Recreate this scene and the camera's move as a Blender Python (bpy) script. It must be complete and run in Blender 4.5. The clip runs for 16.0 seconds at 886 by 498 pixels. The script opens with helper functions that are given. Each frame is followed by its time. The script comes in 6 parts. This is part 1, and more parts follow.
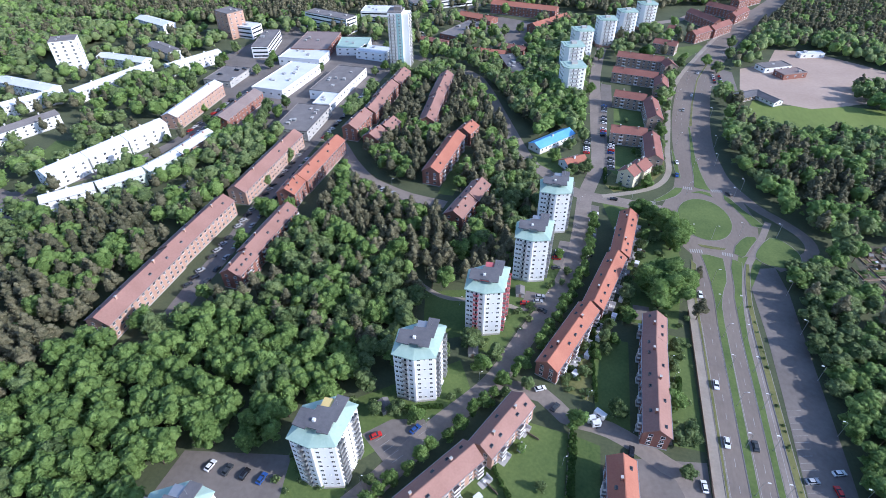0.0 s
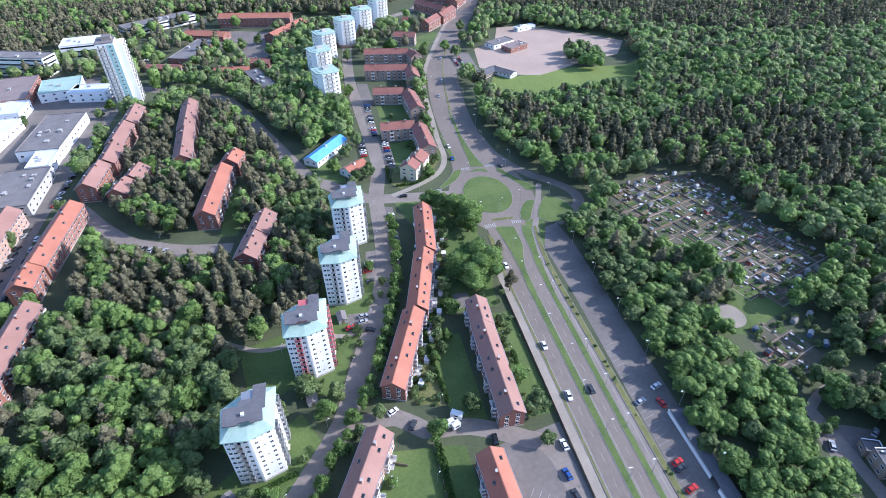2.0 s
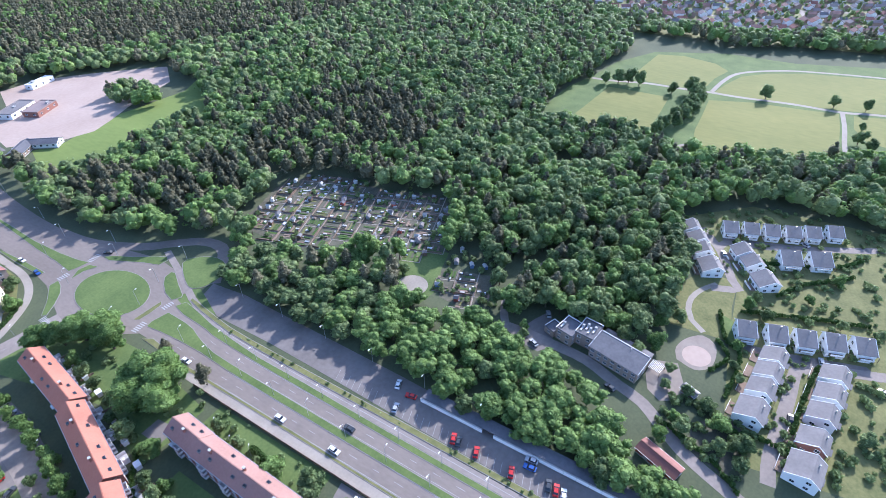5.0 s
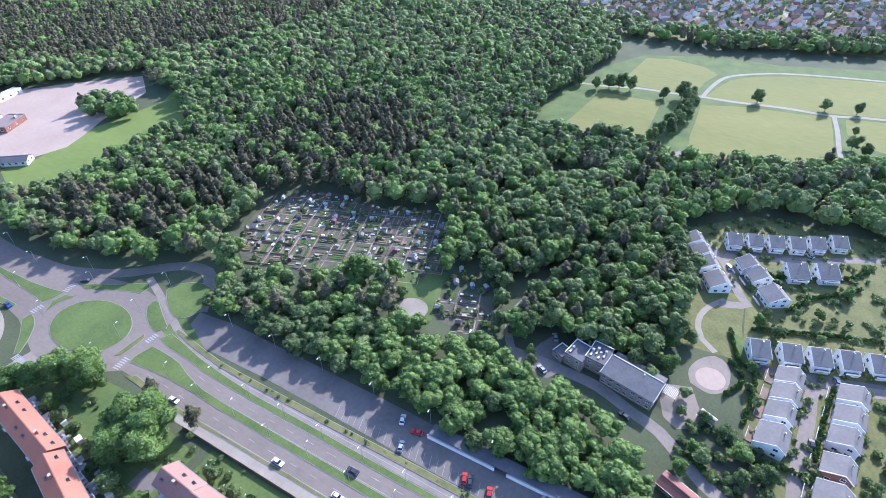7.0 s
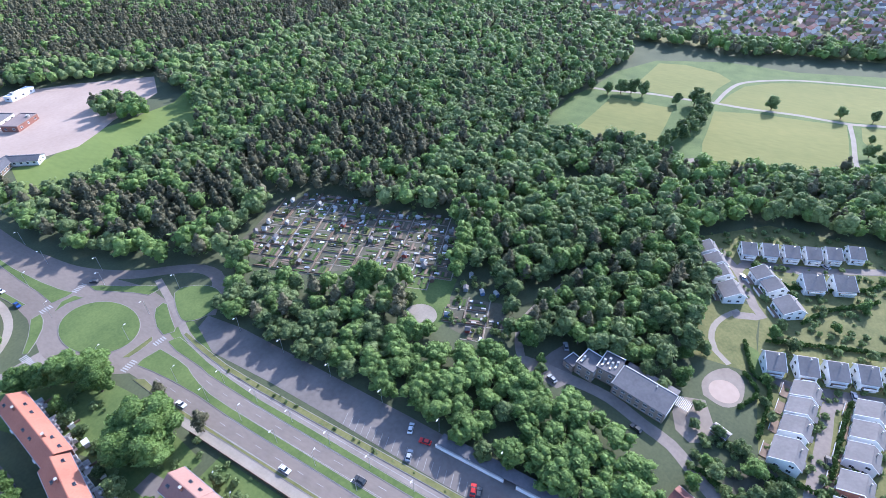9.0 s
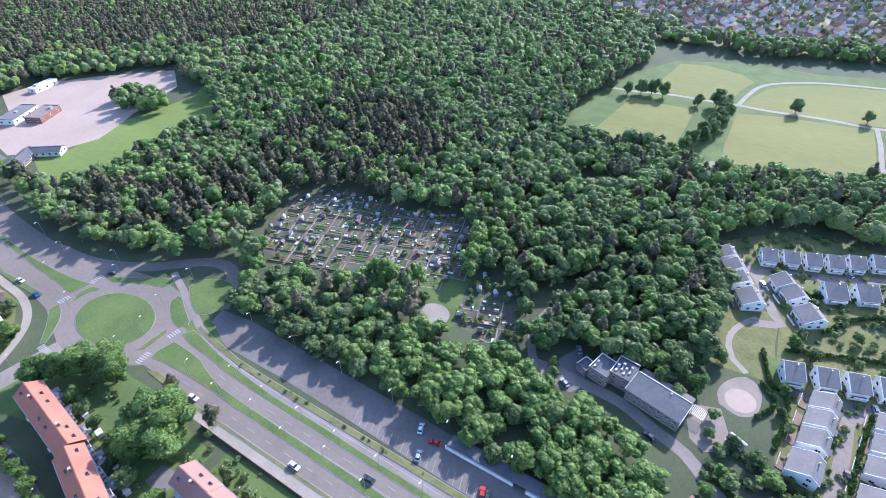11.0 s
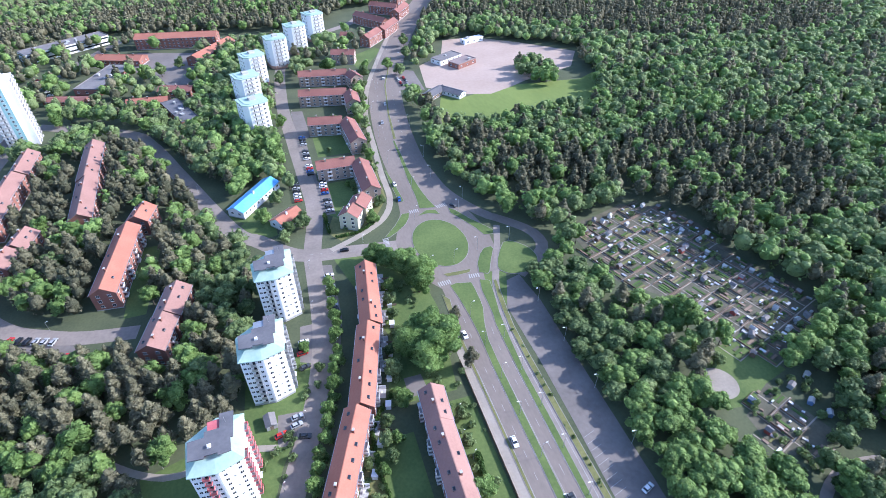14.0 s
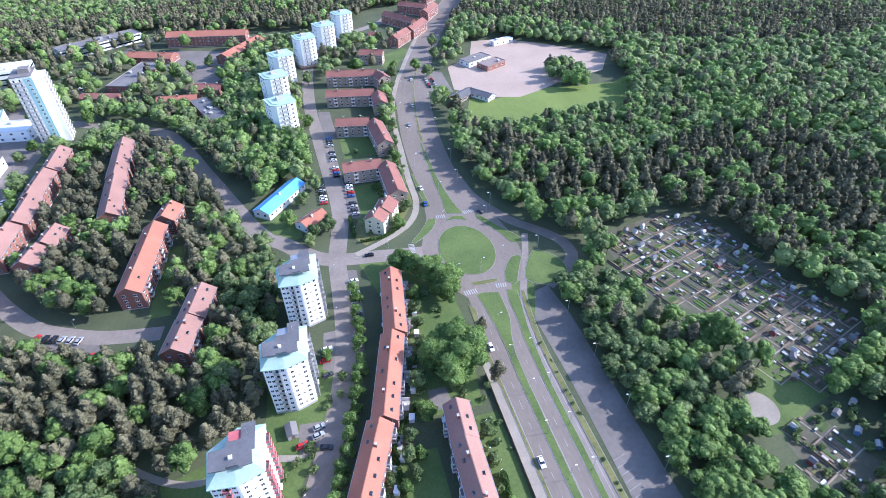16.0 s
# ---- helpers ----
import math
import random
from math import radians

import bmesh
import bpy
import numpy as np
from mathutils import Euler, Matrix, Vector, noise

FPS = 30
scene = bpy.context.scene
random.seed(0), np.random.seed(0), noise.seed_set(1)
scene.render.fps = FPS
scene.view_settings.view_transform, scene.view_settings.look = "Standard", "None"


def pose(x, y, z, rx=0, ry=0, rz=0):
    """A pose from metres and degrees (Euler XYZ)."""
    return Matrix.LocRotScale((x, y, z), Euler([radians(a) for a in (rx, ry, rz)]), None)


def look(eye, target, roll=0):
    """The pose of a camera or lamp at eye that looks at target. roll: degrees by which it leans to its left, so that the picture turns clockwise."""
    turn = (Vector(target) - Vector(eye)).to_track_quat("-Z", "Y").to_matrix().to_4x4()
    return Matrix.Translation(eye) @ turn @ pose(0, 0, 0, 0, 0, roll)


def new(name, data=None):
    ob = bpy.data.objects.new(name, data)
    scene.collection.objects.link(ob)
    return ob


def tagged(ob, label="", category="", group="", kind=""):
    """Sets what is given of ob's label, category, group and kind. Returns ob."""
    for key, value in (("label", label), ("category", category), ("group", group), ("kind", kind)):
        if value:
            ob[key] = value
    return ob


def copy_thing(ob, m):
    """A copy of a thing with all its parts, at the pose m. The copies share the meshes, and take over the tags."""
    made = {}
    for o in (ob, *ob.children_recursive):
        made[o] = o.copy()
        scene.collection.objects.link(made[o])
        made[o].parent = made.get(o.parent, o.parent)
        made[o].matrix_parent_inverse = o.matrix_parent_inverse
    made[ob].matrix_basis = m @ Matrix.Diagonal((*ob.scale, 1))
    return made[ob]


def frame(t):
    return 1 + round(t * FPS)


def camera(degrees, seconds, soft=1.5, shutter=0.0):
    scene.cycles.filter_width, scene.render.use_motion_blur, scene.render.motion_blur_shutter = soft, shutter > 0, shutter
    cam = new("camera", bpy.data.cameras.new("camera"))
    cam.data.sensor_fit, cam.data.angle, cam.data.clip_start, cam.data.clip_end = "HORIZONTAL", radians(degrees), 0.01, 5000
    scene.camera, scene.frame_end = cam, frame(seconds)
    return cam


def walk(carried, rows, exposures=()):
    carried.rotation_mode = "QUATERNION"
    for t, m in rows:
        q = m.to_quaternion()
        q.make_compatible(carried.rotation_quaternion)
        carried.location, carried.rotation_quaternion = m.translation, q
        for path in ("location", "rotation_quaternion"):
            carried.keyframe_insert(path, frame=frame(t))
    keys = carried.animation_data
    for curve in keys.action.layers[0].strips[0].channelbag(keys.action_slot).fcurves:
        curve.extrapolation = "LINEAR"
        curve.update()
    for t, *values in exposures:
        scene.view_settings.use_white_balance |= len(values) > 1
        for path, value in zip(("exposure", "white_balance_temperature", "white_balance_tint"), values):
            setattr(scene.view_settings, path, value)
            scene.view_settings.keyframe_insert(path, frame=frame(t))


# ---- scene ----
cam = camera(79.2, 16.0, soft=0.6)
# seconds, eye x y z, heading to the left of +y, pitch, roll
ROWS = [
    (0, 0.00, -0.00, 165.00, 14.40, -38.41, -0.55),
    (0.5, -1.10, 3.37, 164.66, 11.71, -38.44, -0.53),
    (1, -1.91, 7.06, 164.48, 7.08, -38.54, -0.39),
    (1.5, -2.46, 10.19, 164.25, -0.08, -38.39, -0.44),
    (2, -2.43, 14.21, 163.84, -12.27, -38.47, -0.40),
    (2.5, -2.16, 17.20, 163.20, -25.23, -38.29, -0.46),
    (3, -1.38, 20.38, 162.94, -35.57, -38.21, -0.74),
    (3.5, -0.57, 24.28, 163.01, -45.57, -38.26, -0.86),
    (4, -0.56, 28.71, 163.15, -52.34, -38.18, -0.73),
    (6.5, 10.03, 48.32, 164.68, -60.39, -38.39, -0.68),
    (7, 11.05, 50.96, 164.78, -60.76, -38.36, -0.60),
    (7.5, 12.13, 52.01, 164.91, -60.67, -38.34, -0.71),
    (8, 12.71, 52.86, 165.05, -60.35, -38.35, -0.63),
    (8.5, 13.11, 53.13, 165.07, -59.95, -38.32, -0.60),
    (9, 12.68, 53.83, 164.90, -59.92, -38.16, -0.34),
    (11.5, 14.54, 54.74, 164.83, -57.65, -38.52, -0.23),
    (12, 14.79, 55.01, 164.79, -57.53, -38.52, -0.18),
    (12.2, 14.88, 55.34, 164.73, -57.40, -38.51, -0.15),
    (12.4, 14.96, 55.66, 164.67, -51.20, -38.50, -0.13),
    (12.5, 15.00, 55.82, 164.64, -45.58, -38.49, -0.11),
    (12.6, 15.12, 55.95, 164.57, -40.60, -38.52, -0.15),
    (12.8, 15.37, 56.20, 164.44, -30.30, -38.59, -0.23),
    (13, 15.62, 56.44, 164.31, -22.71, -38.65, -0.31),
    (13.5, 15.29, 56.01, 164.09, -18.36, -38.57, -0.43),
    (14, 14.62, 56.81, 163.94, -17.47, -38.57, -0.48),
    (14.5, 14.12, 57.92, 163.79, -16.87, -38.65, -0.49),
    (15, 13.61, 59.27, 163.60, -16.37, -38.62, -0.56),
    (15.5, 13.66, 61.29, 163.54, -16.16, -38.56, -0.64),
    (16, 13.66, 64.02, 163.51, -14.69, -38.62, -0.73),
]


def aimed(x, y, z, yaw, pitch, roll):
    a, b = radians(yaw), radians(pitch)
    eye = Vector((x, y, z))
    return look(eye, eye + Vector((-math.sin(a) * math.cos(b), math.cos(a) * math.cos(b), math.sin(b))), roll)


walk(cam, [(row[0], aimed(*row[1:])) for row in ROWS], [(0.0, 0.60, 5360, 16), (1.5, 0.78, 5360, 16), (3.5, 1.22, 5260, 19), (12.2, 1.22, 5260, 19), (13.0, 1.18, 5280, 18), (16.0, 1.18, 5280, 18)])

# ---- daylight ----
SUN_HEIGHT, SUN_BEARING = radians(29), radians(96)  # bearing clockwise from +y
world = bpy.data.worlds.new("sky")
scene.world = world
world.use_nodes = True
wn = world.node_tree
sky = wn.nodes.new("ShaderNodeTexSky")
sky.sky_type, sky.sun_disc = "NISHITA", False
sky.sun_elevation, sky.sun_rotation = SUN_HEIGHT, SUN_BEARING
wn.links.new(sky.outputs[0], wn.nodes["Background"].inputs[0])
wn.nodes["Background"].inputs[1].default_value = 0.15
sun = new("sun", bpy.data.lights.new("sun", "SUN"))
sun.data.energy, sun.data.angle, sun.data.color = 3.6, radians(0.6), (1.0, 0.91, 0.77)
sun.matrix_world = look((math.sin(SUN_BEARING) * math.cos(SUN_HEIGHT) * 900, math.cos(SUN_BEARING) * math.cos(SUN_HEIGHT) * 900, math.sin(SUN_HEIGHT) * 900), (0, 0, 0))


# ---- materials ----
def surface(name, dark, light, rough=0.8, broad=0.06, fine=1.5, island=0.0, each=0.0, metal=0.0, bump=0.0, through_light=0.0, stretch=(1, 1, 1), relief=0.1):
    """Two colours mixed by broad stains and fine grain; island and each vary single pieces and single objects."""
    m = bpy.data.materials.new(name)
    m.use_nodes = True
    nt = m.node_tree
    shader = nt.nodes["Principled BSDF"]
    shader.inputs["Roughness"].default_value = rough
    shader.inputs["Metallic"].default_value = metal
    geo = nt.nodes.new("ShaderNodeNewGeometry")
    mapping = nt.nodes.new("ShaderNodeMapping")
    mapping.inputs["Scale"].default_value = stretch
    nt.links.new(geo.outputs["Position"], mapping.inputs["Vector"])

    def noise_of(scale, detail):
        n = nt.nodes.new("ShaderNodeTexNoise")
        n.inputs["Scale"].default_value, n.inputs["Detail"].default_value = scale, detail
        nt.links.new(mapping.outputs[0], n.inputs["Vector"])
        return n.outputs[0]

    def mixed(op, a, b):
        n = nt.nodes.new("ShaderNodeMath")
        n.operation = op
        for k, v in enumerate((a, b)):
            if isinstance(v, (int, float)):
                n.inputs[k].default_value = v
            else:
                nt.links.new(v, n.inputs[k])
        return n.outputs[0]

    a, b = noise_of(broad, 3), noise_of(fine, 4)
    value = mixed("ADD", mixed("MULTIPLY", a, 1.2), mixed("MULTIPLY", b, 0.8))
    value = mixed("SUBTRACT", value, 0.5)
    if island:
        value = mixed("ADD", value, mixed("MULTIPLY", mixed("SUBTRACT", geo.outputs["Random Per Island"], 0.5), island))
    if each:
        info = nt.nodes.new("ShaderNodeObjectInfo")
        value = mixed("ADD", value, mixed("MULTIPLY", mixed("SUBTRACT", info.outputs["Random"], 0.5), each))
    ramp = nt.nodes.new("ShaderNodeMix")
    ramp.data_type = "RGBA"
    ramp.inputs[6].default_value, ramp.inputs[7].default_value = (*dark, 1), (*light, 1)
    nt.links.new(value, ramp.inputs[0])
    nt.links.new(ramp.outputs[2], shader.inputs["Base Color"])
    if bump:
        bn = nt.nodes.new("ShaderNodeBump")
        bn.inputs["Strength"].default_value, bn.inputs["Distance"].default_value = bump, relief
        nt.links.new(b, bn.inputs["Height"])
        nt.links.new(bn.outputs[0], shader.inputs["Normal"])
    if through_light:
        thin = nt.nodes.new("ShaderNodeBsdfTranslucent")
        nt.links.new(ramp.outputs[2], thin.inputs[0])
        both = nt.nodes.new("ShaderNodeMixShader")
        both.inputs[0].default_value = through_light
        nt.links.new(shader.outputs[0], both.inputs[1])
        nt.links.new(thin.outputs[0], both.inputs[2])
        nt.links.new(both.outputs[0], nt.nodes["Material Output"].inputs[0])
        shader.inputs["Specular IOR Level"].default_value = 0.22
    return m


GROUND = surface("woodland_ground", (0.045, 0.06, 0.03), (0.11, 0.125, 0.06), 0.95, 0.05, 0.9)
LAWN = surface("mown_grass", (0.048, 0.088, 0.02), (0.15, 0.198, 0.055), 0.95, 0.07, 0.9, bump=0.6)
MEADOW = surface("pale_meadow", (0.135, 0.153, 0.036), (0.24, 0.228, 0.062), 0.95, 0.02, 0.35, stretch=(1, 0.35, 1))
SPORT = surface("sports_turf", (0.115, 0.165, 0.032), (0.195, 0.248, 0.055), 0.95, 0.03, 0.4, stretch=(1, 0.4, 1))
ROUGH_GRASS = surface("rough_grass", (0.07, 0.09, 0.025), (0.235, 0.222, 0.082), 0.95, 0.11, 0.8, bump=0.6)
ASPHALT = surface("worn_asphalt", (0.15, 0.123, 0.103), (0.255, 0.212, 0.18), 0.9, 0.045, 0.9, bump=0.2, stretch=(1, 0.4, 1))
ASPHALT_OLD = surface("old_street_asphalt", (0.175, 0.147, 0.126), (0.305, 0.259, 0.225), 0.9, 0.09, 0.7, bump=0.2)
LOT = surface("car_park_asphalt", (0.125, 0.109, 0.098), (0.23, 0.202, 0.183), 0.9, 0.07, 0.6, bump=0.2)
PATH = surface("gravel_path", (0.24, 0.208, 0.172), (0.38, 0.335, 0.28), 0.95, 0.1, 1.0)
SAND = surface("pink_gravel_pitch", (0.35, 0.26, 0.205), (0.47, 0.365, 0.30), 0.95, 0.03, 0.4)
YARD = surface("worn_play_yard", (0.21, 0.172, 0.14), (0.32, 0.27, 0.225), 0.95, 0.1, 0.6)
SOIL = surface("dug_soil", (0.055, 0.056, 0.036), (0.15, 0.138, 0.095), 0.95, 0.15, 0.8)
PAINT = surface("road_paint", (0.26, 0.25, 0.24), (0.44, 0.43, 0.42), 0.7, 0.2, 2.0)
KERB = surface("granite_kerb", (0.19, 0.175, 0.16), (0.31, 0.285, 0.26), 0.85, 0.3, 3.0)
BRICK = surface("red_brick", (0.20, 0.085, 0.065), (0.32, 0.15, 0.11), 0.9, 0.15, 2.5)
BRICK_PALE = surface("rose_brick", (0.36, 0.21, 0.155), (0.50, 0.33, 0.25), 0.9, 0.15, 2.5)
BRICK_GREY = surface("grey_beige_brick", (0.26, 0.19, 0.15), (0.42, 0.32, 0.26), 0.9, 0.15, 2.5)
RENDER_CREAM = surface("cream_render", (0.55, 0.50, 0.34), (0.68, 0.62, 0.45), 0.85, 0.12, 1.5)
RENDER_WHITE = surface("white_render", (0.74, 0.75, 0.76), (0.86, 0.86, 0.86), 0.8, 0.1, 1.2, stretch=(1, 1, 0.4))
RENDER_GREEN = surface("pale_green_render", (0.55, 0.63, 0.54), (0.68, 0.74, 0.64), 0.85, 0.1, 1.2)
TILE_ORANGE = surface("orange_roof_tile", (0.31, 0.11, 0.07), (0.42, 0.175, 0.115), 0.8, 0.12, 1.6, bump=0.3)
TILE_RED = surface("red_roof_tile", (0.19, 0.075, 0.06), (0.30, 0.13, 0.10), 0.8, 0.12, 1.6, bump=0.3)
TILE_ROSE = surface("faded_rose_roof_tile", (0.235, 0.125, 0.10), (0.34, 0.195, 0.16), 0.8, 0.10, 1.4, bump=0.3)
ROOF_GREY = surface("grey_roofing_felt", (0.135, 0.125, 0.122), (0.245, 0.226, 0.22), 0.85, 0.15, 1.0)
ROOF_DARK = surface("dark_roofing_felt", (0.085, 0.085, 0.095), (0.17, 0.165, 0.175), 0.85, 0.15, 1.0)
ROOF_WHITE = surface("pale_sheet_roof", (0.60, 0.62, 0.65), (0.78, 0.79, 0.80), 0.6, 0.08, 0.8)
ROOF_BROWN = surface("brown_sheet_roof", (0.20, 0.15, 0.14), (0.30, 0.24, 0.22), 0.8, 0.08, 0.8)
COPPER = surface("verdigris_copper_roof", (0.29, 0.42, 0.36), (0.44, 0.56, 0.49), 0.6, 0.18, 1.0)
BLUE_SHEET = surface("sky_blue_sheet_roof", (0.10, 0.33, 0.66), (0.20, 0.47, 0.80), 0.45, 0.1, 0.8)
GLASS = surface("window_glass", (0.012, 0.015, 0.02), (0.04, 0.05, 0.065), 0.08, 0.3, 0.5, each=0.8)
FRAME = surface("white_window_frame", (0.7, 0.7, 0.7), (0.82, 0.82, 0.82), 0.5, 0.5, 3.0)
CONCRETE = surface("concrete", (0.35, 0.34, 0.33), (0.5, 0.49, 0.47), 0.9, 0.2, 1.5)
STEEL = surface("galvanised_steel", (0.4, 0.41, 0.42), (0.55, 0.56, 0.57), 0.45, 0.5, 3.0, metal=0.7)
LAMP_WHITE = surface("white_lamp_housing", (0.75, 0.75, 0.74), (0.85, 0.85, 0.84), 0.4, 0.5, 3.0)
RUBBER = surface("black_rubber", (0.015, 0.015, 0.015), (0.03, 0.03, 0.03), 0.8, 0.5, 3.0)
BARK = surface("tree_bark", (0.06, 0.045, 0.035), (0.14, 0.105, 0.08), 0.95, 0.5, 4.0)
TIMBER = surface("weathered_timber", (0.16, 0.11, 0.08), (0.30, 0.22, 0.16), 0.9, 0.3, 2.0)
TIMBER_RED = surface("red_painted_timber", (0.25, 0.06, 0.045), (0.36, 0.10, 0.07), 0.85, 0.3, 2.0)
AWNING = surface("orange_awning_cloth", (0.55, 0.2, 0.07), (0.7, 0.3, 0.12), 0.8, 0.5, 3.0)
LEAF = surface("broad_leaves", (0.092, 0.148, 0.054), (0.315, 0.405, 0.165), 0.6, 0.05, 1.5, island=0.7, each=0.6, bump=1.0, through_light=0.36, relief=1.5)
LEAF_FRESH = surface("fresh_green_leaves", (0.105, 0.185, 0.048), (0.31, 0.45, 0.138), 0.6, 0.07, 1.6, island=0.7, each=0.45, bump=1.0, through_light=0.36, relief=1.4)
NEEDLES = surface("pine_needles", (0.10, 0.106, 0.063), (0.285, 0.268, 0.165), 0.75, 0.05, 1.6, island=0.8, each=0.4, bump=1.0, through_light=0.32, relief=1.2)
HEDGE = surface("hedge_leaves", (0.03, 0.07, 0.015), (0.10, 0.17, 0.04), 0.7, 0.3, 1.5, island=0.5, each=0.4, through_light=0.2)


# ---- building blocks ----
class Shape:
    """Corners and faces of one mesh, with a material slot for each face."""

    def __init__(self):
        self.v, self.f, self.m = [], [], []

    def face(self, points, slot=0):
        n = len(self.v)
        self.v += [tuple(p) for p in points]
        self.f.append(tuple(range(n, n + len(points))))
        self.m.append(slot)
        return self

    def prism(self, outline, z0, z1, slot=0, top=None, floor=False):
        n, k = len(self.v), len(outline)
        self.v += [(x, y, z0) for x, y in outline] + [(x, y, z1) for x, y in outline]
        for i in range(k):
            j = (i + 1) % k
            self.f.append((n + i, n + j, n + k + j, n + k + i))
            self.m.append(slot)
        self.f.append(tuple(n + k + i for i in range(k)))
        self.m.append(slot if top is None else top)
        if floor:
            self.f.append(tuple(n + i for i in reversed(range(k))))
            self.m.append(slot)
        return self

    def box(self, x0, x1, y0, y1, z0, z1, slot=0, top=None):
        return self.prism([(x0, y0), (x1, y0), (x1, y1), (x0, y1)], z0, z1, slot, top, True)

    def tube(self, x, y, z0, z1, r0, r1, sides=8, slot=0, dx=0.0, dy=0.0):
        n = len(self.v)
        for z, r, ox, oy in ((z0, r0, 0, 0), (z1, r1, dx, dy)):
            self.v += [(x + ox + r * math.cos(2 * math.pi * i / sides), y + oy + r * math.sin(2 * math.pi * i / sides), z) for i in range(sides)]
        for i in range(sides):
            j = (i + 1) % sides
            self.f.append((n + i, n + j, n + sides + j, n + sides + i))
            self.m.append(slot)
        self.f.append(tuple(n + sides + i for i in range(sides)))
        self.m.append(slot)
        return self

    def gable(self, x0, x1, y0, y1, eave, ridge, over=0.4, thick=0.22, slot=0, slot2=None):
        """Two pitched slabs with the ridge along x."""
        mid, rise = (y0 + y1) / 2, (ridge - eave) / ((y1 - y0) / 2)
        for side, s in ((y0, slot), (y1, slot if slot2 is None else slot2)):
            sign = -1 if side < mid else 1
            out, low = side + sign * over, eave - over * rise
            a = [(x0 - over, mid, ridge), (x1 + over, mid, ridge), (x1 + over, out, low), (x0 - over, out, low)]
            if sign > 0:
                a.reverse()
            n = len(self.v)
            self.v += [(x, y, z + thick) for x, y, z in a] + a
            self.f += [(n + 3, n + 2, n + 1, n), (n + 4, n + 5, n + 6, n + 7)] + [(n + i, n + (i + 1) % 4, n + 4 + (i + 1) % 4, n + 4 + i) for i in range(4)]
            self.m += [s] * 6
        return self

    def gable_wall(self, x0, x1, y0, y1, eave, ridge, slot=0):
        n, mid = len(self.v), (y0 + y1) / 2
        for x in (x0, x1):
            self.v += [(x, y0, 0), (x, y1, 0), (x, y1, eave), (x, mid, ridge), (x, y0, eave)]
        self.f += [(n, n + 4, n + 3, n + 2, n + 1), (n + 5, n + 6, n + 7, n + 8, n + 9), (n, n + 5, n + 9, n + 4), (n + 1, n + 2, n + 7, n + 6), (n + 4, n + 9, n + 8, n + 3), (n + 3, n + 8, n + 7, n + 2)]
        self.m += [slot] * 6
        return self

    def mesh(self, name, mats):
        me = bpy.data.meshes.new(name)
        me.from_pydata(self.v, [], self.f)
        for mt in mats if isinstance(mats, (list, tuple)) else [mats]:
            me.materials.append(mt)
        me.polygons.foreach_set("material_index", self.m)
        me.update()
        return me


def part(name, shape, mats, parent=None, label="", at=None):
    """Links a shape, or a mesh that is shared, as one object, under a thing or part if one is given."""
    ob = new(name, shape if isinstance(shape, bpy.types.Mesh) else shape.mesh(name, mats))
    if parent:
        ob.parent = parent
    if at is not None:
        ob.matrix_basis = at
    return tagged(ob, label)


def thing(name, m, label, category, group=""):
    ob = new(name)
    ob.empty_display_size = 0.3
    ob.matrix_basis = m
    return tagged(ob, label, category, group)


def setting(name, shape, mats, label=""):
    return tagged(part(name, shape, mats), label, "", "", "structure")


# ---- where nothing may grow ----
GX, GY, CELL = -740, -160, 2.0
taken = np.zeros((860, 540), bool)  # x, y
cx, cy = np.meshgrid(GX + CELL * np.arange(860), GY + CELL * np.arange(540), indexing="ij")


def inside(poly, px=None, py=None):
    px, py = (cx, cy) if px is None else (px, py)
    hit = np.zeros(np.shape(px), bool)
    for (x0, y0), (x1, y1) in zip(poly, poly[1:] + poly[:1]):
        with np.errstate(divide="ignore", invalid="ignore"):
            hit ^= ((y0 > py) != (y1 > py)) & (px < (x1 - x0) * (py - y0) / (y1 - y0 + 1e-12) + x0)
    return hit


def keep_clear(poly):
    taken[inside(poly)] = True


def keep_line_clear(pts, half):
    for (x0, y0), (x1, y1) in zip(pts, pts[1:]):
        dx, dy = x1 - x0, y1 - y0
        i0, i1 = [max(0, int((v - GX) / CELL)) for v in (min(x0, x1) - half - 3, max(x0, x1) + half + 3)]
        j0, j1 = [max(0, int((v - GY) / CELL)) for v in (min(y0, y1) - half - 3, max(y0, y1) + half + 3)]
        ax, ay = cx[i0:i1, j0:j1], cy[i0:i1, j0:j1]
        s = np.clip(((ax - x0) * dx + (ay - y0) * dy) / (dx * dx + dy * dy + 1e-9), 0, 1)
        taken[i0:i1, j0:j1] |= np.hypot(ax - x0 - s * dx, ay - y0 - s * dy) < half


def is_taken(x, y):
    i, j = int(round((x - GX) / CELL)), int(round((y - GY) / CELL))
    return 0 <= i < 860 and 0 <= j < 540 and bool(taken[i, j])


def smooth(pts, step=4.0):
    """A curve through the points (Catmull-Rom)."""
    p = [Vector(q).to_2d() for q in pts]
    p = [2 * p[0] - p[1], *p, 2 * p[-1] - p[-2]]
    out = []
    for i in range(1, len(p) - 2):
        n = max(1, int((p[i + 1] - p[i]).length / step))
        for k in range(n):
            t = k / n
            out.append(0.5 * (2 * p[i] + (p[i + 1] - p[i - 1]) * t + (2 * p[i - 1] - 5 * p[i] + 4 * p[i + 1] - p[i + 2]) * t * t + (3 * p[i] - p[i - 1] - 3 * p[i + 1] + p[i + 2]) * t ** 3))
    return [tuple(q) for q in out] + [tuple(p[-2])]


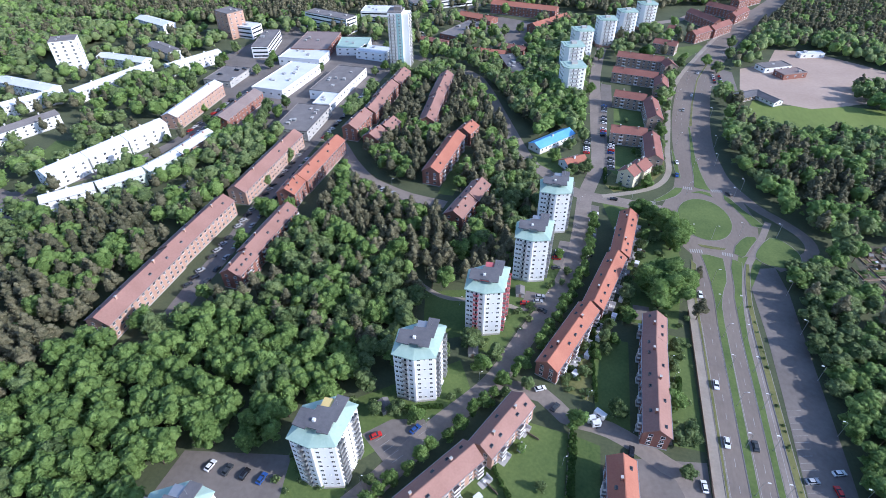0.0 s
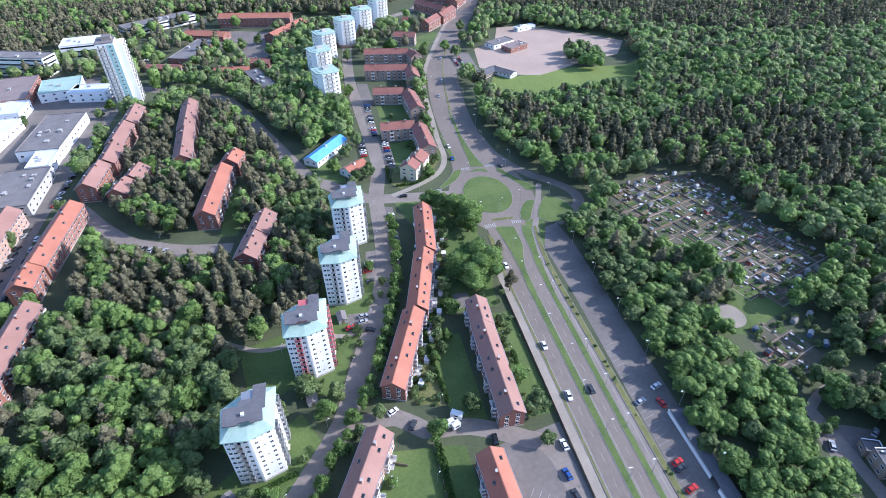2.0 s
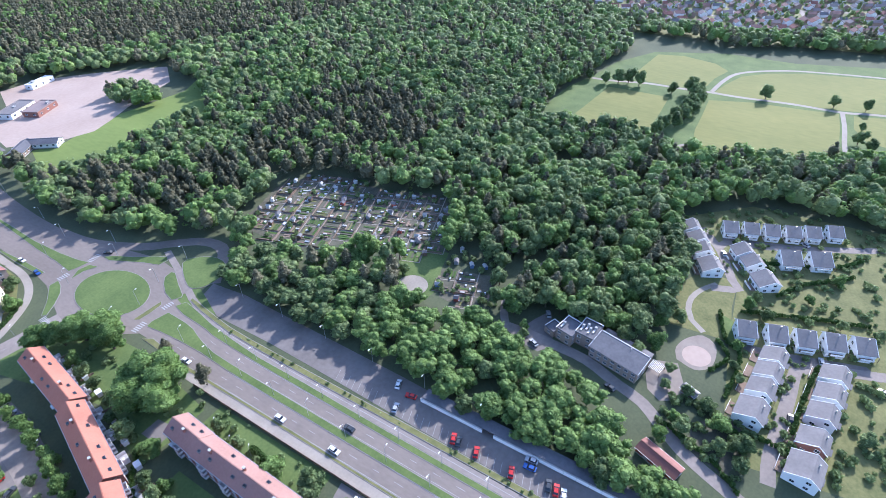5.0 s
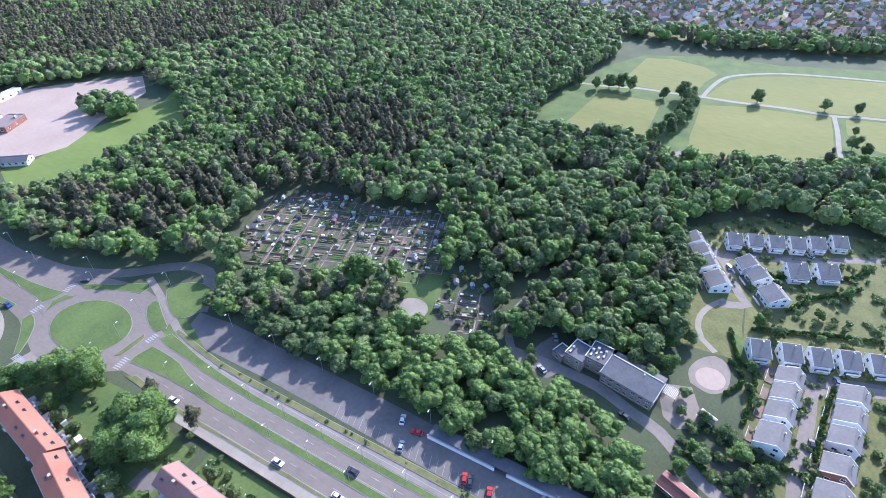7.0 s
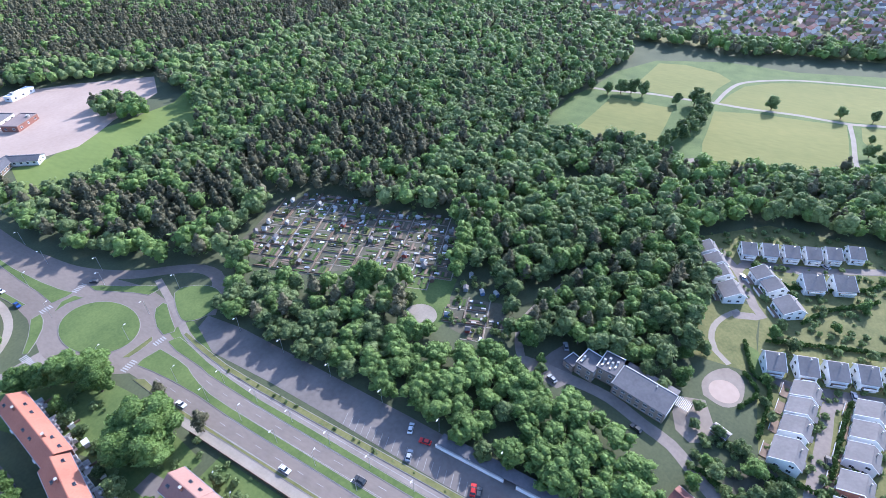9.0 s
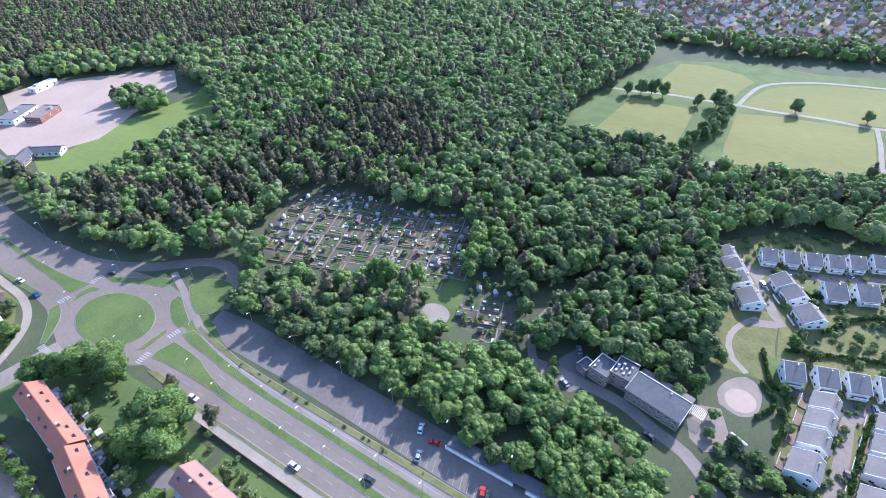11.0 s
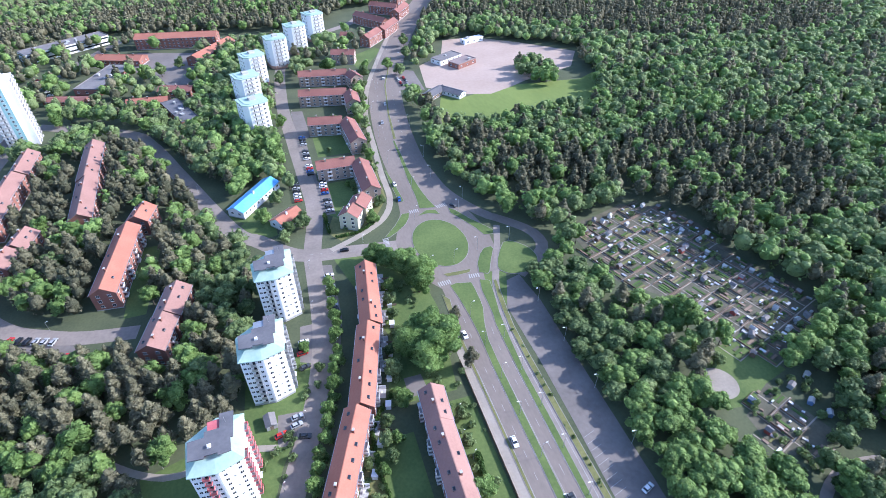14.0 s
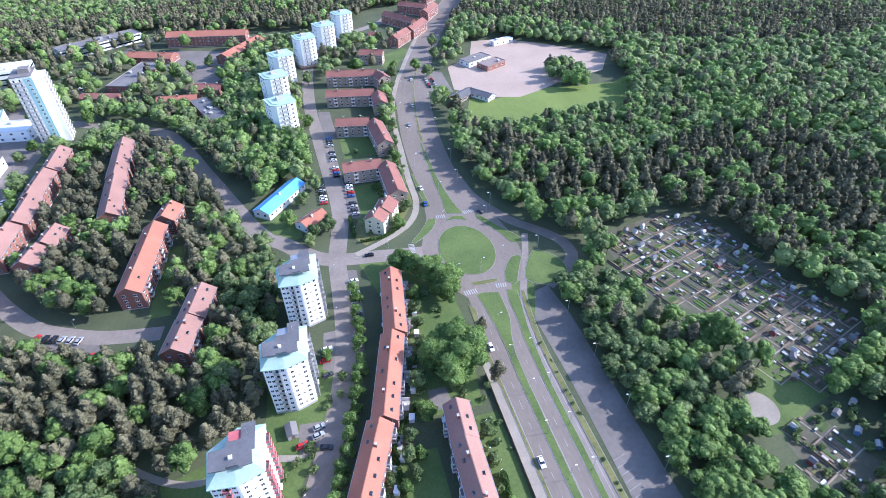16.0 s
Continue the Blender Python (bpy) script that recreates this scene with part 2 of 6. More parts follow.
def sides_of(line, widths):
    out = []
    for i, (x, y) in enumerate(line):
        (ax, ay), (bx, by) = line[max(0, i - 1)], line[min(len(line) - 1, i + 1)]
        d = math.hypot(bx - ax, by - ay) or 1
        nx, ny = (by - ay) / d, -(bx - ax) / d
        out.append([(x + nx * w, y + ny * w) for w in widths])
    return out


def ribbon(shape, pts, half, z, slot=0, offset=0.0, low=0.0):
    line = smooth(pts) if len(pts) > 2 else pts
    rows = sides_of(line, (offset - half, offset + half))
    n = len(shape.v)
    for (a, b) in rows:
        shape.v += [(*a, low), (*a, z), (*b, z), (*b, low)]
    for i in range(len(rows) - 1):
        k = n + 4 * i
        for j in range(3):
            shape.f.append((k + j, k + j + 1, k + 5 + j, k + 4 + j))
            shape.m.append(slot)
    return shape


def road(name, pts, half, z, mat, label, clear=1.5):
    keep_line_clear(smooth(pts), half + clear)
    return setting(name, ribbon(Shape(), pts, half, z), mat, label)


def oval(x, y, rx, ry, turn=0.0, n=48):
    c, s = math.cos(radians(turn)), math.sin(radians(turn))
    return [(x + rx * math.cos(a) * c - ry * math.sin(a) * s, y + rx * math.cos(a) * s + ry * math.sin(a) * c) for a in (2 * math.pi * i / n for i in range(n))]


def patch(name, poly, z, mat, label="", clear=True, rounded=False):
    if rounded:
        poly = smooth(poly + poly[:1], 5.0)[:-1]
    if sum(a[0] * b[1] - b[0] * a[1] for a, b in zip(poly, poly[1:] + poly[:1])) < 0:
        poly = poly[::-1]
    if clear:
        keep_clear(poly)
    return setting(name, Shape().prism(poly, 0, z), mat, label)


def raised(name, poly, z, mat, label):
    """A grassed island inside a kerb."""
    if sum(a[0] * b[1] - b[0] * a[1] for a, b in zip(poly, poly[1:] + poly[:1])) < 0:
        poly = poly[::-1]
    keep_clear(poly)
    ob = setting(name, Shape().prism(poly, 0, z + 0.03), mat, label)
    rim = []
    for (ax, ay), (x, y), (bx, by) in zip(poly[-1:] + poly[:-1], poly, poly[1:] + poly[:1]):
        u, v = Vector((y - ay, ax - x)).normalized(), Vector((by - y, x - bx)).normalized()
        out = u + v
        out = out.normalized() * 0.25 if out.length > 0.2 else u * 0.25
        rim.append((x + out.x, y + out.y))
    part("kerb", Shape().prism(rim, 0, z), KERB, ob)
    return ob


# ---- ground, roads and paths ----
setting("ground", Shape().face([(-2500, -2500, 0), (2500, -2500, 0), (2500, 2500, 0), (-2500, 2500, 0)]), GROUND, "dark grassy woodland ground")

patch("roundabout_apron", [(55, 264), (58, 240), (67, 226), (90, 224), (100, 236), (103, 262), (98, 288), (93, 320), (68, 320), (64, 290)], 0.012, ASPHALT, "worn asphalt round the roundabout")
road("road_main_north", [(83, 290), (80, 330), (81.5, 370), (86.5, 414), (96, 467), (115.4, 529), (146.6, 607), (185, 683), (235, 780)], 12.6, 0.045, ASPHALT, "wide grey asphalt dual road", 3)
road("road_main_west", [(71, 235), (70.8, 215), (69.6, 190), (69.1, 170), (69.0, 142), (68.9, 108), (68.5, 60), (68.2, -60)], 3.7, 0.05, ASPHALT, "two-lane worn grey asphalt carriageway")
road("road_main_east", [(86, 233), (83.4, 222), (82.2, 212), (81.2, 205), (79.5, 197), (78.6, 187), (78.1, 172), (78, 144), (77.9, 108), (77.6, 60), (77.2, -60)], 3.5, 0.05, ASPHALT, "two-lane worn grey asphalt carriageway")
road("road_service", [(64, 205), (63.3, 188), (63.1, 168), (62.9, 140), (62.5, 108), (62, 60), (61.5, -60)], 1.8, 0.055, PATH, "narrow pale concrete service lane", 1.5)
road("cycle_path_east", [(108.7, 263), (102.5, 247), (97, 234), (92.3, 224), (89, 212), (86.9, 200), (85.6, 190), (84.9, 161), (84.6, 135), (84.4, 112), (83.8, 60), (83.2, -60)], 1.6, 0.055, ASPHALT_OLD, "grey asphalt cycle path")
road("cycle_path_west", [(24, 269), (40.4, 277), (54.7, 288), (62, 305), (63.3, 331), (66.2, 367), (71, 418), (83, 470), (105, 531), (135, 608)], 1.7, 0.055, PATH, "pale cycle path along the road", 1)
road("loop_road", [(90, 330), (93.7, 302), (104.9, 277), (115.3, 265), (124, 252), (122.5, 238), (104, 224)], 3.1, 0.052, ASPHALT, "grey asphalt slip road")
patch("car_park_east", [(90.5, 206), (97, 222), (104, 224), (106, 206), (105.2, 160), (104.5, 120), (103.6, 94), (103.6, 60), (103, -40), (87.5, -40), (88.3, 60), (88.7, 102), (90.3, 146), (91, 175)], 0.04, LOT, "long half-empty asphalt car park")
patch("roundabout_ring", oval(76.7, 258.5, 21.6, 27.5), 0.06, ASPHALT, "asphalt roundabout lane")
raised("roundabout_island", oval(76.7, 258.8, 13.3, 19.3), 0.2, LAWN, "mown grass roundabout island")
raised("road_island", [(71.4, 226.5), (74.2, 227.2), (78, 226.3), (81.1, 225.6), (81.1, 220.8), (80.9, 213.9), (80.2, 208.2), (78.3, 202.7), (77.1, 198), (75.8, 191), (75.3, 180), (75.1, 165), (74.8, 140), (74.6, 116), (74, 60), (73.5, -60), (71.5, -60), (71.9, 60), (72.1, 116), (72.3, 140), (72.4, 163), (72.6, 178), (73.4, 195), (73.2, 207.6), (72.4, 219)], 0.16, LAWN, "wide grass median tapering along the road")
raised("road_verge", [(85.5, 226.3), (89.4, 224.3), (88.6, 218.2), (87.1, 209.8), (85.9, 203.6), (85.2, 197), (84.4, 189), (83.2, 173), (83.1, 147), (82.8, 134), (82.4, 111), (81.8, 60), (81.2, -60), (79.3, -60), (79.9, 60), (80.4, 111), (80.7, 134), (80.9, 158), (81.1, 172), (81.6, 187), (82.1, 198.6), (83.1, 204.2), (83.5, 210.4), (83.9, 219.3)], 0.14, LAWN, "grass strip between road and cycle path")
raised("road_verge", [(66, 222), (68.3, 218), (66, 200), (65.6, 170), (65.7, 140), (65.3, 108), (64.9, 60), (64.7, -60), (64.4, 60), (64.6, 108), (64.8, 140), (64.9, 168), (64.6, 190)], 0.14, ROUGH_GRASS, "dry grass strip beside the carriageway")
raised("car_park_verge", [(92.5, 223.9), (91.2, 214.6), (89.8, 204.9), (88.7, 195.7), (88.3, 184), (88.1, 150), (88.1, 126), (88.1, 104), (87.9, 60), (87.3, -40), (85.5, -40), (86, 60), (86.1, 104), (86.1, 126), (86.1, 150), (86.2, 177), (86.9, 195), (87.9, 204.2), (89.2, 213.9), (91.2, 223.7)], 0.2, ROUGH_GRASS, "overgrown grass strip with low scrub")
raised("road_island", [(95.6, 247.2), (99.4, 247.6), (99.8, 245.5), (95.8, 238.3), (91.7, 230), (90.4, 229), (87.1, 231.2), (88.7, 237.5), (92.2, 243.5)], 0.16, LAWN, "grass traffic island")
raised("road_island", smooth([(106.4, 248.5), (109.6, 249), (114, 244.9), (117.2, 239.1), (117.3, 232.6), (114.7, 227.3), (110.3, 224.9), (105.2, 224.8), (100.8, 225.7), (96.9, 229.7), (97.8, 234.6), (101.7, 242), (106.4, 248.5)], 2.0)[:-1], 0.16, LAWN, "large rounded grass island in the slip road")
raised("road_island", [(70.8, 235), (76, 234.8), (84, 234.4), (82.8, 232.6), (76.7, 232.3), (72.1, 232.9)], 0.14, ROUGH_GRASS, "small planted traffic island")
raised("road_island", [(72.6, 284.2), (78.4, 284.5), (83.9, 282), (82.7, 286.5), (77.6, 287.5)], 0.14, LAWN, "small grass traffic island")
raised("road_island", [(90.1, 286.2), (93.1, 282.4), (97.6, 273), (103.1, 264.5), (105.6, 259.4), (104.1, 256.9), (99.8, 257.6), (97.4, 265), (93, 274.6), (89.7, 281.4)], 0.14, LAWN, "curved grass wedge above the roundabout")
raised("road_island", [(75, 290.7), (79.9, 289.4), (83.6, 288.9), (82, 296), (80.6, 308), (79.6, 330), (80.4, 352), (80.8, 372), (79.8, 372), (78.2, 345), (76.6, 320), (76.2, 303)], 0.14, LAWN, "grass median with kerb")
raised("road_island", [(52, 271.5), (58.6, 279), (64.6, 288.1), (68.5, 288.1), (67.1, 283.6), (64.1, 278.8), (58.7, 273.8), (53.3, 270.1)], 0.14, LAWN, "grass wedge beside the roundabout")
raised("road_island", [(66.2, 300), (68.6, 300), (68, 318), (66.8, 335), (66, 335), (65.8, 318)], 0.14, LAWN, "grass wedge beside the roundabout")
raised("road_median", [(80.6, 374), (82.4, 374), (87.3, 414), (96.8, 467), (116.3, 529), (115.4, 529.5), (95.8, 467.4), (86.1, 414.4)], 0.14, ROUGH_GRASS, "narrow median between the lanes")

road("street_west", [(57, 262), (35, 265), (8.6, 270), (-10, 288), (-22.7, 302), (-51.2, 368), (-71.4, 415), (-90, 440), (-150, 470)], 4.6, 0.042, ASPHALT_OLD, "grey asphalt side street")
road("street_towers", [(14.5, 268), (12.5, 217), (6, 184), (-5.2, 152), (-14.1, 127), (-29.9, 103), (-45.1, 76.4), (-62, 50), (-78, 10)], 4.1, 0.046, ASPHALT_OLD, "narrow grey asphalt street")
road("street_cross", [(-14.1, 126.6), (4.9, 126), (13.7, 119), (29.2, 117), (47, 108), (55, 100), (57, 60)], 3.4, 0.048, ASPHALT_OLD, "grey asphalt access road")
patch("car_park_cross", [(37, 108), (60, 112), (60, 20), (40, 20), (38, 90)], 0.043, LOT, "asphalt parking court")
road("street_north", [(14.9, 270), (20.5, 307), (19, 352), (17.2, 391), (15.2, 458), (22, 545), (45, 600), (95, 640), (110, 660)], 4.3, 0.044, ASPHALT_OLD, "grey asphalt residential street")
patch("car_park_north", [(20, 300), (31, 300), (31, 334), (26, 336), (25, 392), (29, 396), (28, 438), (20, 440)], 0.03, LOT, "parking bays beside the street")
patch("car_park_towers", [(12, 260), (22.5, 258), (21.5, 222), (18, 205), (12, 206)], 0.03, LOT, "parking bays beside the street")
patch("car_park_tower", [(-8, 181), (5, 180), (2, 168), (-9, 168)], 0.03, LOT, "small parking court")
patch("car_park_tower", [(4, 222), (12, 222), (9, 200), (2, 203)], 0.03, LOT, "small parking court")
patch("car_park_tower", [(-54, 95), (-46, 103), (-35, 106), (-30, 102), (-42, 86)], 0.03, LOT, "small parking court")
patch("car_park_tower", [(-110, 75), (-74, 82), (-70, 62), (-75, 30), (-112, 40)], 0.03, LOT, "shaded parking court")
road("street_left", [(-154, 130), (-155.5, 150), (-157, 186), (-161, 229), (-164, 285), (-163, 339), (-160, 420), (-158, 440)], 4.8, 0.042, LOT, "street with parked cars", 2.5)
road("street_mid", [(-160, 300), (-148, 298), (-128.6, 274), (-112, 257), (-97, 249), (-82, 243.5), (-60, 240)], 3.8, 0.044, ASPHALT_OLD, "curved grey residential street", 7)
patch("car_park_mid", [(-116, 248), (-96, 245), (-84, 240), (-80, 232), (-92, 230), (-112, 240)], 0.03, LOT, "small parking court")
patch("town_square", [(-262, 340), (-232, 300), (-205, 290), (-160, 330), (-158, 470), (-170, 500), (-300, 540), (-318, 420)], 0.03, LOT, "paved town centre yard", False)
road("street_far_left", [(-330, 160), (-297, 200), (-268, 232), (-255, 262), (-252, 300), (-253, 349), (-254, 375), (-262, 440)], 4.2, 0.042, LOT, "wide street with parked cars")
patch("lawn", [(-329, 237), (-334, 255), (-314, 258), (-302, 245), (-311, 226)], 0.022, LAWN, "bright courtyard lawn among pines")
patch("lawn", [(-272, 232), (-265, 249), (-259, 261), (-252, 254), (-260, 233), (-266, 219)], 0.022, LAWN, "grass between the pale terraces")
patch("lawn", [(-41, 285), (-33, 294), (-29, 280), (-37, 277)], 0.022, LAWN, "small lawn among the pines")
patch("car_park_left", [(-330, 200), (-290, 190), (-275, 165), (-310, 150)], 0.03, LOT, "parking court among trees")
patch("school_yard", [(-140, 590), (-95, 560), (-60, 510), (-45, 540), (-30, 590), (-100, 615)], 0.03, LOT, "grey asphalt school yard")
road("school_road", [(-180, 500), (-165, 560), (-140, 620), (-120, 660)], 4, 0.04, LOT, "grey asphalt car park road")

patch("lawn", [(20, 160), (36, 160), (36, 112), (24, 124)], 0.025, LAWN, "shaded mown lawn")
patch("lawn", [(48, 168), (60, 168), (60, 116), (50, 116)], 0.025, LAWN, "mown lawn with shrubs")
patch("lawn", [(5, 160), (21, 160), (23, 127), (12, 130)], 0.022, ROUGH_GRASS, "small back gardens")
patch("lawn", [(-4, 114), (15, 112), (16, 60), (-30, 50)], 0.022, LAWN, "mown lawn behind the terraces")
patch("lawn", [(17, 112), (26, 110), (27, 60), (18, 60)], 0.022, LAWN, "mown garden lawn")
patch("lawn", [(-52, 170), (-32, 176), (-25, 150), (-45, 140)], 0.02, LAWN, "shaded grass under the tower")
patch("lawn", [(-72, 100), (-28, 135), (-20, 120), (-52, 85), (-52, 66), (-78, 66)], 0.02, LAWN, "grass round the towers")
patch("lawn", [(-18, 206), (10, 206), (2, 182), (-8, 160), (-14, 140), (-28, 142), (-30, 150), (-20, 176)], 0.018, LAWN, "grass round the towers")
patch("lawn", [(24, 262), (46, 262), (60, 240), (62, 215), (56, 172), (30, 172), (38, 206)], 0.02, LAWN, "shaded garden lawn")
patch("lawn", [(24, 284), (30, 275), (40, 281), (52, 292), (60, 306), (62, 350), (55, 350), (30, 300)], 0.02, ROUGH_GRASS, "sloping grass beside the road")
patch("lawn", [(27, 332), (50, 332), (50, 300), (40, 286), (27, 300)], 0.024, LAWN, "courtyard lawn")
patch("lawn", [(30, 393), (52, 393), (52, 365), (30, 365)], 0.024, LAWN, "courtyard lawn")
patch("lawn", [(-66, 300), (-56, 300), (-58, 250), (-67, 250)], 0.02, LAWN, "grass between the blocks")
patch("lawn", [(-30, 318), (-16, 306), (-24, 296), (-12, 288), (0, 290), (-2, 312)], 0.02, LAWN, "small lawn")
patch("lawn", [(78, 540), (108, 560), (112, 552), (100, 530), (84, 500)], 0.02, LAWN, "grass bank beside the road")
patch("sports_field", [(112, 376), (132, 432), (150, 425), (185, 436), (250, 430), (268, 440), (240, 386), (220, 374), (156, 377)], 0.03, SPORT, "bright mown sports field", rounded=False)
patch("gravel_pitch", [(126, 452), (150, 430), (170, 424), (190, 432), (207, 441), (257, 458), (279, 491), (240, 530), (205, 558), (174, 560), (160, 520), (134, 500)], 0.035, SAND, "wide pinkish gravel sports pitch")
patch("car_park_sports", [(103, 455), (124, 448), (126, 490), (112, 500)], 0.04, LOT, "car park by the sports hall")
patch("meadow", [(351, 147), (379, 144), (424, 140), (425, 123), (426, 94), (393, 93), (364, 93), (351, 112)], 0.03, MEADOW, "yellow-green meadow", True)
patch("meadow", [(465, 130), (520, 125), (527, 104), (520, 76), (506, 64), (483, 71), (459, 74), (450, 91), (450, 120)], 0.03, MEADOW, "yellow-green meadow", True)
patch("meadow", [(453, 66), (474, 61), (498, 53), (516, 35), (531, 7), (546, -50), (552, -120), (486, -120), (469, -46), (461, -15), (458, 13), (453, 50)], 0.03, MEADOW, "yellow-green meadow beyond the path", True)
patch("meadow", [(435, 67), (446, 38), (450, 5), (454, -17), (430, -18), (386, -18), (368, -2), (350, 39), (348, 62), (378, 66), (398, 66)], 0.03, MEADOW, "yellow-green meadow", True)
patch("meadow", [(455, -26), (465, -60), (472, -120), (420, -110), (405, -60), (414, -33), (432, -26)], 0.03, MEADOW, "yellow-green meadow", True)
patch("meadow_edge", [(340, 162), (368, 170), (411, 168), (436, 160), (484, 151), (526, 129), (552, 72), (553, 18), (577, -52), (590, -150), (400, -150), (386, -40), (340, 40), (330, 69), (345, 110), (330, 143)], 0.015, LAWN, "tall green grass round the meadows", True)
patch("bare_soil", [(341, 78), (353, 68), (347, 55), (337, 57), (325, 67), (331, 74)], 0.025, YARD, "churned bare soil beside the meadow", True)
patch("glade", [(290, 130), (295, 114), (286, 109), (277, 118)], 0.025, LAWN, "small grassy glade in the wood", True)
road("park_path", [(436, 158), (438, 142), (446, 115), (448, 90), (451, 70), (452, 46), (457, 13), (458, -19), (466, -45), (476, -110)], 1.8, 0.05, PATH, "pale gravel park path")
road("park_path", [(453, 68), (480, 64), (504, 56), (522, 36), (536, 8), (550, -50), (558, -110)], 1.6, 0.055, PATH, "pale gravel park path")
road("park_path", [(457, -19), (430, -20.7), (403, -21), (387, -22)], 1.5, 0.052, PATH, "pale gravel park path")

patch("allotment_ground", [(142, 240), (145, 252), (160, 254), (180, 260), (198, 252), (209, 232), (209, 201), (219, 180), (215, 163), (203, 151), (185, 147), (173, 146), (163, 157), (163, 170), (157, 192), (142, 209)], 0.02, SOIL, "dark dug allotment soil with plots")
patch("allotment_ground", [(149, 130), (166, 140), (173, 117), (161, 108), (148, 116)], 0.02, SOIL, "dark dug allotment soil with plots")
keep_clear([(164, 108), (176, 116), (186, 130), (186, 142), (168, 142)])
keep_clear([(139, 130), (146, 153), (153, 134), (155, 104), (146, 99)])
keep_clear([(128, 226), (134, 232), (163, 178), (180, 148), (172, 145), (155, 173)])
patch("lawn", [(153, 156), (162, 160), (173, 159), (178, 142), (166, 139), (153, 133), (141, 135), (138, 142)], 0.024, LAWN, "open grass between the allotments")
patch("gravel_round", oval(149.5, 144.5, 6.8, 7.2, 10, 30), 0.04, PATH, "worn round of bare gravel")
road("lane", [(146, 90), (149, 97), (160, 103), (173, 104), (192, 99), (215, 92), (240, 80)], 1.7, 0.04, ASPHALT_OLD, "narrow asphalt lane into the woods", 1)
road("lane", [(148.5, 96), (149, 88), (148.6, 76), (147.6, 62), (142.5, 48.3), (139, 38), (130.6, 27.3), (124, 17), (112, -12)], 2.4, 0.038, ASPHALT_OLD, "narrow asphalt lane")
patch("yard", [(144, 93), (158, 88), (166, 84), (158, 80), (148, 76), (142, 80)], 0.03, LOT, "small turning yard")
patch("play_yard", [(146, 38), (153, 40.5), (161, 40), (164, 31), (155, 27), (147, 26), (143, 33)], 0.03, YARD, "bare sandy school yard")
patch("play_yard", oval(171.5, 25.6, 5.6, 5.2, -30, 30), 0.034, SAND, "round pinkish asphalt play yard")
patch("play_yard", smooth([(166, 32), (172, 33.5), (179, 31), (184, 25.5), (181.5, 20.5), (175, 19), (168, 20), (164, 25), (166, 32)], 2.0)[:-1], 0.03, YARD, "sandy play ground round the yard")
patch("play_yard", [(128, 22), (140, 20), (150, 10), (140, 2), (124, 8)], 0.026, SOIL, "worn earth garden", True)
road("foot_path", [(220, 26), (213, 31), (205, 34), (197, 33.8), (191, 31.4), (186, 25.7)], 1.2, 0.034, PATH, "pale curved footpath", 1)
patch("lawn", [(184, 40), (212, 40), (226, 34), (226, 18), (207, 18), (186, 15)], 0.02, ROUGH_GRASS, "grass slope by the houses")
patch("lawn", [(201, 22), (186, 17.5), (184, 12.5), (199, 16.5)], 0.03, LAWN, "bright fenced garden lawn")
patch("estate_grass", [(130, 10), (186, 16), (226, 18), (236, 44), (266, 52), (296, 20), (302, -50), (140, -50)], 0.015, ROUGH_GRASS, "gardens of the housing estate", True)
patch("drive", [(187, 14), (190, -2), (198.5, -31), (193, -36), (185, -12), (183, 6)], 0.036, LOT, "asphalt drive before the houses")
patch("drive", [(257.5, 30), (270, -5), (285, -34), (281, -36), (266, -7), (254, 28)], 0.036, LOT, "asphalt drive before the houses")
road("estate_street", [(128, -4), (139, -3.4), (158, -5.8), (172, -7.2), (182, -8), (187, -12), (191, -23), (199, -45)], 2.3, 0.04, ASPHALT_OLD, "grey narrow asphalt estate street")
road("estate_street", [(216, 28), (221, 17), (226, 20.5), (235, 24), (245, 28), (254, 34), (262, 40)], 2.1, 0.04, ASPHALT_OLD, "grey narrow asphalt estate street")
road("estate_street", [(248, 30), (254, 28), (258, 18), (262, 5), (272, -14), (282, -32), (290, -48)], 2.0, 0.044, ASPHALT_OLD, "grey narrow asphalt estate street")
patch("town_ground", [(575, 165), (640, 230), (760, 300), (980, 60), (960, -200), (680, -180), (618, -62)], 0.02, ROUGH_GRASS, "gardens of the far suburb", True)
for k in range(7):
    road("suburb_street", [(600 + k * 46, 190 + k * 14 - (k > 3) * (k - 3) * 40), (640 + k * 42, 90 - k * 6), (690 + k * 36, -20 - k * 10), (740 + k * 28, -150)], 2.6, 0.03, ASPHALT_OLD, "pale street of the far suburb", 0)
road("suburb_street", [(596, 150), (660, 130), (760, 150), (880, 100)], 2.6, 0.034, ASPHALT_OLD, "pale street of the far suburb", 0)
road("suburb_street", [(632, 10), (720, 20), (800, 40), (930, 10)], 2.6, 0.034, ASPHALT_OLD, "pale street of the far suburb", 0)
patch("lawn", [(86, 232), (99, 228), (97, 222), (91, 207), (88.5, 212)], 0.02, LAWN, "grass verge by the slip road")
patch("ball_court", [(38.3, 183), (45, 183), (45.9, 174), (38.3, 174)], 0.03, LOT, "small worn asphalt ball court")
patch("foot_path", [(49, 168), (50.5, 168), (49.6, 116), (48.1, 116)], 0.03, PATH, "paved path along the terrace")
patch("foot_path", [(15.3, 114), (16.3, 114), (17.2, 60), (16.2, 60)], 0.032, PATH, "paved garden path")
road("foot_path", [(-8, 168), (-22, 171), (-40, 168), (-52, 172), (-66, 182)], 1.2, 0.034, PATH, "pale footpath into the wood", 0.5)


# ---- buildings ----
meshes = {}


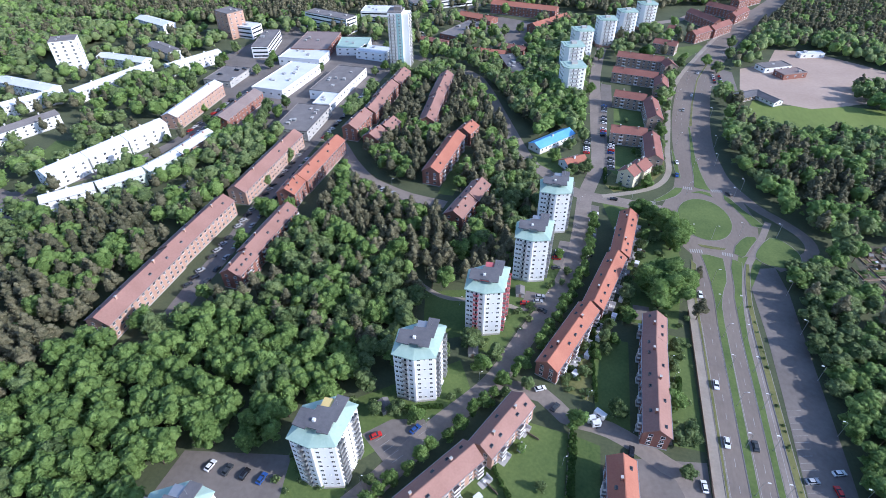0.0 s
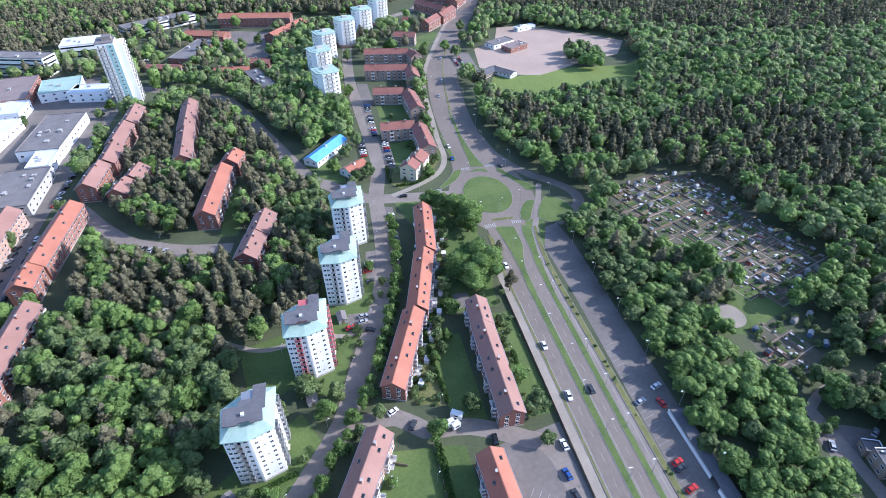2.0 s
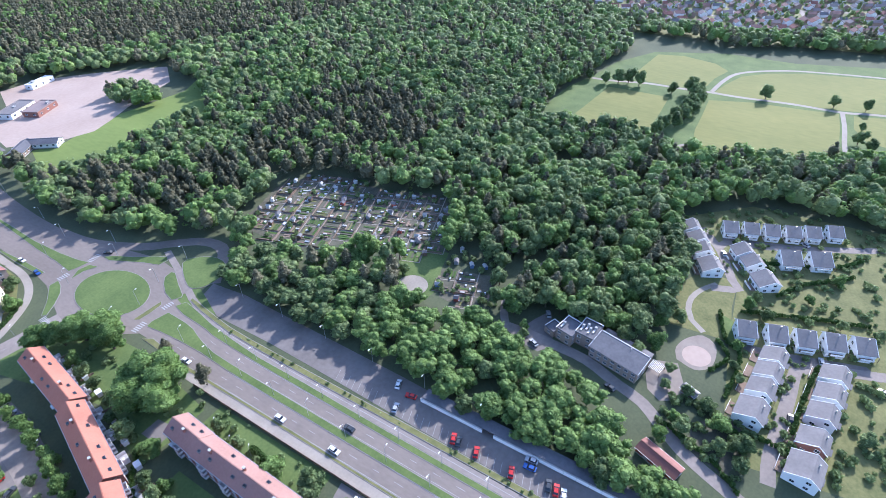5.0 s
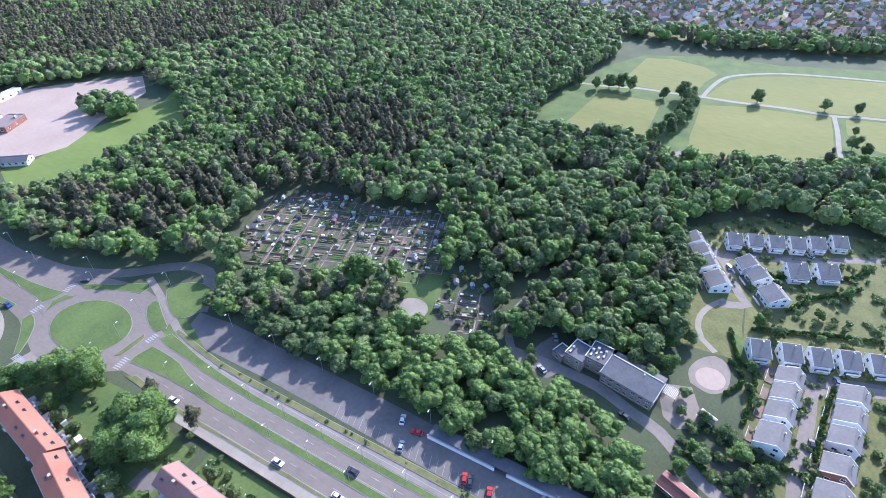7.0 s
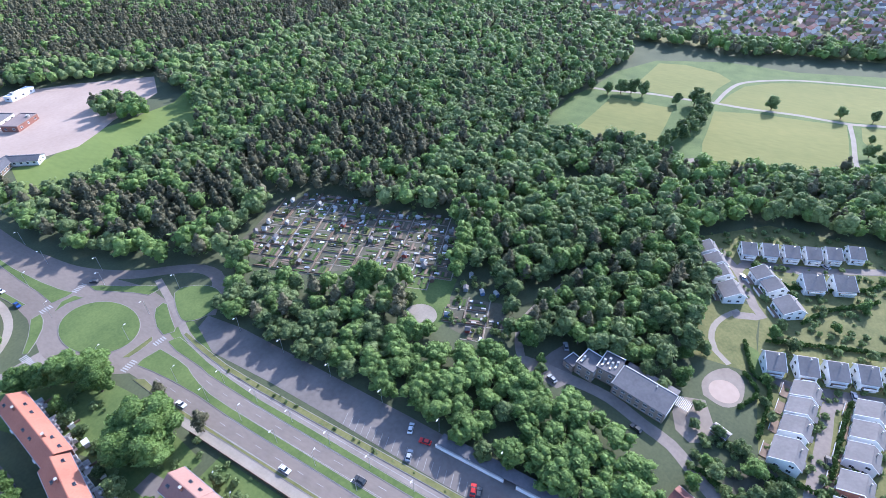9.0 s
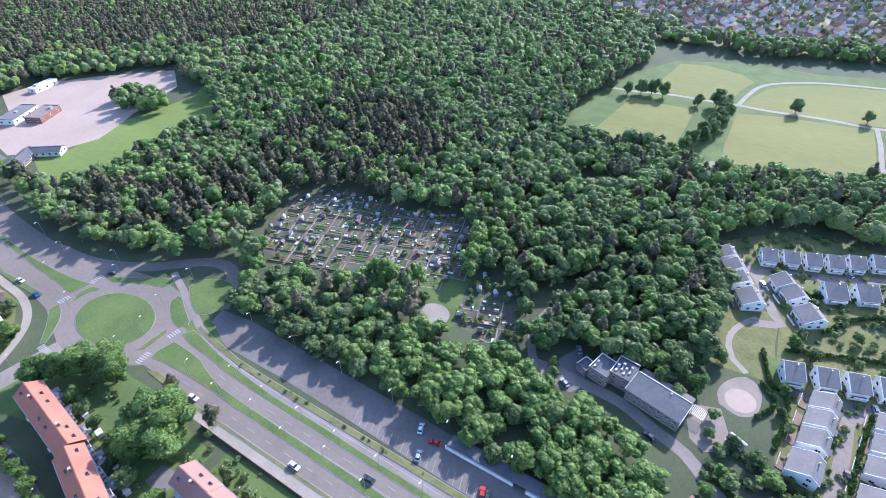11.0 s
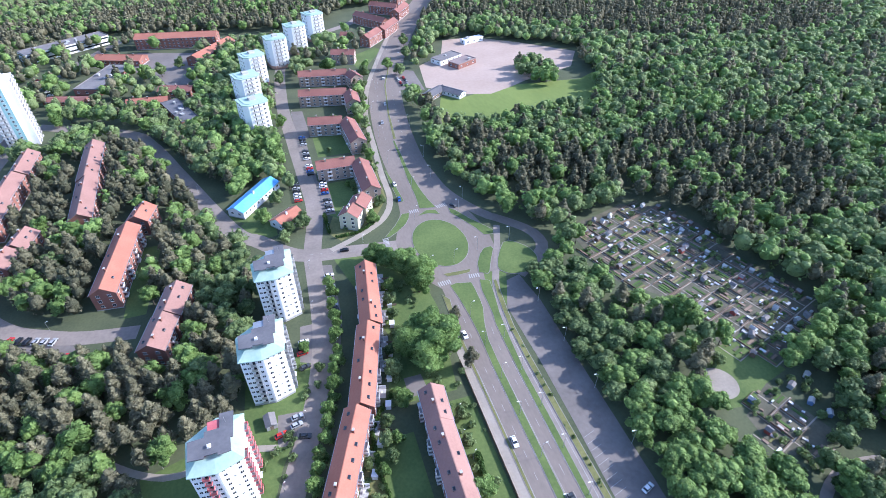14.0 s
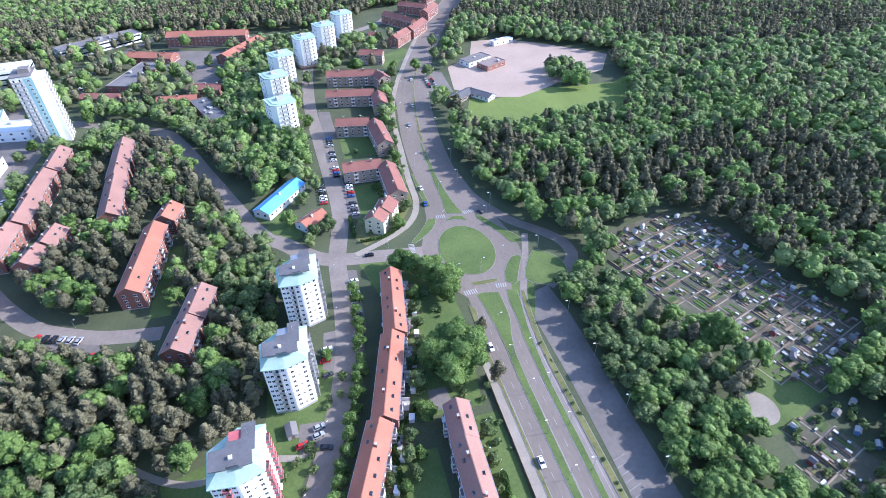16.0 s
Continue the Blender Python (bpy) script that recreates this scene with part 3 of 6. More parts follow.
def window_mesh(w, h):
    """A window that faces -y, its middle at the origin: frame, two panes, sill."""
    key = ("window", w, h)
    if key not in meshes:
        s = Shape().box(-w / 2, w / 2, -0.05, 0.06, -h / 2, h / 2, 0)
        for a, b in ((-w / 2 + 0.09, -0.04), (0.04, w / 2 - 0.09)):
            s.face([(a, -0.056, -h / 2 + 0.09), (b, -0.056, -h / 2 + 0.09), (b, -0.056, h / 2 - 0.09), (a, -0.056, h / 2 - 0.09)], 1)
        s.box(-w / 2 - 0.06, w / 2 + 0.06, -0.14, 0.0, -h / 2 - 0.07, -h / 2, 0)
        meshes[key] = s.mesh("window", [FRAME, GLASS])
    return meshes[key]


def balcony_mesh(w, d, mat):
    key = ("balcony", w, d, mat.name)
    if key not in meshes:
        s = Shape().box(-w / 2, w / 2, -d, 0, -0.16, 0, 0)
        s.box(-w / 2, w / 2, -d, -d + 0.06, 0.06, 1.0, 1).box(-w / 2, -w / 2 + 0.06, -d, 0, 0.06, 1.0, 1).box(w / 2 - 0.06, w / 2, -d, 0, 0.06, 1.0, 1)
        s.box(-0.4, 0.4, -0.04, 0.05, 0.05, 2.05, 2)
        meshes[key] = s.mesh("balcony", [CONCRETE, mat, GLASS])
    return meshes[key]


class Rear:
    """Windows on the sides that face away from the walk, joined."""

    def __init__(self, root, mid, ang):
        self.root, self.shape, self.mid, self.ang = root, Shape(), mid, ang

    def put(self, mesh, side, x, y, z):
        a = self.ang + {"s": -math.pi / 2, "n": math.pi / 2, "e": 0.0, "w": math.pi}[side]
        if max(math.cos(a) * (u - self.mid[0]) + math.sin(a) * (v - self.mid[1]) for u, v in ((0, 0), (14, 64))) > 0:
            part("window", mesh, None, self.root, at=facing(side, x, y, z))
            return
        m, s = facing(side, x, y, z), self.shape
        n = len(s.v)
        s.v += [tuple(m @ v.co) for v in mesh.vertices]
        for p in mesh.polygons:
            s.f.append(tuple(n + i for i in p.vertices))
            s.m.append(p.material_index)

    def done(self):
        if self.shape.v:
            part("rear_windows", self.shape, [FRAME, GLASS], self.root)["kind"] = "stuff"


def facing(side, x, y, z):
    """A pose on a wall of a block: side s, n, e, w of its own axes."""
    return pose(x, y, z, 0, 0, {"s": 0, "e": 90, "n": 180, "w": 270}[side])


def clear_block(mid, ang, length, width, pad=2.0):
    c, s = math.cos(ang), math.sin(ang)
    keep_clear([(mid[0] + u * c - v * s, mid[1] + u * s + v * c) for u, v in ((-length / 2 - pad, -width / 2 - pad), (length / 2 + pad, -width / 2 - pad), (length / 2 + pad, width / 2 + pad), (-length / 2 - pad, width / 2 + pad))])


def pitched_block(name, a, b, width, eave, ridge, wall, roof, floors, label, category="apartment block", group="", step=3.3, win=(1.5, 1.35), balconies="", chimneys=3, doors=True, skylights=0, railing=None, seed=0, roof2=None):
    """A long block with a pitched roof; a and b are the ends of its ridge."""
    rnd = random.Random(seed + int(a[0] * 7 + a[1]))
    length, ang = math.hypot(b[0] - a[0], b[1] - a[1]), math.atan2(b[1] - a[1], b[0] - a[0])
    mid = ((a[0] + b[0]) / 2, (a[1] + b[1]) / 2)
    clear_block(mid, ang, length, width, 4.5)
    root = thing(name, pose(*mid, 0, 0, 0, math.degrees(ang)), label, category, group)
    x0, x1, y0, y1 = -length / 2, length / 2, -width / 2, width / 2
    body = part("wall", Shape().gable_wall(x0, x1, y0, y1, eave, ridge), wall, root)
    part("plinth", Shape().box(x0 - 0.05, x1 + 0.05, y0 - 0.05, y1 + 0.05, 0, 0.5), CONCRETE, root)
    top = part("roof", Shape().gable(x0, x1, y0, y1, eave, ridge, slot=0, slot2=1), [roof, roof2 or roof], root)
    part("ridge_cap", Shape().box(x0 - 0.4, x1 + 0.4, -0.18, 0.18, ridge + 0.1, ridge + 0.32), roof, top)
    for y in (y0 - 0.42, y1 + 0.42):
        part("gutter", Shape().box(x0 - 0.4, x1 + 0.4, y - 0.08, y + 0.08, eave - 0.12, eave + 0.04), STEEL, top)
    rear = Rear(root, mid, ang)
    n = max(1, int((length - 1.0) / step))
    storey = (eave - 0.6) / floors
    wm = window_mesh(*win)
    for k in range(n):
        x = (k + 0.5) * (length - 0.6) / n - length / 2 + 0.3
        for f in range(floors):
            z = 0.6 + (f + 0.58) * storey
            for side, y in (("s", y0), ("n", y1)):
                on_balcony = side in balconies and k % 3 == 1
                if on_balcony:
                    part("balcony", balcony_mesh(2.7, 1.3, railing or FRAME), None, root, at=facing(side, x, y, z - 1.0))
                elif f == 0 and doors and side == "n" and k % 5 == 2:
                    part("entrance_door", door_mesh(), None, root, at=facing(side, x, y, 0.5))
                else:
                    rear.put(wm, side, x, y, z)
    for side, x in (("w", x0), ("e", x1)):
        for f in range(floors):
            for y in (-width * 0.22, width * 0.22):
                rear.put(wm, side, x, y, 0.6 + (f + 0.58) * storey)
    rear.done()
    for k in range(chimneys):
        x = x0 + (k + 0.5) * length / chimneys + rnd.uniform(-1, 1)
        y = rnd.choice((-1, 1)) * 0.9
        part("chimney", Shape().box(x - 0.45, x + 0.45, y - 0.35, y + 0.35, ridge - 1.1, ridge + 1.1, 0).box(x - 0.52, x + 0.52, y - 0.42, y + 0.42, ridge + 1.1, ridge + 1.25, 1), [wall, CONCRETE], top)
    slope = (ridge - eave) / (width / 2)
    for k in range(skylights):
        x = x0 + (k + 0.5) * length / skylights
        y = rnd.choice((-1, 1)) * width * 0.27
        z = ridge - abs(y) * slope + 0.2
        part("roof_hatch", Shape().box(x - 0.6, x + 0.6, y - 0.45, y + 0.45, z - 0.3, z + 0.45, 0).box(x - 0.5, x + 0.5, y - 0.35, y + 0.35, z + 0.45, z + 0.5, 1), [ROOF_DARK, GLASS], top)
    return root


def door_mesh():
    if "door" not in meshes:
        meshes["door"] = Shape().box(-0.75, 0.75, -0.07, 0.05, 0, 2.2, 0).box(-0.6, 0.6, -0.1, -0.02, 0.1, 2.05, 1).box(-1.1, 1.1, -1.1, 0, 2.35, 2.47, 0).mesh("entrance_door", [FRAME, TIMBER])
    return meshes["door"]


def flat_block(name, mid, turn, length, width, height, wall, roof, floors, label, category="building", group="", step=3.6, win=(1.8, 1.4), ribbons=False, units=3, seed=0):
    """A flat-roofed block with a parapet, roof units and windows, or bands of windows, on all sides."""
    rnd = random.Random(seed + int(mid[0] * 3 + mid[1]))
    clear_block(mid, radians(turn), length, width)
    root = thing(name, pose(*mid, 0, 0, 0, turn), label, category, group)
    x0, x1, y0, y1 = -length / 2, length / 2, -width / 2, width / 2
    part("wall", Shape().box(x0, x1, y0, y1, 0, height), wall, root)
    top = part("roof", Shape().box(x0 + 0.35, x1 - 0.35, y0 + 0.35, y1 - 0.35, height, height + 0.08), roof, root)
    rim = Shape()
    for a in ((x0 - 0.08, x1 + 0.08, y0 - 0.08, y0 + 0.3), (x0 - 0.08, x1 + 0.08, y1 - 0.3, y1 + 0.08), (x0 - 0.08, x0 + 0.3, y0 + 0.3, y1 - 0.3), (x1 - 0.3, x1 + 0.08, y0 + 0.3, y1 - 0.3)):
        rim.box(*a, height, height + 0.5)
    part("parapet", rim, roof, top)
    storey = height / floors
    rear = Rear(root, mid, radians(turn))
    for f in range(floors):
        z = (f + 0.55) * storey
        for side, span, off in (("s", length, (0, y0)), ("n", length, (0, y1)), ("w", width, (x0, 0)), ("e", width, (x1, 0))):
            if ribbons:
                part("window_band", window_mesh(round(span - 1.6, 1), 1.5), None, root, at=facing(side, *off, z))
                continue
            n = max(1, int((span - 1) / step))
            for k in range(n):
                u = (k + 0.5) * span / n - span / 2
                rear.put(window_mesh(*win), side, off[0] + (u if side in "sn" else 0), off[1] + (u if side in "ew" else 0), z)
    rear.done()
    for k in range(units):
        w, d, h = rnd.uniform(1.2, 3.2), rnd.uniform(1.2, 2.6), rnd.uniform(0.7, 1.6)
        x, y = rnd.uniform(x0 * 0.7, x1 * 0.7), rnd.uniform(y0 * 0.6, y1 * 0.6)
        part("roof_unit", Shape().box(x - w / 2, x + w / 2, y - d / 2, y + d / 2, height + 0.08, height + h, 0).box(x - w / 2 - 0.1, x + w / 2 + 0.1, y - d / 2 - 0.1, y + d / 2 + 0.1, height + h, height + h + 0.12, 1), [STEEL, CONCRETE], top)
    return root


def tower(x, y, turn, label, trim):
    """A nine-storey point block: two offset halves, copper hip roof, a felted lift house, balconies south and east."""
    h, floors = 24.0, 9
    root = thing("tower_block", pose(x, y, 0, 0, 0, turn), label, "apartment tower", "white tower blocks")
    clear_block((x, y + 8), radians(turn), 16, 17, 1.0)
    west, east = [(-7.6, 0.6), (-0.3, -0.6), (-0.3, 13.0), (-7.9, 11.6)], [(-0.3, -0.1), (6.8, 1.6), (7.9, 16.0), (0.3, 17.0), (-0.3, 13.0)]
    part("wall", Shape().prism(west, 0, h).prism(east, 0, h), RENDER_WHITE, root)
    part("plinth", Shape().prism([(-7.65, 0.5), (-0.3, -0.7), (6.85, 1.5), (7.95, 16.1), (0.3, 17.1), (-7.95, 11.7)], 0, 0.9), CONCRETE, root)
    part("corner_strip", Shape().box(-0.55, 0.15, -0.75, 0.2, 0.9, h - 0.1), FRAME, root)
    hip = Shape()
    ring = [(-8.2, 0.2), (-0.3, -1.1), (7.3, 1.2), (8.4, 16.4), (0.2, 17.6), (-8.4, 12.0)]
    inner = [(-5.2, 4.0), (-0.3, 3.0), (4.0, 4.2), (4.8, 13.2), (0.2, 14.0), (-5.0, 9.4)]
    hip.prism(ring, h - 0.25, h + 0.05)
    for i in range(6):
        j = (i + 1) % 6
        hip.face([(*ring[i], h + 0.06), (*ring[j], h + 0.06), (*inner[j], h + 1.5), (*inner[i], h + 1.5)])
    hip.face([(*p, h + 1.5) for p in inner])
    roof = part("roof", hip, COPPER, root, "pale green verdigris copper roof")
    seams = Shape()
    for i in range(6):
        j = (i + 1) % 6
        for k in range(1, 8):
            u = k / 8
            a = [ring[i][q] + (ring[j][q] - ring[i][q]) * u for q in (0, 1)]
            b = [inner[i][q] + (inner[j][q] - inner[i][q]) * u for q in (0, 1)]
            d = math.hypot(b[0] - a[0], b[1] - a[1])
            nx, ny = -(b[1] - a[1]) / d * 0.05, (b[0] - a[0]) / d * 0.05
            seams.face([(a[0] - nx, a[1] - ny, h + 0.1), (a[0] + nx, a[1] + ny, h + 0.1), (b[0] + nx, b[1] + ny, h + 1.55), (b[0] - nx, b[1] - ny, h + 1.55)])
    part("roof_seam", seams, COPPER, roof)
    lift = part("lift_house", Shape().box(-5.2, 2.6, 4.4, 8.6, h + 0.7, h + 3.0, 0).box(-1.6, 4.2, 8.6, 14.6, h + 0.7, h + 3.0, 0), [trim], root, "penthouse storey under a felt roof")
    part("felt_roof", Shape().prism([(-7.0, 3.2), (-2.6, 2.6), (-2.6, 3.4), (1.0, 3.2), (1.0, 2.4), (4.6, 2.6), (4.6, 7.0), (5.4, 7.0), (6.0, 16.0), (2.0, 16.2), (1.8, 11.2), (-2.4, 11.2), (-2.4, 9.4), (-7.0, 9.4)], h + 3.02, h + 3.4), ROOF_DARK, lift, "dark felt flat roof with a stepped outline")
    part("roof_vent", Shape().box(-1.6, -0.6, 5.4, 6.4, h + 3.4, h + 4.1), FRAME, lift)
    part("antenna", Shape().tube(3.6, 12.6, h + 3.4, h + 6.0, 0.06, 0.04, 6), STEEL, lift)
    wm = window_mesh(1.1, 1.1)
    for f in range(floors):
        z = 1.0 + (f + 0.6) * (h - 1.2) / floors
        sw, se = -9.4, 13.5
        for u in (-6.6, -5.2, -1.4):
            part("window", wm, None, root, at=pose(u, 0.6 - (u + 7.6) * 0.164 - 0.01, z, 0, 0, sw))
        part("balcony", balcony_mesh(1.9, 1.1, trim if trim is RED_RAIL else STEEL), None, root, at=pose(-3.3, -0.11, z - 0.9, 0, 0, sw))
        for u in (1.3, 3.3, 5.3):
            if u != 3.3 or f % 2 == 0:
                part("window", wm if u != 3.3 else window_mesh(0.7, 0.7), None, root, at=pose(u, -0.1 + (u + 0.3) * 0.239 - 0.01, z, 0, 0, se))
        for v in (3.6, 12.6):
            part("balcony", balcony_mesh(3.0, 1.2, trim if trim is RED_RAIL else STEEL), None, root, at=pose(6.8 + (v - 1.6) * 0.0764, v, z - 0.9, 0, 0, 85.6))
        for v in (6.4, 9.6):
            part("window", wm, None, root, at=pose(6.8 + (v - 1.6) * 0.0764, v, z, 0, 0, 85.6))
        for v in (3.0, 6.0, 9.0):
            part("window", wm, None, root, at=pose(-7.62 - (v - 0.6) * 0.027, v, z, 0, 0, 268.4)) if x > -30 else None
    part("entrance_door", door_mesh(), None, root, at=pose(7.35, 8.0, 0.2, 0, 0, 85.6))
    return root


RED_RAIL = surface("red_balcony_panel", (0.45, 0.10, 0.11), (0.58, 0.17, 0.17), 0.6, 0.3, 2.0)
YELLOW_RAIL = surface("yellow_panel", (0.62, 0.47, 0.17), (0.74, 0.58, 0.25), 0.6, 0.3, 2.0)
TURQUOISE = surface("turquoise_panel", (0.22, 0.40, 0.42), (0.36, 0.55, 0.56), 0.6, 0.3, 2.0)
T = "white rendered nine-storey tower block with green copper roof"
tower(-59.3, 74.3, 0, T + " and yellow penthouse", YELLOW_RAIL)
tower(-39.3, 112.6, 4, T, STEEL)
tower(-22.0, 150.2, 3, T + " and red balconies", RED_RAIL)
tower(-7.8, 187.5, 2, T + " and grey penthouse", STEEL)
tower(-1.0, 227.5, 4, "white rendered nine-storey tower block beside the street corner", STEEL)
tower(-87.0, 39.0, 0, T, STEEL)


def north_tower(x, y, turn):
    h, floors = 24.0, 8
    root = thing("tower_block", pose(x, y, 0, 0, 0, turn), "pale eight-storey tower block with light green flat roof", "apartment tower", "pale northern towers")
    clear_block((x, y), radians(turn), 17, 17, 2)
    body = [(-5.5, -7.5), (6.5, -7.5), (8.2, -4.5), (8.2, 7.5), (-8.2, 7.5), (-8.2, -4.0)]
    part("wall", Shape().prism(body, 0, h), RENDER_WHITE, root)
    top = part("roof", Shape().prism([(u * 1.06, v * 1.06) for u, v in body], h, h + 0.45).prism([(u * 0.8, v * 0.8) for u, v in body], h + 0.45, h + 0.8), COPPER, root)
    part("roof_unit", Shape().box(-2, 2.5, -1, 2.5, h + 0.8, h + 2.4), CONCRETE, top)
    part("base_storey", Shape().prism([(u * 1.01, v * 1.01) for u, v in body], 0, 2.7), BRICK_PALE, root)
    for f in range(floors):
        z = 1.6 + (f + 0.4) * (h - 1.0) / floors
        for u in (-2.2, 1.2):
            part("balcony", balcony_mesh(2.8, 1.0, CONCRETE), None, root, at=facing("s", u, -7.5, z - 0.9))
        part("window", window_mesh(1.5, 1.3), None, root, at=facing("s", 4.6, -7.5, z))
        for v in (-2, 1, 4.5):
            part("window", window_mesh(1.5, 1.3), None, root, at=facing("e", 8.2, v, z))
            part("window", window_mesh(1.5, 1.3), None, root, at=facing("w", -8.2, v, z))
    return root


for spot in ((-3, 409, 20), (-6, 457, 20), (0, 501, 22), (20, 539, 14), (39, 570, 17), (59, 602, 20)):
    north_tower(*spot)

LONG = "long three-storey red brick block with "
G = "brick terraces by the towers"
for k, (a, b) in enumerate((((36.6, 244), (31.7, 207.5)), ((30.4, 207), (20.6, 170.3)), ((19.0, 169.5), (5.0, 133.6)))):
    pitched_block("terrace_block", b, a, 8.7, 7.2, 10.1, BRICK, TILE_ORANGE, 3, LONG + "orange tiled roof", group=G, balconies="s", chimneys=2, skylights=7, seed=k, railing=FRAME)
pitched_block("terrace_block", (44.4, 156.3), (45.3, 170), 8.8, 7.3, 10.3, BRICK, TILE_ROSE, 3, LONG + "rose tiled roof", group=G, chimneys=1, skylights=3, balconies="n")
pitched_block("terrace_block", (43.0, 113.7), (44.2, 156), 8.8, 7.3, 10.3, BRICK, TILE_ROSE, 3, LONG + "rose tiled roof", group=G, chimneys=3, skylights=8, balconies="n")
pitched_block("terrace_block", (-12.5, 94.6), (-1.8, 117.2), 9.2, 7.3, 10.4, BRICK_PALE, TILE_ROSE, 3, LONG + "faded tile roof", group=G, chimneys=2, skylights=5, balconies="s")
pitched_block("terrace_block", (-42, 54), (-14.8, 94.0), 9.2, 7.3, 10.4, BRICK_PALE, TILE_ROSE, 3, LONG + "faded tile roof", group=G, chimneys=3, skylights=8, balconies="s")
pitched_block("terrace_block", (32.8, 66), (31.4, 102.0), 8.8, 7.3, 10.3, BRICK, TILE_ORANGE, 3, LONG + "orange tiled roof", group=G, chimneys=2, skylights=5, balconies="n")

G = "brick blocks along the western street"
for k, (a, b, w, roof) in enumerate((((-173, 112), (-173, 158.8), 11.5, TILE_ROSE), ((-174, 159.2), (-173, 205), 11.5, TILE_ROSE), ((-171.5, 214), (-171.5, 285), 11, TILE_ROSE), ((-136.8, 151), (-136.3, 166.2), 10, TILE_ROSE), ((-137.6, 166.8), (-136.1, 206), 10, TILE_ROSE), ((-144, 218), (-144.4, 232.6), 10.5, TILE_ORANGE), ((-143.5, 233.2), (-141.6, 284), 10.5, TILE_ORANGE))):
    pitched_block("brick_block", a, b, w, 8.6, 11.9, BRICK_PALE if k < 3 else BRICK, roof, 3, LONG + ("orange tiled roof" if roof is TILE_ORANGE else "faded rose tiled roof"), group=G, balconies="s" if k in (3, 4) else "", chimneys=2, skylights=4, seed=k)
G = "brick blocks among the pines"
for k, (a, b, roof) in enumerate((((-93.2, 322), (-96.5, 362), TILE_ROSE), ((-97.2, 363), (-100.3, 409), TILE_ROSE), ((-73, 258), (-68.5, 307), TILE_ORANGE), ((-65.6, 311), (-62.5, 324), TILE_ORANGE), ((-50.5, 218), (-46.6, 235), TILE_ROSE), ((-46.0, 236), (-42.4, 253), TILE_ROSE), ((-139.9, 300), (-138.5, 326), TILE_ROSE), ((-136.5, 327), (-136.2, 352), TILE_ROSE), ((-137.6, 353), (-136.8, 380), TILE_ROSE), ((-135.6, 381), (-135.6, 408), TILE_ROSE), ((-121.9, 290), (-119.4, 303), TILE_ROSE), ((-117.4, 304), (-115.0, 318), TILE_ROSE))):
    pitched_block("brick_block", a, b, 10.5, 9.0, 12.3, BRICK, roof, 3, LONG + ("orange tiled roof" if roof is TILE_ORANGE else "faded rose tiled roof"), group=G, chimneys=2, skylights=3, balconies="s" if k in (2, 4, 5) else "", seed=k, step=3.8)
G = "grey-beige courtyard blocks"
for k, (a, b) in enumerate((((32.2, 489), (68.9, 482)), ((74.5, 468), (71.5, 480)), ((28.4, 450), (62, 443.5)), ((63.5, 422), (64.5, 440)), ((29.6, 400), (51, 396)), ((56, 362), (54.2, 394)), ((27, 339.5), (49, 339)), ((52.2, 304), (51.8, 336)), ((35.6, 283), (39.6, 290)), ((41.2, 290), (46.2, 299)), ((64.8, 533), (83.6, 526)), ((99.5, 563), (116, 583)), ((119, 584), (138.7, 610)), ((107, 645), (130, 609)), ((129, 678), (154, 658)), ((164, 665), (146, 637)), ((160, 700), (190, 735)))):
    pitched_block("courtyard_block", a, b, 10.0, 8.2, 11.3, RENDER_CREAM if k in (8, 9) else (BRICK_GREY if k < 11 else BRICK), TILE_RED, 3, ("cream rendered" if k in (8, 9) else "brown-grey brick") + " three-storey block with red tiled roof", group=G, chimneys=2, balconies="s" if k in (4, 6, 2, 0) else "", seed=k, step=3.8)

G = "pale western terraces"
for k, (a, b) in enumerate((((-290, 203), (-283, 226)), ((-282.6, 227), (-275.4, 251)), ((-275, 252), (-267, 279)))):
    pitched_block("white_terrace", a, b, 13, 9.5, 12.0, RENDER_WHITE, ROOF_WHITE, 3, "long white rendered terrace with pale sheet roof", group=G, chimneys=3, step=5.5, seed=k)
pitched_block("brick_terrace", (-267, 288), (-270, 349), 12, 9.5, 12, BRICK_PALE, ROOF_WHITE, 3, "long rose brick block with pale sheet roof", group=G, step=4.2)
for k, (a, b, wall) in enumerate((((-272, 183), (-254, 202), RENDER_WHITE), ((-253, 203), (-238.6, 223), RENDER_GREEN), ((-238, 224), (-233, 246), RENDER_GREEN), ((-233, 247), (-230, 277), BRICK_PALE))):
    pitched_block("pale_terrace", a, b, 10, 7.6, 9.6, wall, ROOF_WHITE, 3, "pale three-storey terrace with light sheet roof", group=G, step=4.2, seed=k)
pitched_block("garage_row", (-213, 195), (-206, 240), 6, 2.6, 3.4, RENDER_WHITE, ROOF_DARK, 1, "low dark-roofed garage row among trees", "garage", step=4, chimneys=0)

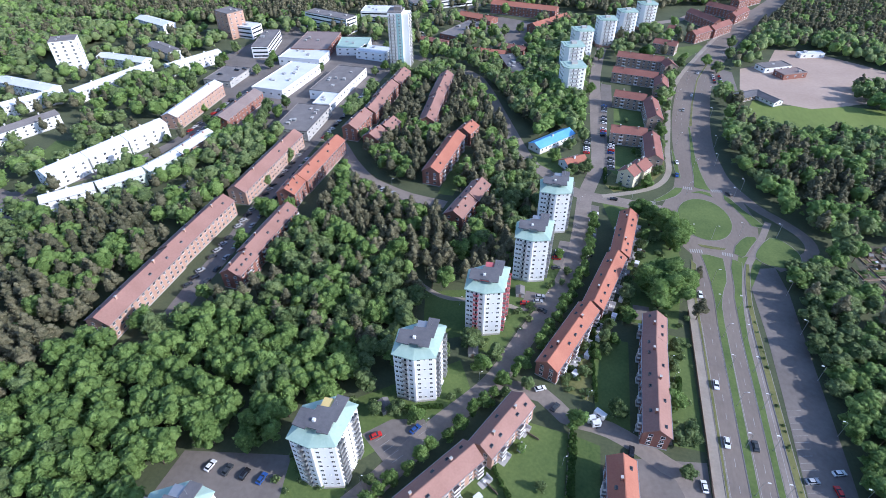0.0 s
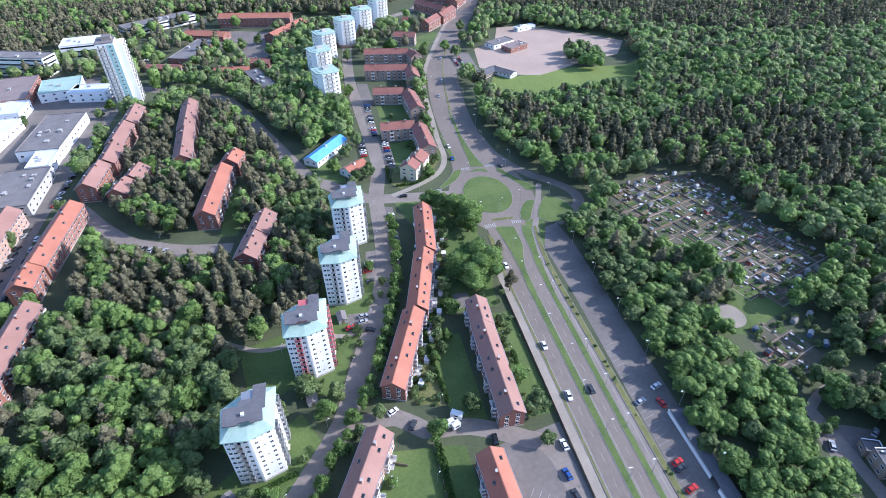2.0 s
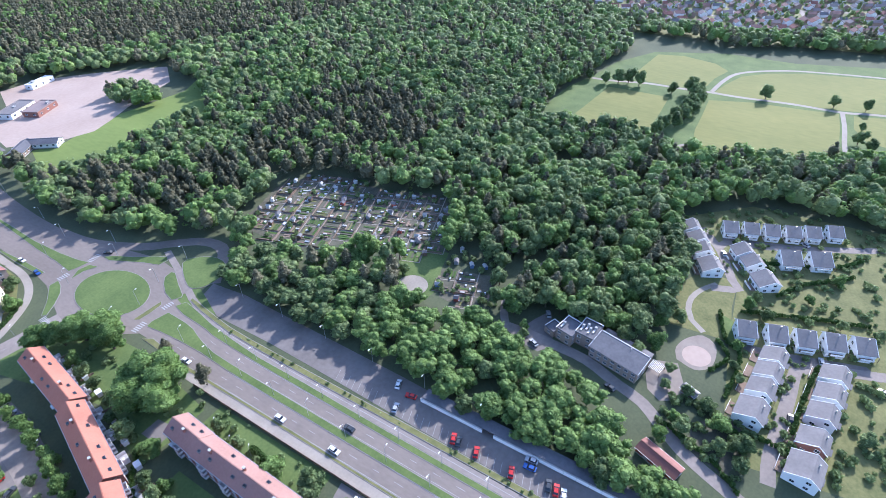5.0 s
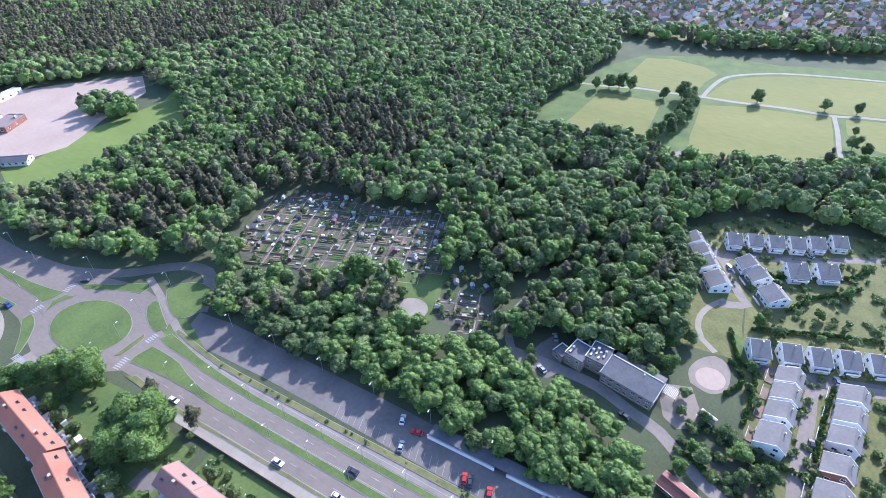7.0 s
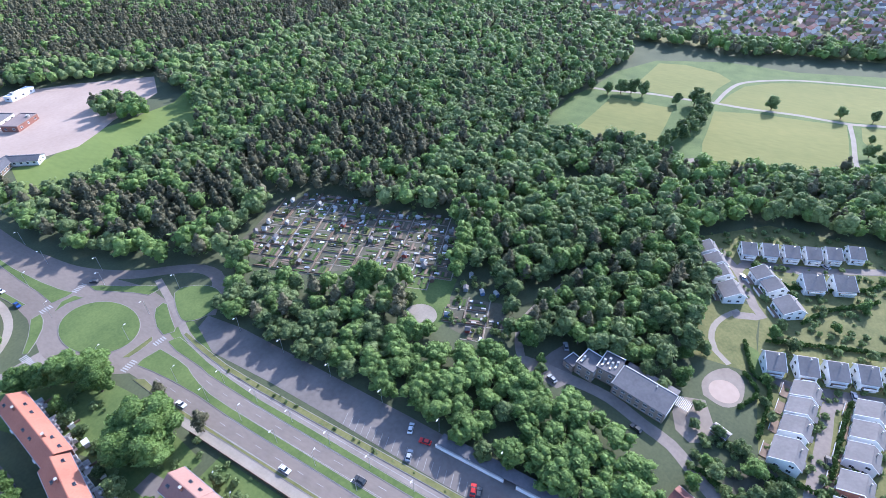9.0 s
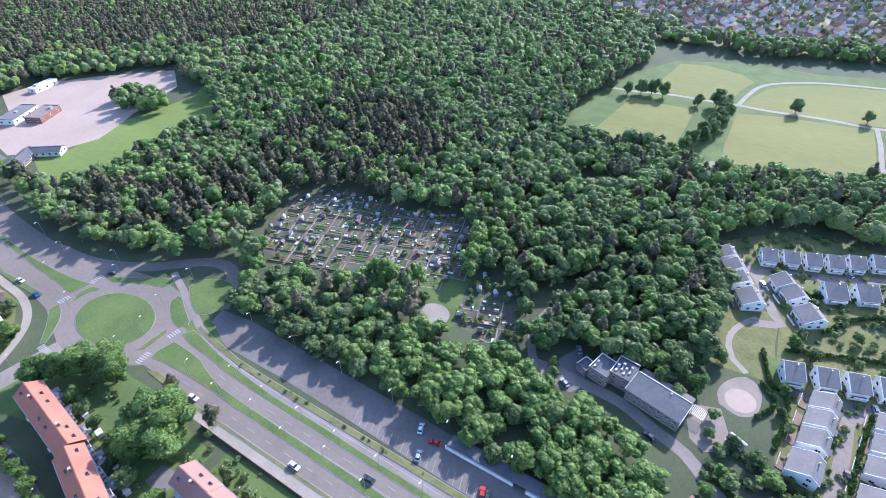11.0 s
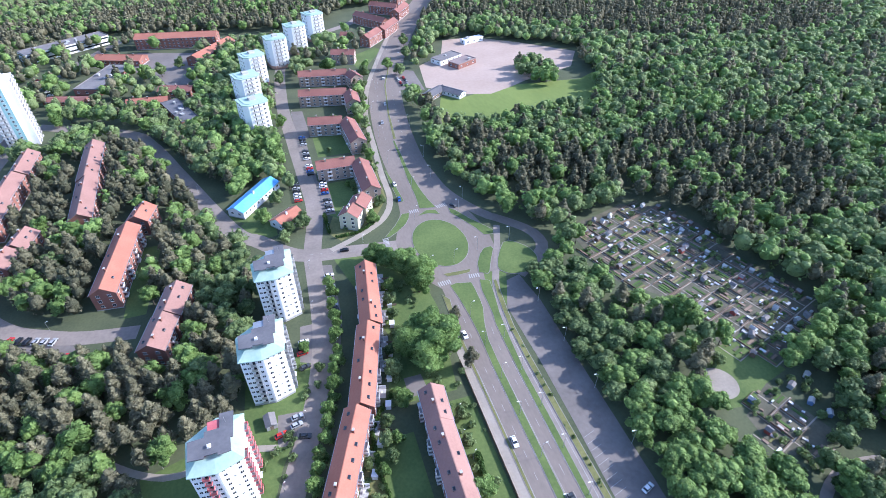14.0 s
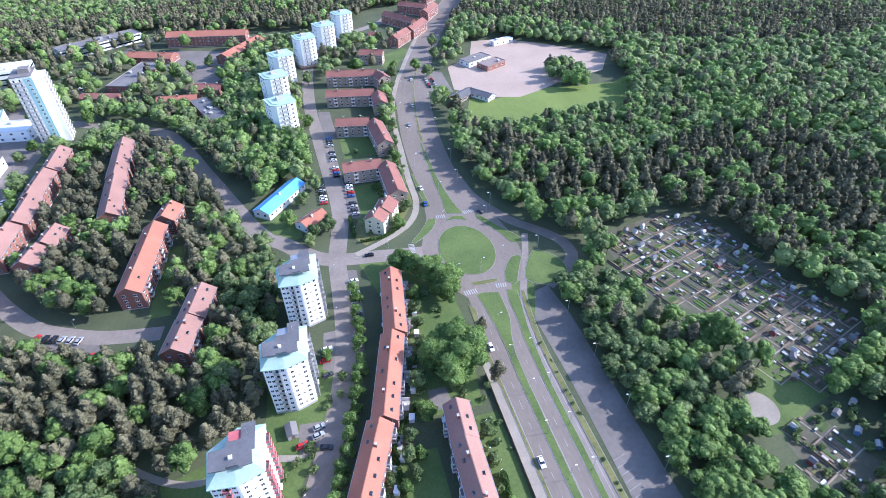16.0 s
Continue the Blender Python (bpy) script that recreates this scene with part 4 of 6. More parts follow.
# ---- town centre ----
for spec in (
    ("shop_hall", (-227, 383), 86, 60, 27, 7, RENDER_WHITE, ROOF_WHITE, 1, "white flat-roofed shopping hall", 8),
    ("shop_hall", (-183.5, 386), 89, 55, 25, 7, RENDER_WHITE, ROOF_GREY, 1, "pale flat-roofed shopping hall", 6),
    ("shop_hall", (-178, 349), 92, 22, 13, 6, RENDER_WHITE, ROOF_WHITE, 1, "low white shop building", 2),
    ("shop_hall", (-180, 313), 92, 42, 25, 7, CONCRETE, ROOF_GREY, 2, "grey flat-roofed shop building", 7),
    ("shop_hall", (-240, 469), 98, 50, 33, 8, BRICK, ROOF_BROWN, 2, "brown-roofed brick shopping building", 3),
    ("shop_hall", (-236, 433), 92, 24, 38, 7, RENDER_WHITE, ROOF_WHITE, 1, "white flat-roofed shop with canopy", 3),
    ("office_block", (-252, 530), -18, 55, 16, 15, RENDER_WHITE, ROOF_GREY, 4, "white office block with bands of windows", 3),
    ("office_block", (-215, 569), 8, 32, 24, 12, RENDER_WHITE, ROOF_WHITE, 3, "white office block with pale roof", 3),
    ("shop_hall", (-205, 473), 12, 28, 30, 7, RENDER_WHITE, COPPER, 2, "pale building with green sheet roof", 2),
    ("shop_hall", (-180, 459), -8, 28, 18, 7, RENDER_WHITE, ROOF_WHITE, 2, "low white curved-front shop", 1),
    ("office_block", (-286, 458), 105, 50, 15, 10, RENDER_WHITE, ROOF_GREY, 3, "white office block with grey roof", 3),
    ("parking_deck", (-280, 380), 90, 32, 24, 5, CONCRETE, ROOF_GREY, 1, "open concrete parking deck with ramps", 0),
    ("apartment_tower", (-425, 372), 35, 20, 16, 26, RENDER_WHITE, ROOF_GREY, 8, "white high tower block", 2),
    ("apartment_tower", (-340, 488), -25, 22, 18, 24, BRICK_PALE, ROOF_GREY, 7, "pale brick tower block", 2),
    ("office_block", (-325, 490), -8, 24, 16, 11, RENDER_WHITE, ROOF_WHITE, 3, "white office block beside a tower", 2),
    ("long_hall", (-164, 640), 34, 72, 18, 8, RENDER_WHITE, ROOF_GREY, 2, "long white hall with grey roof", 5),
    ("school_hall", (-117, 545), 70, 54, 20, 5, BRICK, ROOF_GREY, 1, "low brick school wing with grey roof", 4),
    ("school_wing", (-54, 449), 113, 42, 12, 8, BRICK, ROOF_DARK, 2, "brick school block with dark flat roof", 6),
    ("changing_room", (160, 505), 28, 26, 12, 4, RENDER_WHITE, ROOF_GREY, 1, "low grey sports hut", 1),
    ("changing_room", (170, 491), 28, 22, 12, 4, BRICK, ROOF_BROWN, 1, "low brown sports hut", 1),
    ("changing_room", (199, 546), 18, 22, 7, 3.5, RENDER_WHITE, ROOF_WHITE, 1, "low white sports hut", 1),
):
    n, mid, turn, ln, wd, ht, wall, roof, fl, text, un = spec
    flat_block(n, mid, turn, ln, wd, ht, wall, roof, fl, text, "building", ribbons=n in ("office_block", "long_hall"), units=un, step=5.5)
pitched_block("brick_hall", (-233.5, 295), (-233.5, 344), 12, 7.6, 10.4, BRICK, ROOF_BROWN, 2, "brick building with brown gabled roof", "building", step=4.2)
for a, b, w, wall, roof, text in (((-388, 314), (-448, 322), 12, RENDER_WHITE, ROOF_WHITE, "white terrace with pale roof"), ((-401, 279), (-382, 312), 12, RENDER_WHITE, ROOF_WHITE, "white terrace with pale roof"), ((-409, 389), (-360, 385), 12, RENDER_WHITE, ROOF_WHITE, "white terrace with pale roof"), ((-369, 313), (-352, 376), 12, RENDER_WHITE, ROOF_WHITE, "long white terrace with pale roof"), ((-334, 377), (-313, 420), 12, RENDER_WHITE, ROOF_WHITE, "white terrace with pale roof"), ((-455, 500), (-408, 482), 14, RENDER_WHITE, ROOF_WHITE, "white hall with bright roof"), ((-368, 240), (-352, 278), 11, RENDER_WHITE, ROOF_GREY, "white terrace with grey roof"), ((-385, 427), (-350, 410), 13, RENDER_WHITE, ROOF_GREY, "white house with grey roof"), ((-400, 215), (-372, 225), 11, BRICK_PALE, ROOF_GREY, "brick terrace with grey roof")):
    pitched_block("white_terrace", a, b, w, 8.2, 10.0, wall, roof, 3, text + " far off among trees", chimneys=2, step=4.5)
pitched_block("school_block", (-101.6, 631), (-30.3, 617), 15, 9.5, 12.5, BRICK, TILE_ORANGE, 3, "long brick school with orange tiled roof", "school", step=3.8, doors=False)
pitched_block("school_block", (-20.2, 604), (-50, 560), 13, 7, 10, BRICK, TILE_ORANGE, 2, "brick school wing with orange tiled roof", "school", step=3.8)
pitched_block("school_block", (-130.4, 598), (-92, 583), 15, 5, 7.5, BRICK, TILE_ORANGE, 1, "brick school gymnasium with orange roof", "school", step=3.8)
pitched_block("school_block", (-92, 481), (-64, 478), 14, 5.5, 8, BRICK, TILE_ORANGE, 1, "brick school house with orange hipped roof", "school", step=3.8)
pitched_block("school_block", (-72, 505), (-48, 497), 12, 4.5, 6.5, BRICK, TILE_RED, 1, "low brick school house with red roof", "school", step=3.8)
pitched_block("school_block", (-152, 512), (-123.6, 503), 10, 3.6, 4.6, BRICK, TILE_RED, 1, "low brick outbuilding with flat red roof", "school", step=3.8, chimneys=0)
pitched_block("nursery_house", (-19.5, 312.5), (0.5, 339), 10, 4.2, 6.4, RENDER_WHITE, BLUE_SHEET, 1, "white house with bright blue sheet roof", "house", chimneys=1, step=3.4)
pitched_block("villa", (0.5, 295), (11.5, 304), 11, 3.4, 6.4, RENDER_WHITE, TILE_ORANGE, 1, "low white villa with orange tiled roof", "house", chimneys=1, step=3.4)
pitched_block("villa", (82, 592), (92, 588), 10, 4.5, 7.5, RENDER_CREAM, TILE_RED, 2, "cream villa with red tiled roof", "house", chimneys=1, step=3.4)
pitched_block("club_house", (119.8, 429), (136, 441), 9, 3.2, 5.0, TIMBER, ROOF_DARK, 1, "low timber club house with dark roof", "house", chimneys=0, step=3.6)
pitched_block("club_house", (135, 440), (147, 424), 9, 3.2, 5.0, RENDER_WHITE, ROOF_DARK, 1, "low white club house with dark roof", "house", chimneys=0, step=3.6)

# ---- the high tower ----
hx, hy, hh = -150.0, 446.0, 45.0
high = thing("high_rise", pose(hx, hy, 0, 0, 0, 8), "slim pale high-rise with green glazed corner", "apartment tower")
clear_block((hx, hy), 0, 18, 18, 2)
part("wall", Shape().box(-8.5, 3.0, -8, 8, 0, hh).box(3.0, 8.5, -6, 6.5, 0, hh - 1.5), RENDER_WHITE, high)
part("glazed_bay", Shape().box(-1.5, 3.2, -8.3, -7.9, 3, hh - 1), TURQUOISE, high)
part("roof", Shape().box(-8.8, 3.3, -8.3, 8.3, hh, hh + 0.5).box(-4, 2, -3, 3, hh + 0.5, hh + 3.2), ROOF_GREY, high)
for f in range(16):
    z = 2.0 + f * 2.7
    for u in (-6.8, -3.6):
        part("balcony", balcony_mesh(2.7, 1.1, CONCRETE), None, high, at=facing("s", u, -8, z - 0.9))
    for v in (-3.5, 0, 3.5):
        part("balcony" if v else "window", balcony_mesh(2.7, 1.1, CONCRETE) if v else window_mesh(1.5, 1.3), None, high, at=facing("e", 8.5, v, z - (0.9 if v else 0)))
    part("window", window_mesh(1.5, 1.3), None, high, at=facing("s", 0.8, -8.3, z))

# ---- nursery school east of the road ----
def skew_house(name, x, y, turn, length, width, ridge_at, front, back, ridge, wall, roof, label, category, group="", step=3.2, floors=2):
    """A house whose ridge runs along its length, set off its middle; the front is its own south side."""
    root = thing(name, pose(x, y, 0, 0, 0, turn), label, category, group)
    clear_block((x, y), radians(turn), length, width, 2.5)
    x0, x1, y0, y1 = -length / 2, length / 2, -width / 2, width / 2
    s = Shape()
    for u, flip in ((x0, True), (x1, False)):
        ring = [(u, y0, 0), (u, y1, 0), (u, y1, back), (u, ridge_at, ridge), (u, y0, front)]
        s.face(ring[::-1] if flip else ring)
    s.face([(x0, y0, 0), (x1, y0, 0), (x1, y0, front), (x0, y0, front)]).face([(x1, y1, 0), (x0, y1, 0), (x0, y1, back), (x1, y1, back)])
    part("wall", s, wall, root)
    over, slabs, edges = 0.4, Shape(), []
    for side, low, sign in ((y0, front, -1), (y1, back, 1)):
        run = abs(ridge_at - side)
        if run < 0.5:
            continue
        fall = (ridge - low) / run
        out, drop = side + sign * over, low - over * fall
        a = [(x0 - over, ridge_at, ridge + 0.03), (x1 + over, ridge_at, ridge + 0.03), (x1 + over, out, drop + 0.03), (x0 - over, out, drop + 0.03)]
        if sign > 0:
            a.reverse()
        n = len(slabs.v)
        slabs.v += [(p, q, z + 0.2) for p, q, z in a] + a
        slabs.f += [(n + 3, n + 2, n + 1, n), (n + 4, n + 5, n + 6, n + 7)] + [(n + i, n + (i + 1) % 4, n + 4 + (i + 1) % 4, n + 4 + i) for i in range(4)]
        slabs.m += [0] * 6
        for u in (x0 - over, x1 + over):
            v = [(u + d, q, z + h) for q, z in ((ridge_at, ridge), (out, drop)) for d, h in ((-0.09, -0.05), (0.09, -0.05), (0.09, 0.3), (-0.09, 0.3))]
            edge = Shape()
            edge.v, edge.m = v, [0] * 6
            edge.f = [(i, (i + 1) % 4, 4 + (i + 1) % 4, 4 + i) for i in range(4)] + [(3, 2, 1, 0), (4, 5, 6, 7)]
            edges.append(edge)
    top = part("roof", slabs, roof, root)
    for edge in edges:
        part("barge_board", edge, FRAME, top, "white barge board")
    wm = window_mesh(1.5, 1.2)
    for f in range(floors):
        z = 1.45 + f * 2.6
        n = max(1, int((length - 1) / step))
        for k in range(n):
            u = (k + 0.5) * length / n - length / 2
            if z + 0.6 < front:
                part("window", wm, None, root, at=facing("s", u, y0, z))
            if z + 0.6 < back:
                part("window", wm, None, root, at=facing("n", u, y1, z))
        for v in (y0 + width * 0.3, y0 + width * 0.7):
            if z < 3 or abs(v - ridge_at) < width * 0.35:
                part("window", wm, None, root, at=facing("w", x0, v, z))
                part("window", wm, None, root, at=facing("e", x1, v, z))
    part("vent_pipe", Shape().tube(length * 0.15, ridge_at - 1.2, ridge - 1.2, ridge + 0.7, 0.22, 0.22, 8), STEEL, top)
    return root


school = skew_house("nursery_school", 152.4, 51.5, -102.8, 19.9, 9.0, 4.4, 5.4, 6.9, 7.0, BRICK_GREY, ROOF_DARK, "long grey nursery school with sloping dark roof", "school", step=2.5)
part("rear_wing", Shape().box(-9.9, 9.6, 4.5, 9.0, 0, 4.6, 0).box(-10.1, 9.8, 4.52, 9.3, 4.6, 4.85, 1), [BRICK_GREY, ROOF_GREY], school, "lower rear wing under a pale roof")
part("parapet", Shape().box(-9.9, 9.9, 4.3, 4.5, 6.9, 7.4), FRAME, school, "white parapet along the top of the roof")
for k in range(9):
    part("pergola_beam", Shape().box(10.4 + k * 0.55, 10.55 + k * 0.55, 4.0, 9.0, 2.55, 2.75), FRAME, school)
for v in (4.1, 8.7):
    part("pergola_post", Shape().box(15.0, 15.2, v, v + 0.2, 0, 2.4), TIMBER, school)
    part("pergola_rail", Shape().box(10.0, 15.2, v + 0.05, v + 0.15, 2.4, 2.55), TIMBER, school)
for w, x, y, turn, ln, wd, ht in (("middle", 158.2, 65.2, -98, 7.6, 9.4, 6.0), ("end", 156.0, 72.4, -104, 7.4, 8.8, 5.6), ("low", 155.4, 78.8, -112, 4.6, 5.6, 3.0)):
    wing = flat_block("nursery_wing", (x, y), turn, ln, wd, ht, BRICK_GREY, ROOF_DARK, 2 if ht > 4 else 1, "grey brick " + w + " wing of the nursery school with dark flat roof", "school", units=0, step=2.6, win=(1.4, 1.2))
    part("roof_edge", Shape().box(-ln / 2 - 0.1, ln / 2 + 0.1, wd / 2 - 0.2, wd / 2 + 0.12, ht + 0.5, ht + 0.62).box(-ln / 2 - 0.1, -ln / 2 + 0.2, -wd / 2, wd / 2 - 0.2, ht + 0.5, ht + 0.62), FRAME, wing, "white roof edging")
    for k in range(4 if w == "middle" else (1 if w == "end" else 0)):
        u, v = -2.4 + k * 1.5, -1.5 + (k % 2) * 1.6
        part("duct", Shape().box(u - 0.3, u + 0.3, v - 1.6, v + 0.6, ht + 0.08, ht + 0.7, 0).box(u - 0.45, u + 0.45, v + 0.6, v + 1.5, ht + 0.08, ht + 1.5, 1), [STEEL, CONCRETE], wing, "grey metal ventilation duct")
pitched_block("shed", (116, 21), (121, 34), 5.4, 2.4, 3.6, TIMBER_RED, TILE_RED, 1, "red timber shed with rusty roof", "shed", chimneys=0, step=5)
pitched_block("play_shed", (150.2, 22.2), (152.3, 27), 3, 2.2, 3.0, TIMBER, ROOF_GREY, 1, "small grey timber play shed", "shed", chimneys=0, step=4)


# ---- housing estate ----
for row, turn, size, ridge_at, front, back, ridge, text in (
    (((262.5, 27.8), (266.2, 18.8), (269.6, 9.8), (273.2, 0.8), (277.8, -7.6), (283.8, -17)), -70, (6.3, 7.6), 2.2, 3.9, 4.9, 6.6, "white two-storey estate house with sloping grey roof"),
    (((250.2, 0.2), (256, -11.8)), -66, (8.4, 8.6), 2.6, 3.6, 4.9, 6.8, "wide white estate house with sloping grey roof"),
    (((191.5, 11.8), (194.8, 1.0), (197.6, -8.8), (201.2, -18.6), (204.4, -28.4)), -72, (6.4, 8.6), 2.2, 4.3, 5.2, 7.0, "white two-storey estate house with sloping grey roof"),
    (((254.5, 45.0), (246.3, 40.2), (237.9, 36.4), (227.2, 31.0)), 27, (7.0, 8.4), -1.4, 4.2, 3.6, 6.2, "white estate house in a stepped row with grey roof"),
    (((246.5, 19.8), (239.6, 14.8), (228.6, 8.2)), 32, (7.0, 8.6), -1.4, 4.2, 3.6, 6.2, "white estate house in a stepped row with grey roof"),
    (((181.8, 0.6), (172.9, 1.7), (163.6, 3.0), (151.8, 4.8)), -8, (7.3, 8.4), -1.6, 4.4, 3.8, 6.6, "white estate house in a stepped row with grey roof"),
    (((183.2, -19.6), (172.8, -18.2), (162.4, -16.4), (149.6, -14.2), (137, -12.5)), -9, (7.6, 8.8), -1.6, 4.4, 3.8, 6.6, "white estate house in a stepped row with grey roof"),
):
    for i, (x, y) in enumerate(row):
        wide = 1.28 if turn > -60 and i == len(row) - 1 else 1.0
        home = skew_house("estate_house", x, y, turn, size[0] * wide, size[1] * (1.1 if wide > 1 else 1), ridge_at, front, back, ridge, BRICK if (turn == -9 and i == 3) else RENDER_WHITE, ROOF_GREY, text if not (turn == -9 and i == 3) else "red brick estate house with wide grey roof", "house", "estate houses", step=2.6)
        w, d = size
        if turn < -60:
            part("carport", Shape().box(w / 2 + 0.1, w / 2 + 2.3, -d / 2 + 2.4, d / 2 - 1.5, 2.3, 2.5, 0).box(w / 2 + 2.1, w / 2 + 2.25, -d / 2 + 1.1, -d / 2 + 1.25, 0, 2.3, 1), [ROOF_GREY, TIMBER], home, "flat grey carport roof")
            part("balcony", Shape().box(-w / 2 + 0.8, w / 2 - 0.8, -d / 2 - 1.5, -d / 2, 2.3, 2.45, 0).box(-w / 2 + 0.8, w / 2 - 0.8, -d / 2 - 1.5, -d / 2 - 1.42, 2.45, 3.3, 1), [TIMBER, FRAME], home)
        else:
            part("terrace", Shape().box(-w / 2 + 0.6, w / 2 - 0.6, d / 2, d / 2 + 2.8, 0, 0.3, 0).box(-w / 2 + 0.6, w / 2 - 0.6, d / 2 + 2.7, d / 2 + 2.8, 0.3, 1.3, 1), [TIMBER, FRAME], home)
            part("porch", Shape().box(-1.6, 1.4, -d / 2 - 1.6, -d / 2, 2.3, 2.45, 0).box(-1.5, -1.38, -d / 2 - 1.5, -d / 2 - 1.38, 0, 2.3, 1), [ROOF_DARK, TIMBER], home)

# ---- noise wall beside the car park ----
fence = thing("long_wall", pose(0, 0, 0), "low white wall with dark panels along the car park", "wall")
for k in range(24):
    y = 107 - k * 4.2
    if k != 6:
        part("panel", Shape().box(98.6, 98.85, y - 4.1, y, 0, 1.9, 0).box(98.5, 98.95, y - 4.1, y, 1.9, 2.05, 1), [RENDER_WHITE, CONCRETE], fence)
part("carport_roof", Shape().box(98.95, 103.5, 8, 106.5, 2.2, 2.4), ROOF_DARK, fence, "dark flat carport roof")
for k in range(12):
    part("post", Shape().box(103.1, 103.3, 10 + k * 8.6, 10.2 + k * 8.6, 0, 2.2), TIMBER, fence)
rail = thing("retaining_wall", pose(0, 0, 0), "brown timber fence beside the service lane", "fence")
for k in range(36):
    y = 184 - k * 5
    x = 61.2 - (184 - y) * 0.009
    part("panel", Shape().box(x - 0.1, x, y - 4.95, y, 0, 1.3, 0), [TIMBER], rail)
    part("post", Shape().box(x - 0.2, x + 0.05, y - 0.12, y + 0.02, 0, 1.45), TIMBER, rail)


# ---- bicycle sheds by the towers ----
for x, y, turn in ((-49.5, 107, 40), (-10.5, 178.5, 8), (-3.5, 216, 6), (-24, 140, 10)):
    shed = thing("bicycle_shed", pose(x, y, 0, 0, 0, turn), "small grey bicycle shed beside a tower", "shed", "bicycle sheds")
    part("wall", Shape().box(-1.8, 1.8, -2.6, 2.6, 0, 2.1), CONCRETE, shed)
    part("roof", Shape().gable(-2.6, 2.6, -1.8, 1.8, 2.1, 2.8, 0.25, 0.12), ROOF_GREY, shed, at=pose(0, 0, 0, 0, 0, 90))
    part("door", Shape().box(-0.6, 0.6, -2.66, -2.58, 0, 1.9), TIMBER, shed)


# ---- trees ----
def leaf_cloud(rng, lobes, count, size, tilt=1.3):
    """Small tilted leaf sprays just outside the shells of some lobes (x, y, z, rx, ry, rz): corners and triangles."""
    weight = np.array([l[3] * l[4] for l in lobes])
    pick = rng.choice(len(lobes), count, p=weight / weight.sum())
    lob = np.array(lobes)[pick]
    d = rng.normal(size=(count, 3))
    d[:, 2] = np.where(rng.random(count) < 0.8, np.abs(d[:, 2]), d[:, 2])
    d /= np.linalg.norm(d, axis=1)[:, None]
    c = lob[:, :3] + d * lob[:, 3:6] * rng.uniform(0.92, 1.16, count)[:, None]
    n = d + rng.normal(size=(count, 3)) * tilt * 0.5
    n /= np.linalg.norm(n, axis=1)[:, None]
    u = np.cross(n, rng.normal(size=(count, 3)))
    u /= np.linalg.norm(u, axis=1)[:, None]
    w = np.cross(n, u)
    s = size * rng.uniform(0.55, 1.4, count)[:, None]
    corners = np.stack([c - u * s - w * s * 0.5, c + u * s - w * s * 0.5, c + w * s * rng.uniform(0.7, 1.2, (count, 1))], 1)
    return corners.reshape(-1, 3), np.arange(count * 3).reshape(-1, 3)


def lump(rng, x, y, z, rx, ry, rz, sides=7, rings=4):
    """A rough closed lump of foliage, as triangles."""
    v, f = [], []
    for j in range(rings + 1):
        b = math.pi * j / rings
        for i in range(sides):
            a = 2 * math.pi * (i + 0.5 * (j % 2)) / sides
            k = rng.uniform(0.8, 1.14) if 0 < j < rings else 1.0
            v.append((x + rx * k * math.sin(b) * math.cos(a), y + ry * k * math.sin(b) * math.sin(a), z - rz * k * math.cos(b)))
    for j in range(rings):
        for i in range(sides):
            p, q, r, t = j * sides + i, j * sides + (i + 1) % sides, (j + 1) * sides + (i + 1) % sides, (j + 1) * sides + i
            if j > 0:
                f.append((p, q, r))
            if j < rings - 1:
                f.append((p, r, t))
    return np.array(v), np.array(f)


def joined(pieces):
    vs, fs, n = [], [], 0
    for v, f in pieces:
        vs.append(v), fs.append(f + n)
        n += len(v)
    return np.concatenate(vs), np.concatenate(fs)


def crown(rng, kind, count, size, detail=2):
    """A crown about 4 m in radius for a tree about 13 m high; detail 0 to 3 sets how many boughs have a body of their own."""
    if kind == "broad":
        lobes = [(rng.uniform(-0.4, 0.4), rng.uniform(-0.4, 0.4), 7.4, 2.7, 2.7, 4.0)]
        for i in range(9):
            a, r = 2 * math.pi * i / 9 * 2 + rng.uniform(-0.5, 0.5), rng.uniform(1.5, 2.9)
            q = rng.uniform(1.0, 1.9)
            lobes.append((r * math.cos(a), r * math.sin(a), rng.uniform(5.0, 9.8), q, q, q * rng.uniform(0.8, 1.2)))
        for i in range(4):
            q = rng.uniform(1.1, 1.7)
            lobes.append((rng.uniform(-1.6, 1.6), rng.uniform(-1.6, 1.6), rng.uniform(9.6, 11.6), q, q, q))
        order = (0, 10, 2, 5, 8, 11, 3, 6, 1, 4, 7, 9, 12, 13)
    else:
        lobes = [(0, 0, 8.6, 2.1, 2.1, 3.9)]
        for i in range(10):
            a, z = 2.4 * i + rng.uniform(-0.5, 0.5), 5.6 + i * 0.82
            r, q = (2.3 - 0.19 * i) * rng.uniform(0.7, 1.1), rng.uniform(1.0, 1.7) * (1.12 - i * 0.045)
            lobes.append((r * math.cos(a), r * math.sin(a), z, q, q, q * 0.75))
        lobes.append((0, 0, 13.8, 0.9, 0.9, 1.5))
        order = (0, 11, 8, 6, 9, 4, 7, 2, 5, 10, 3, 1)
    solid = [lobes[i] for i in order[:(3, 6, 14, 14)[detail]]]
    cut = ((6, 4), (4, 3), (5, 4), (8, 6))[detail]
    pieces = [leaf_cloud(rng, lobes if detail > 0 else solid, count, size)]
    for i, l in enumerate(solid):
        pieces.append(lump(rng, *l[:3], *(q * (1.0 if i or detail < 2 else 0.92) for q in l[3:]), *((7, 5) if i == 0 and detail else cut if i == 0 or detail else (4, 3))))
    return joined(pieces)


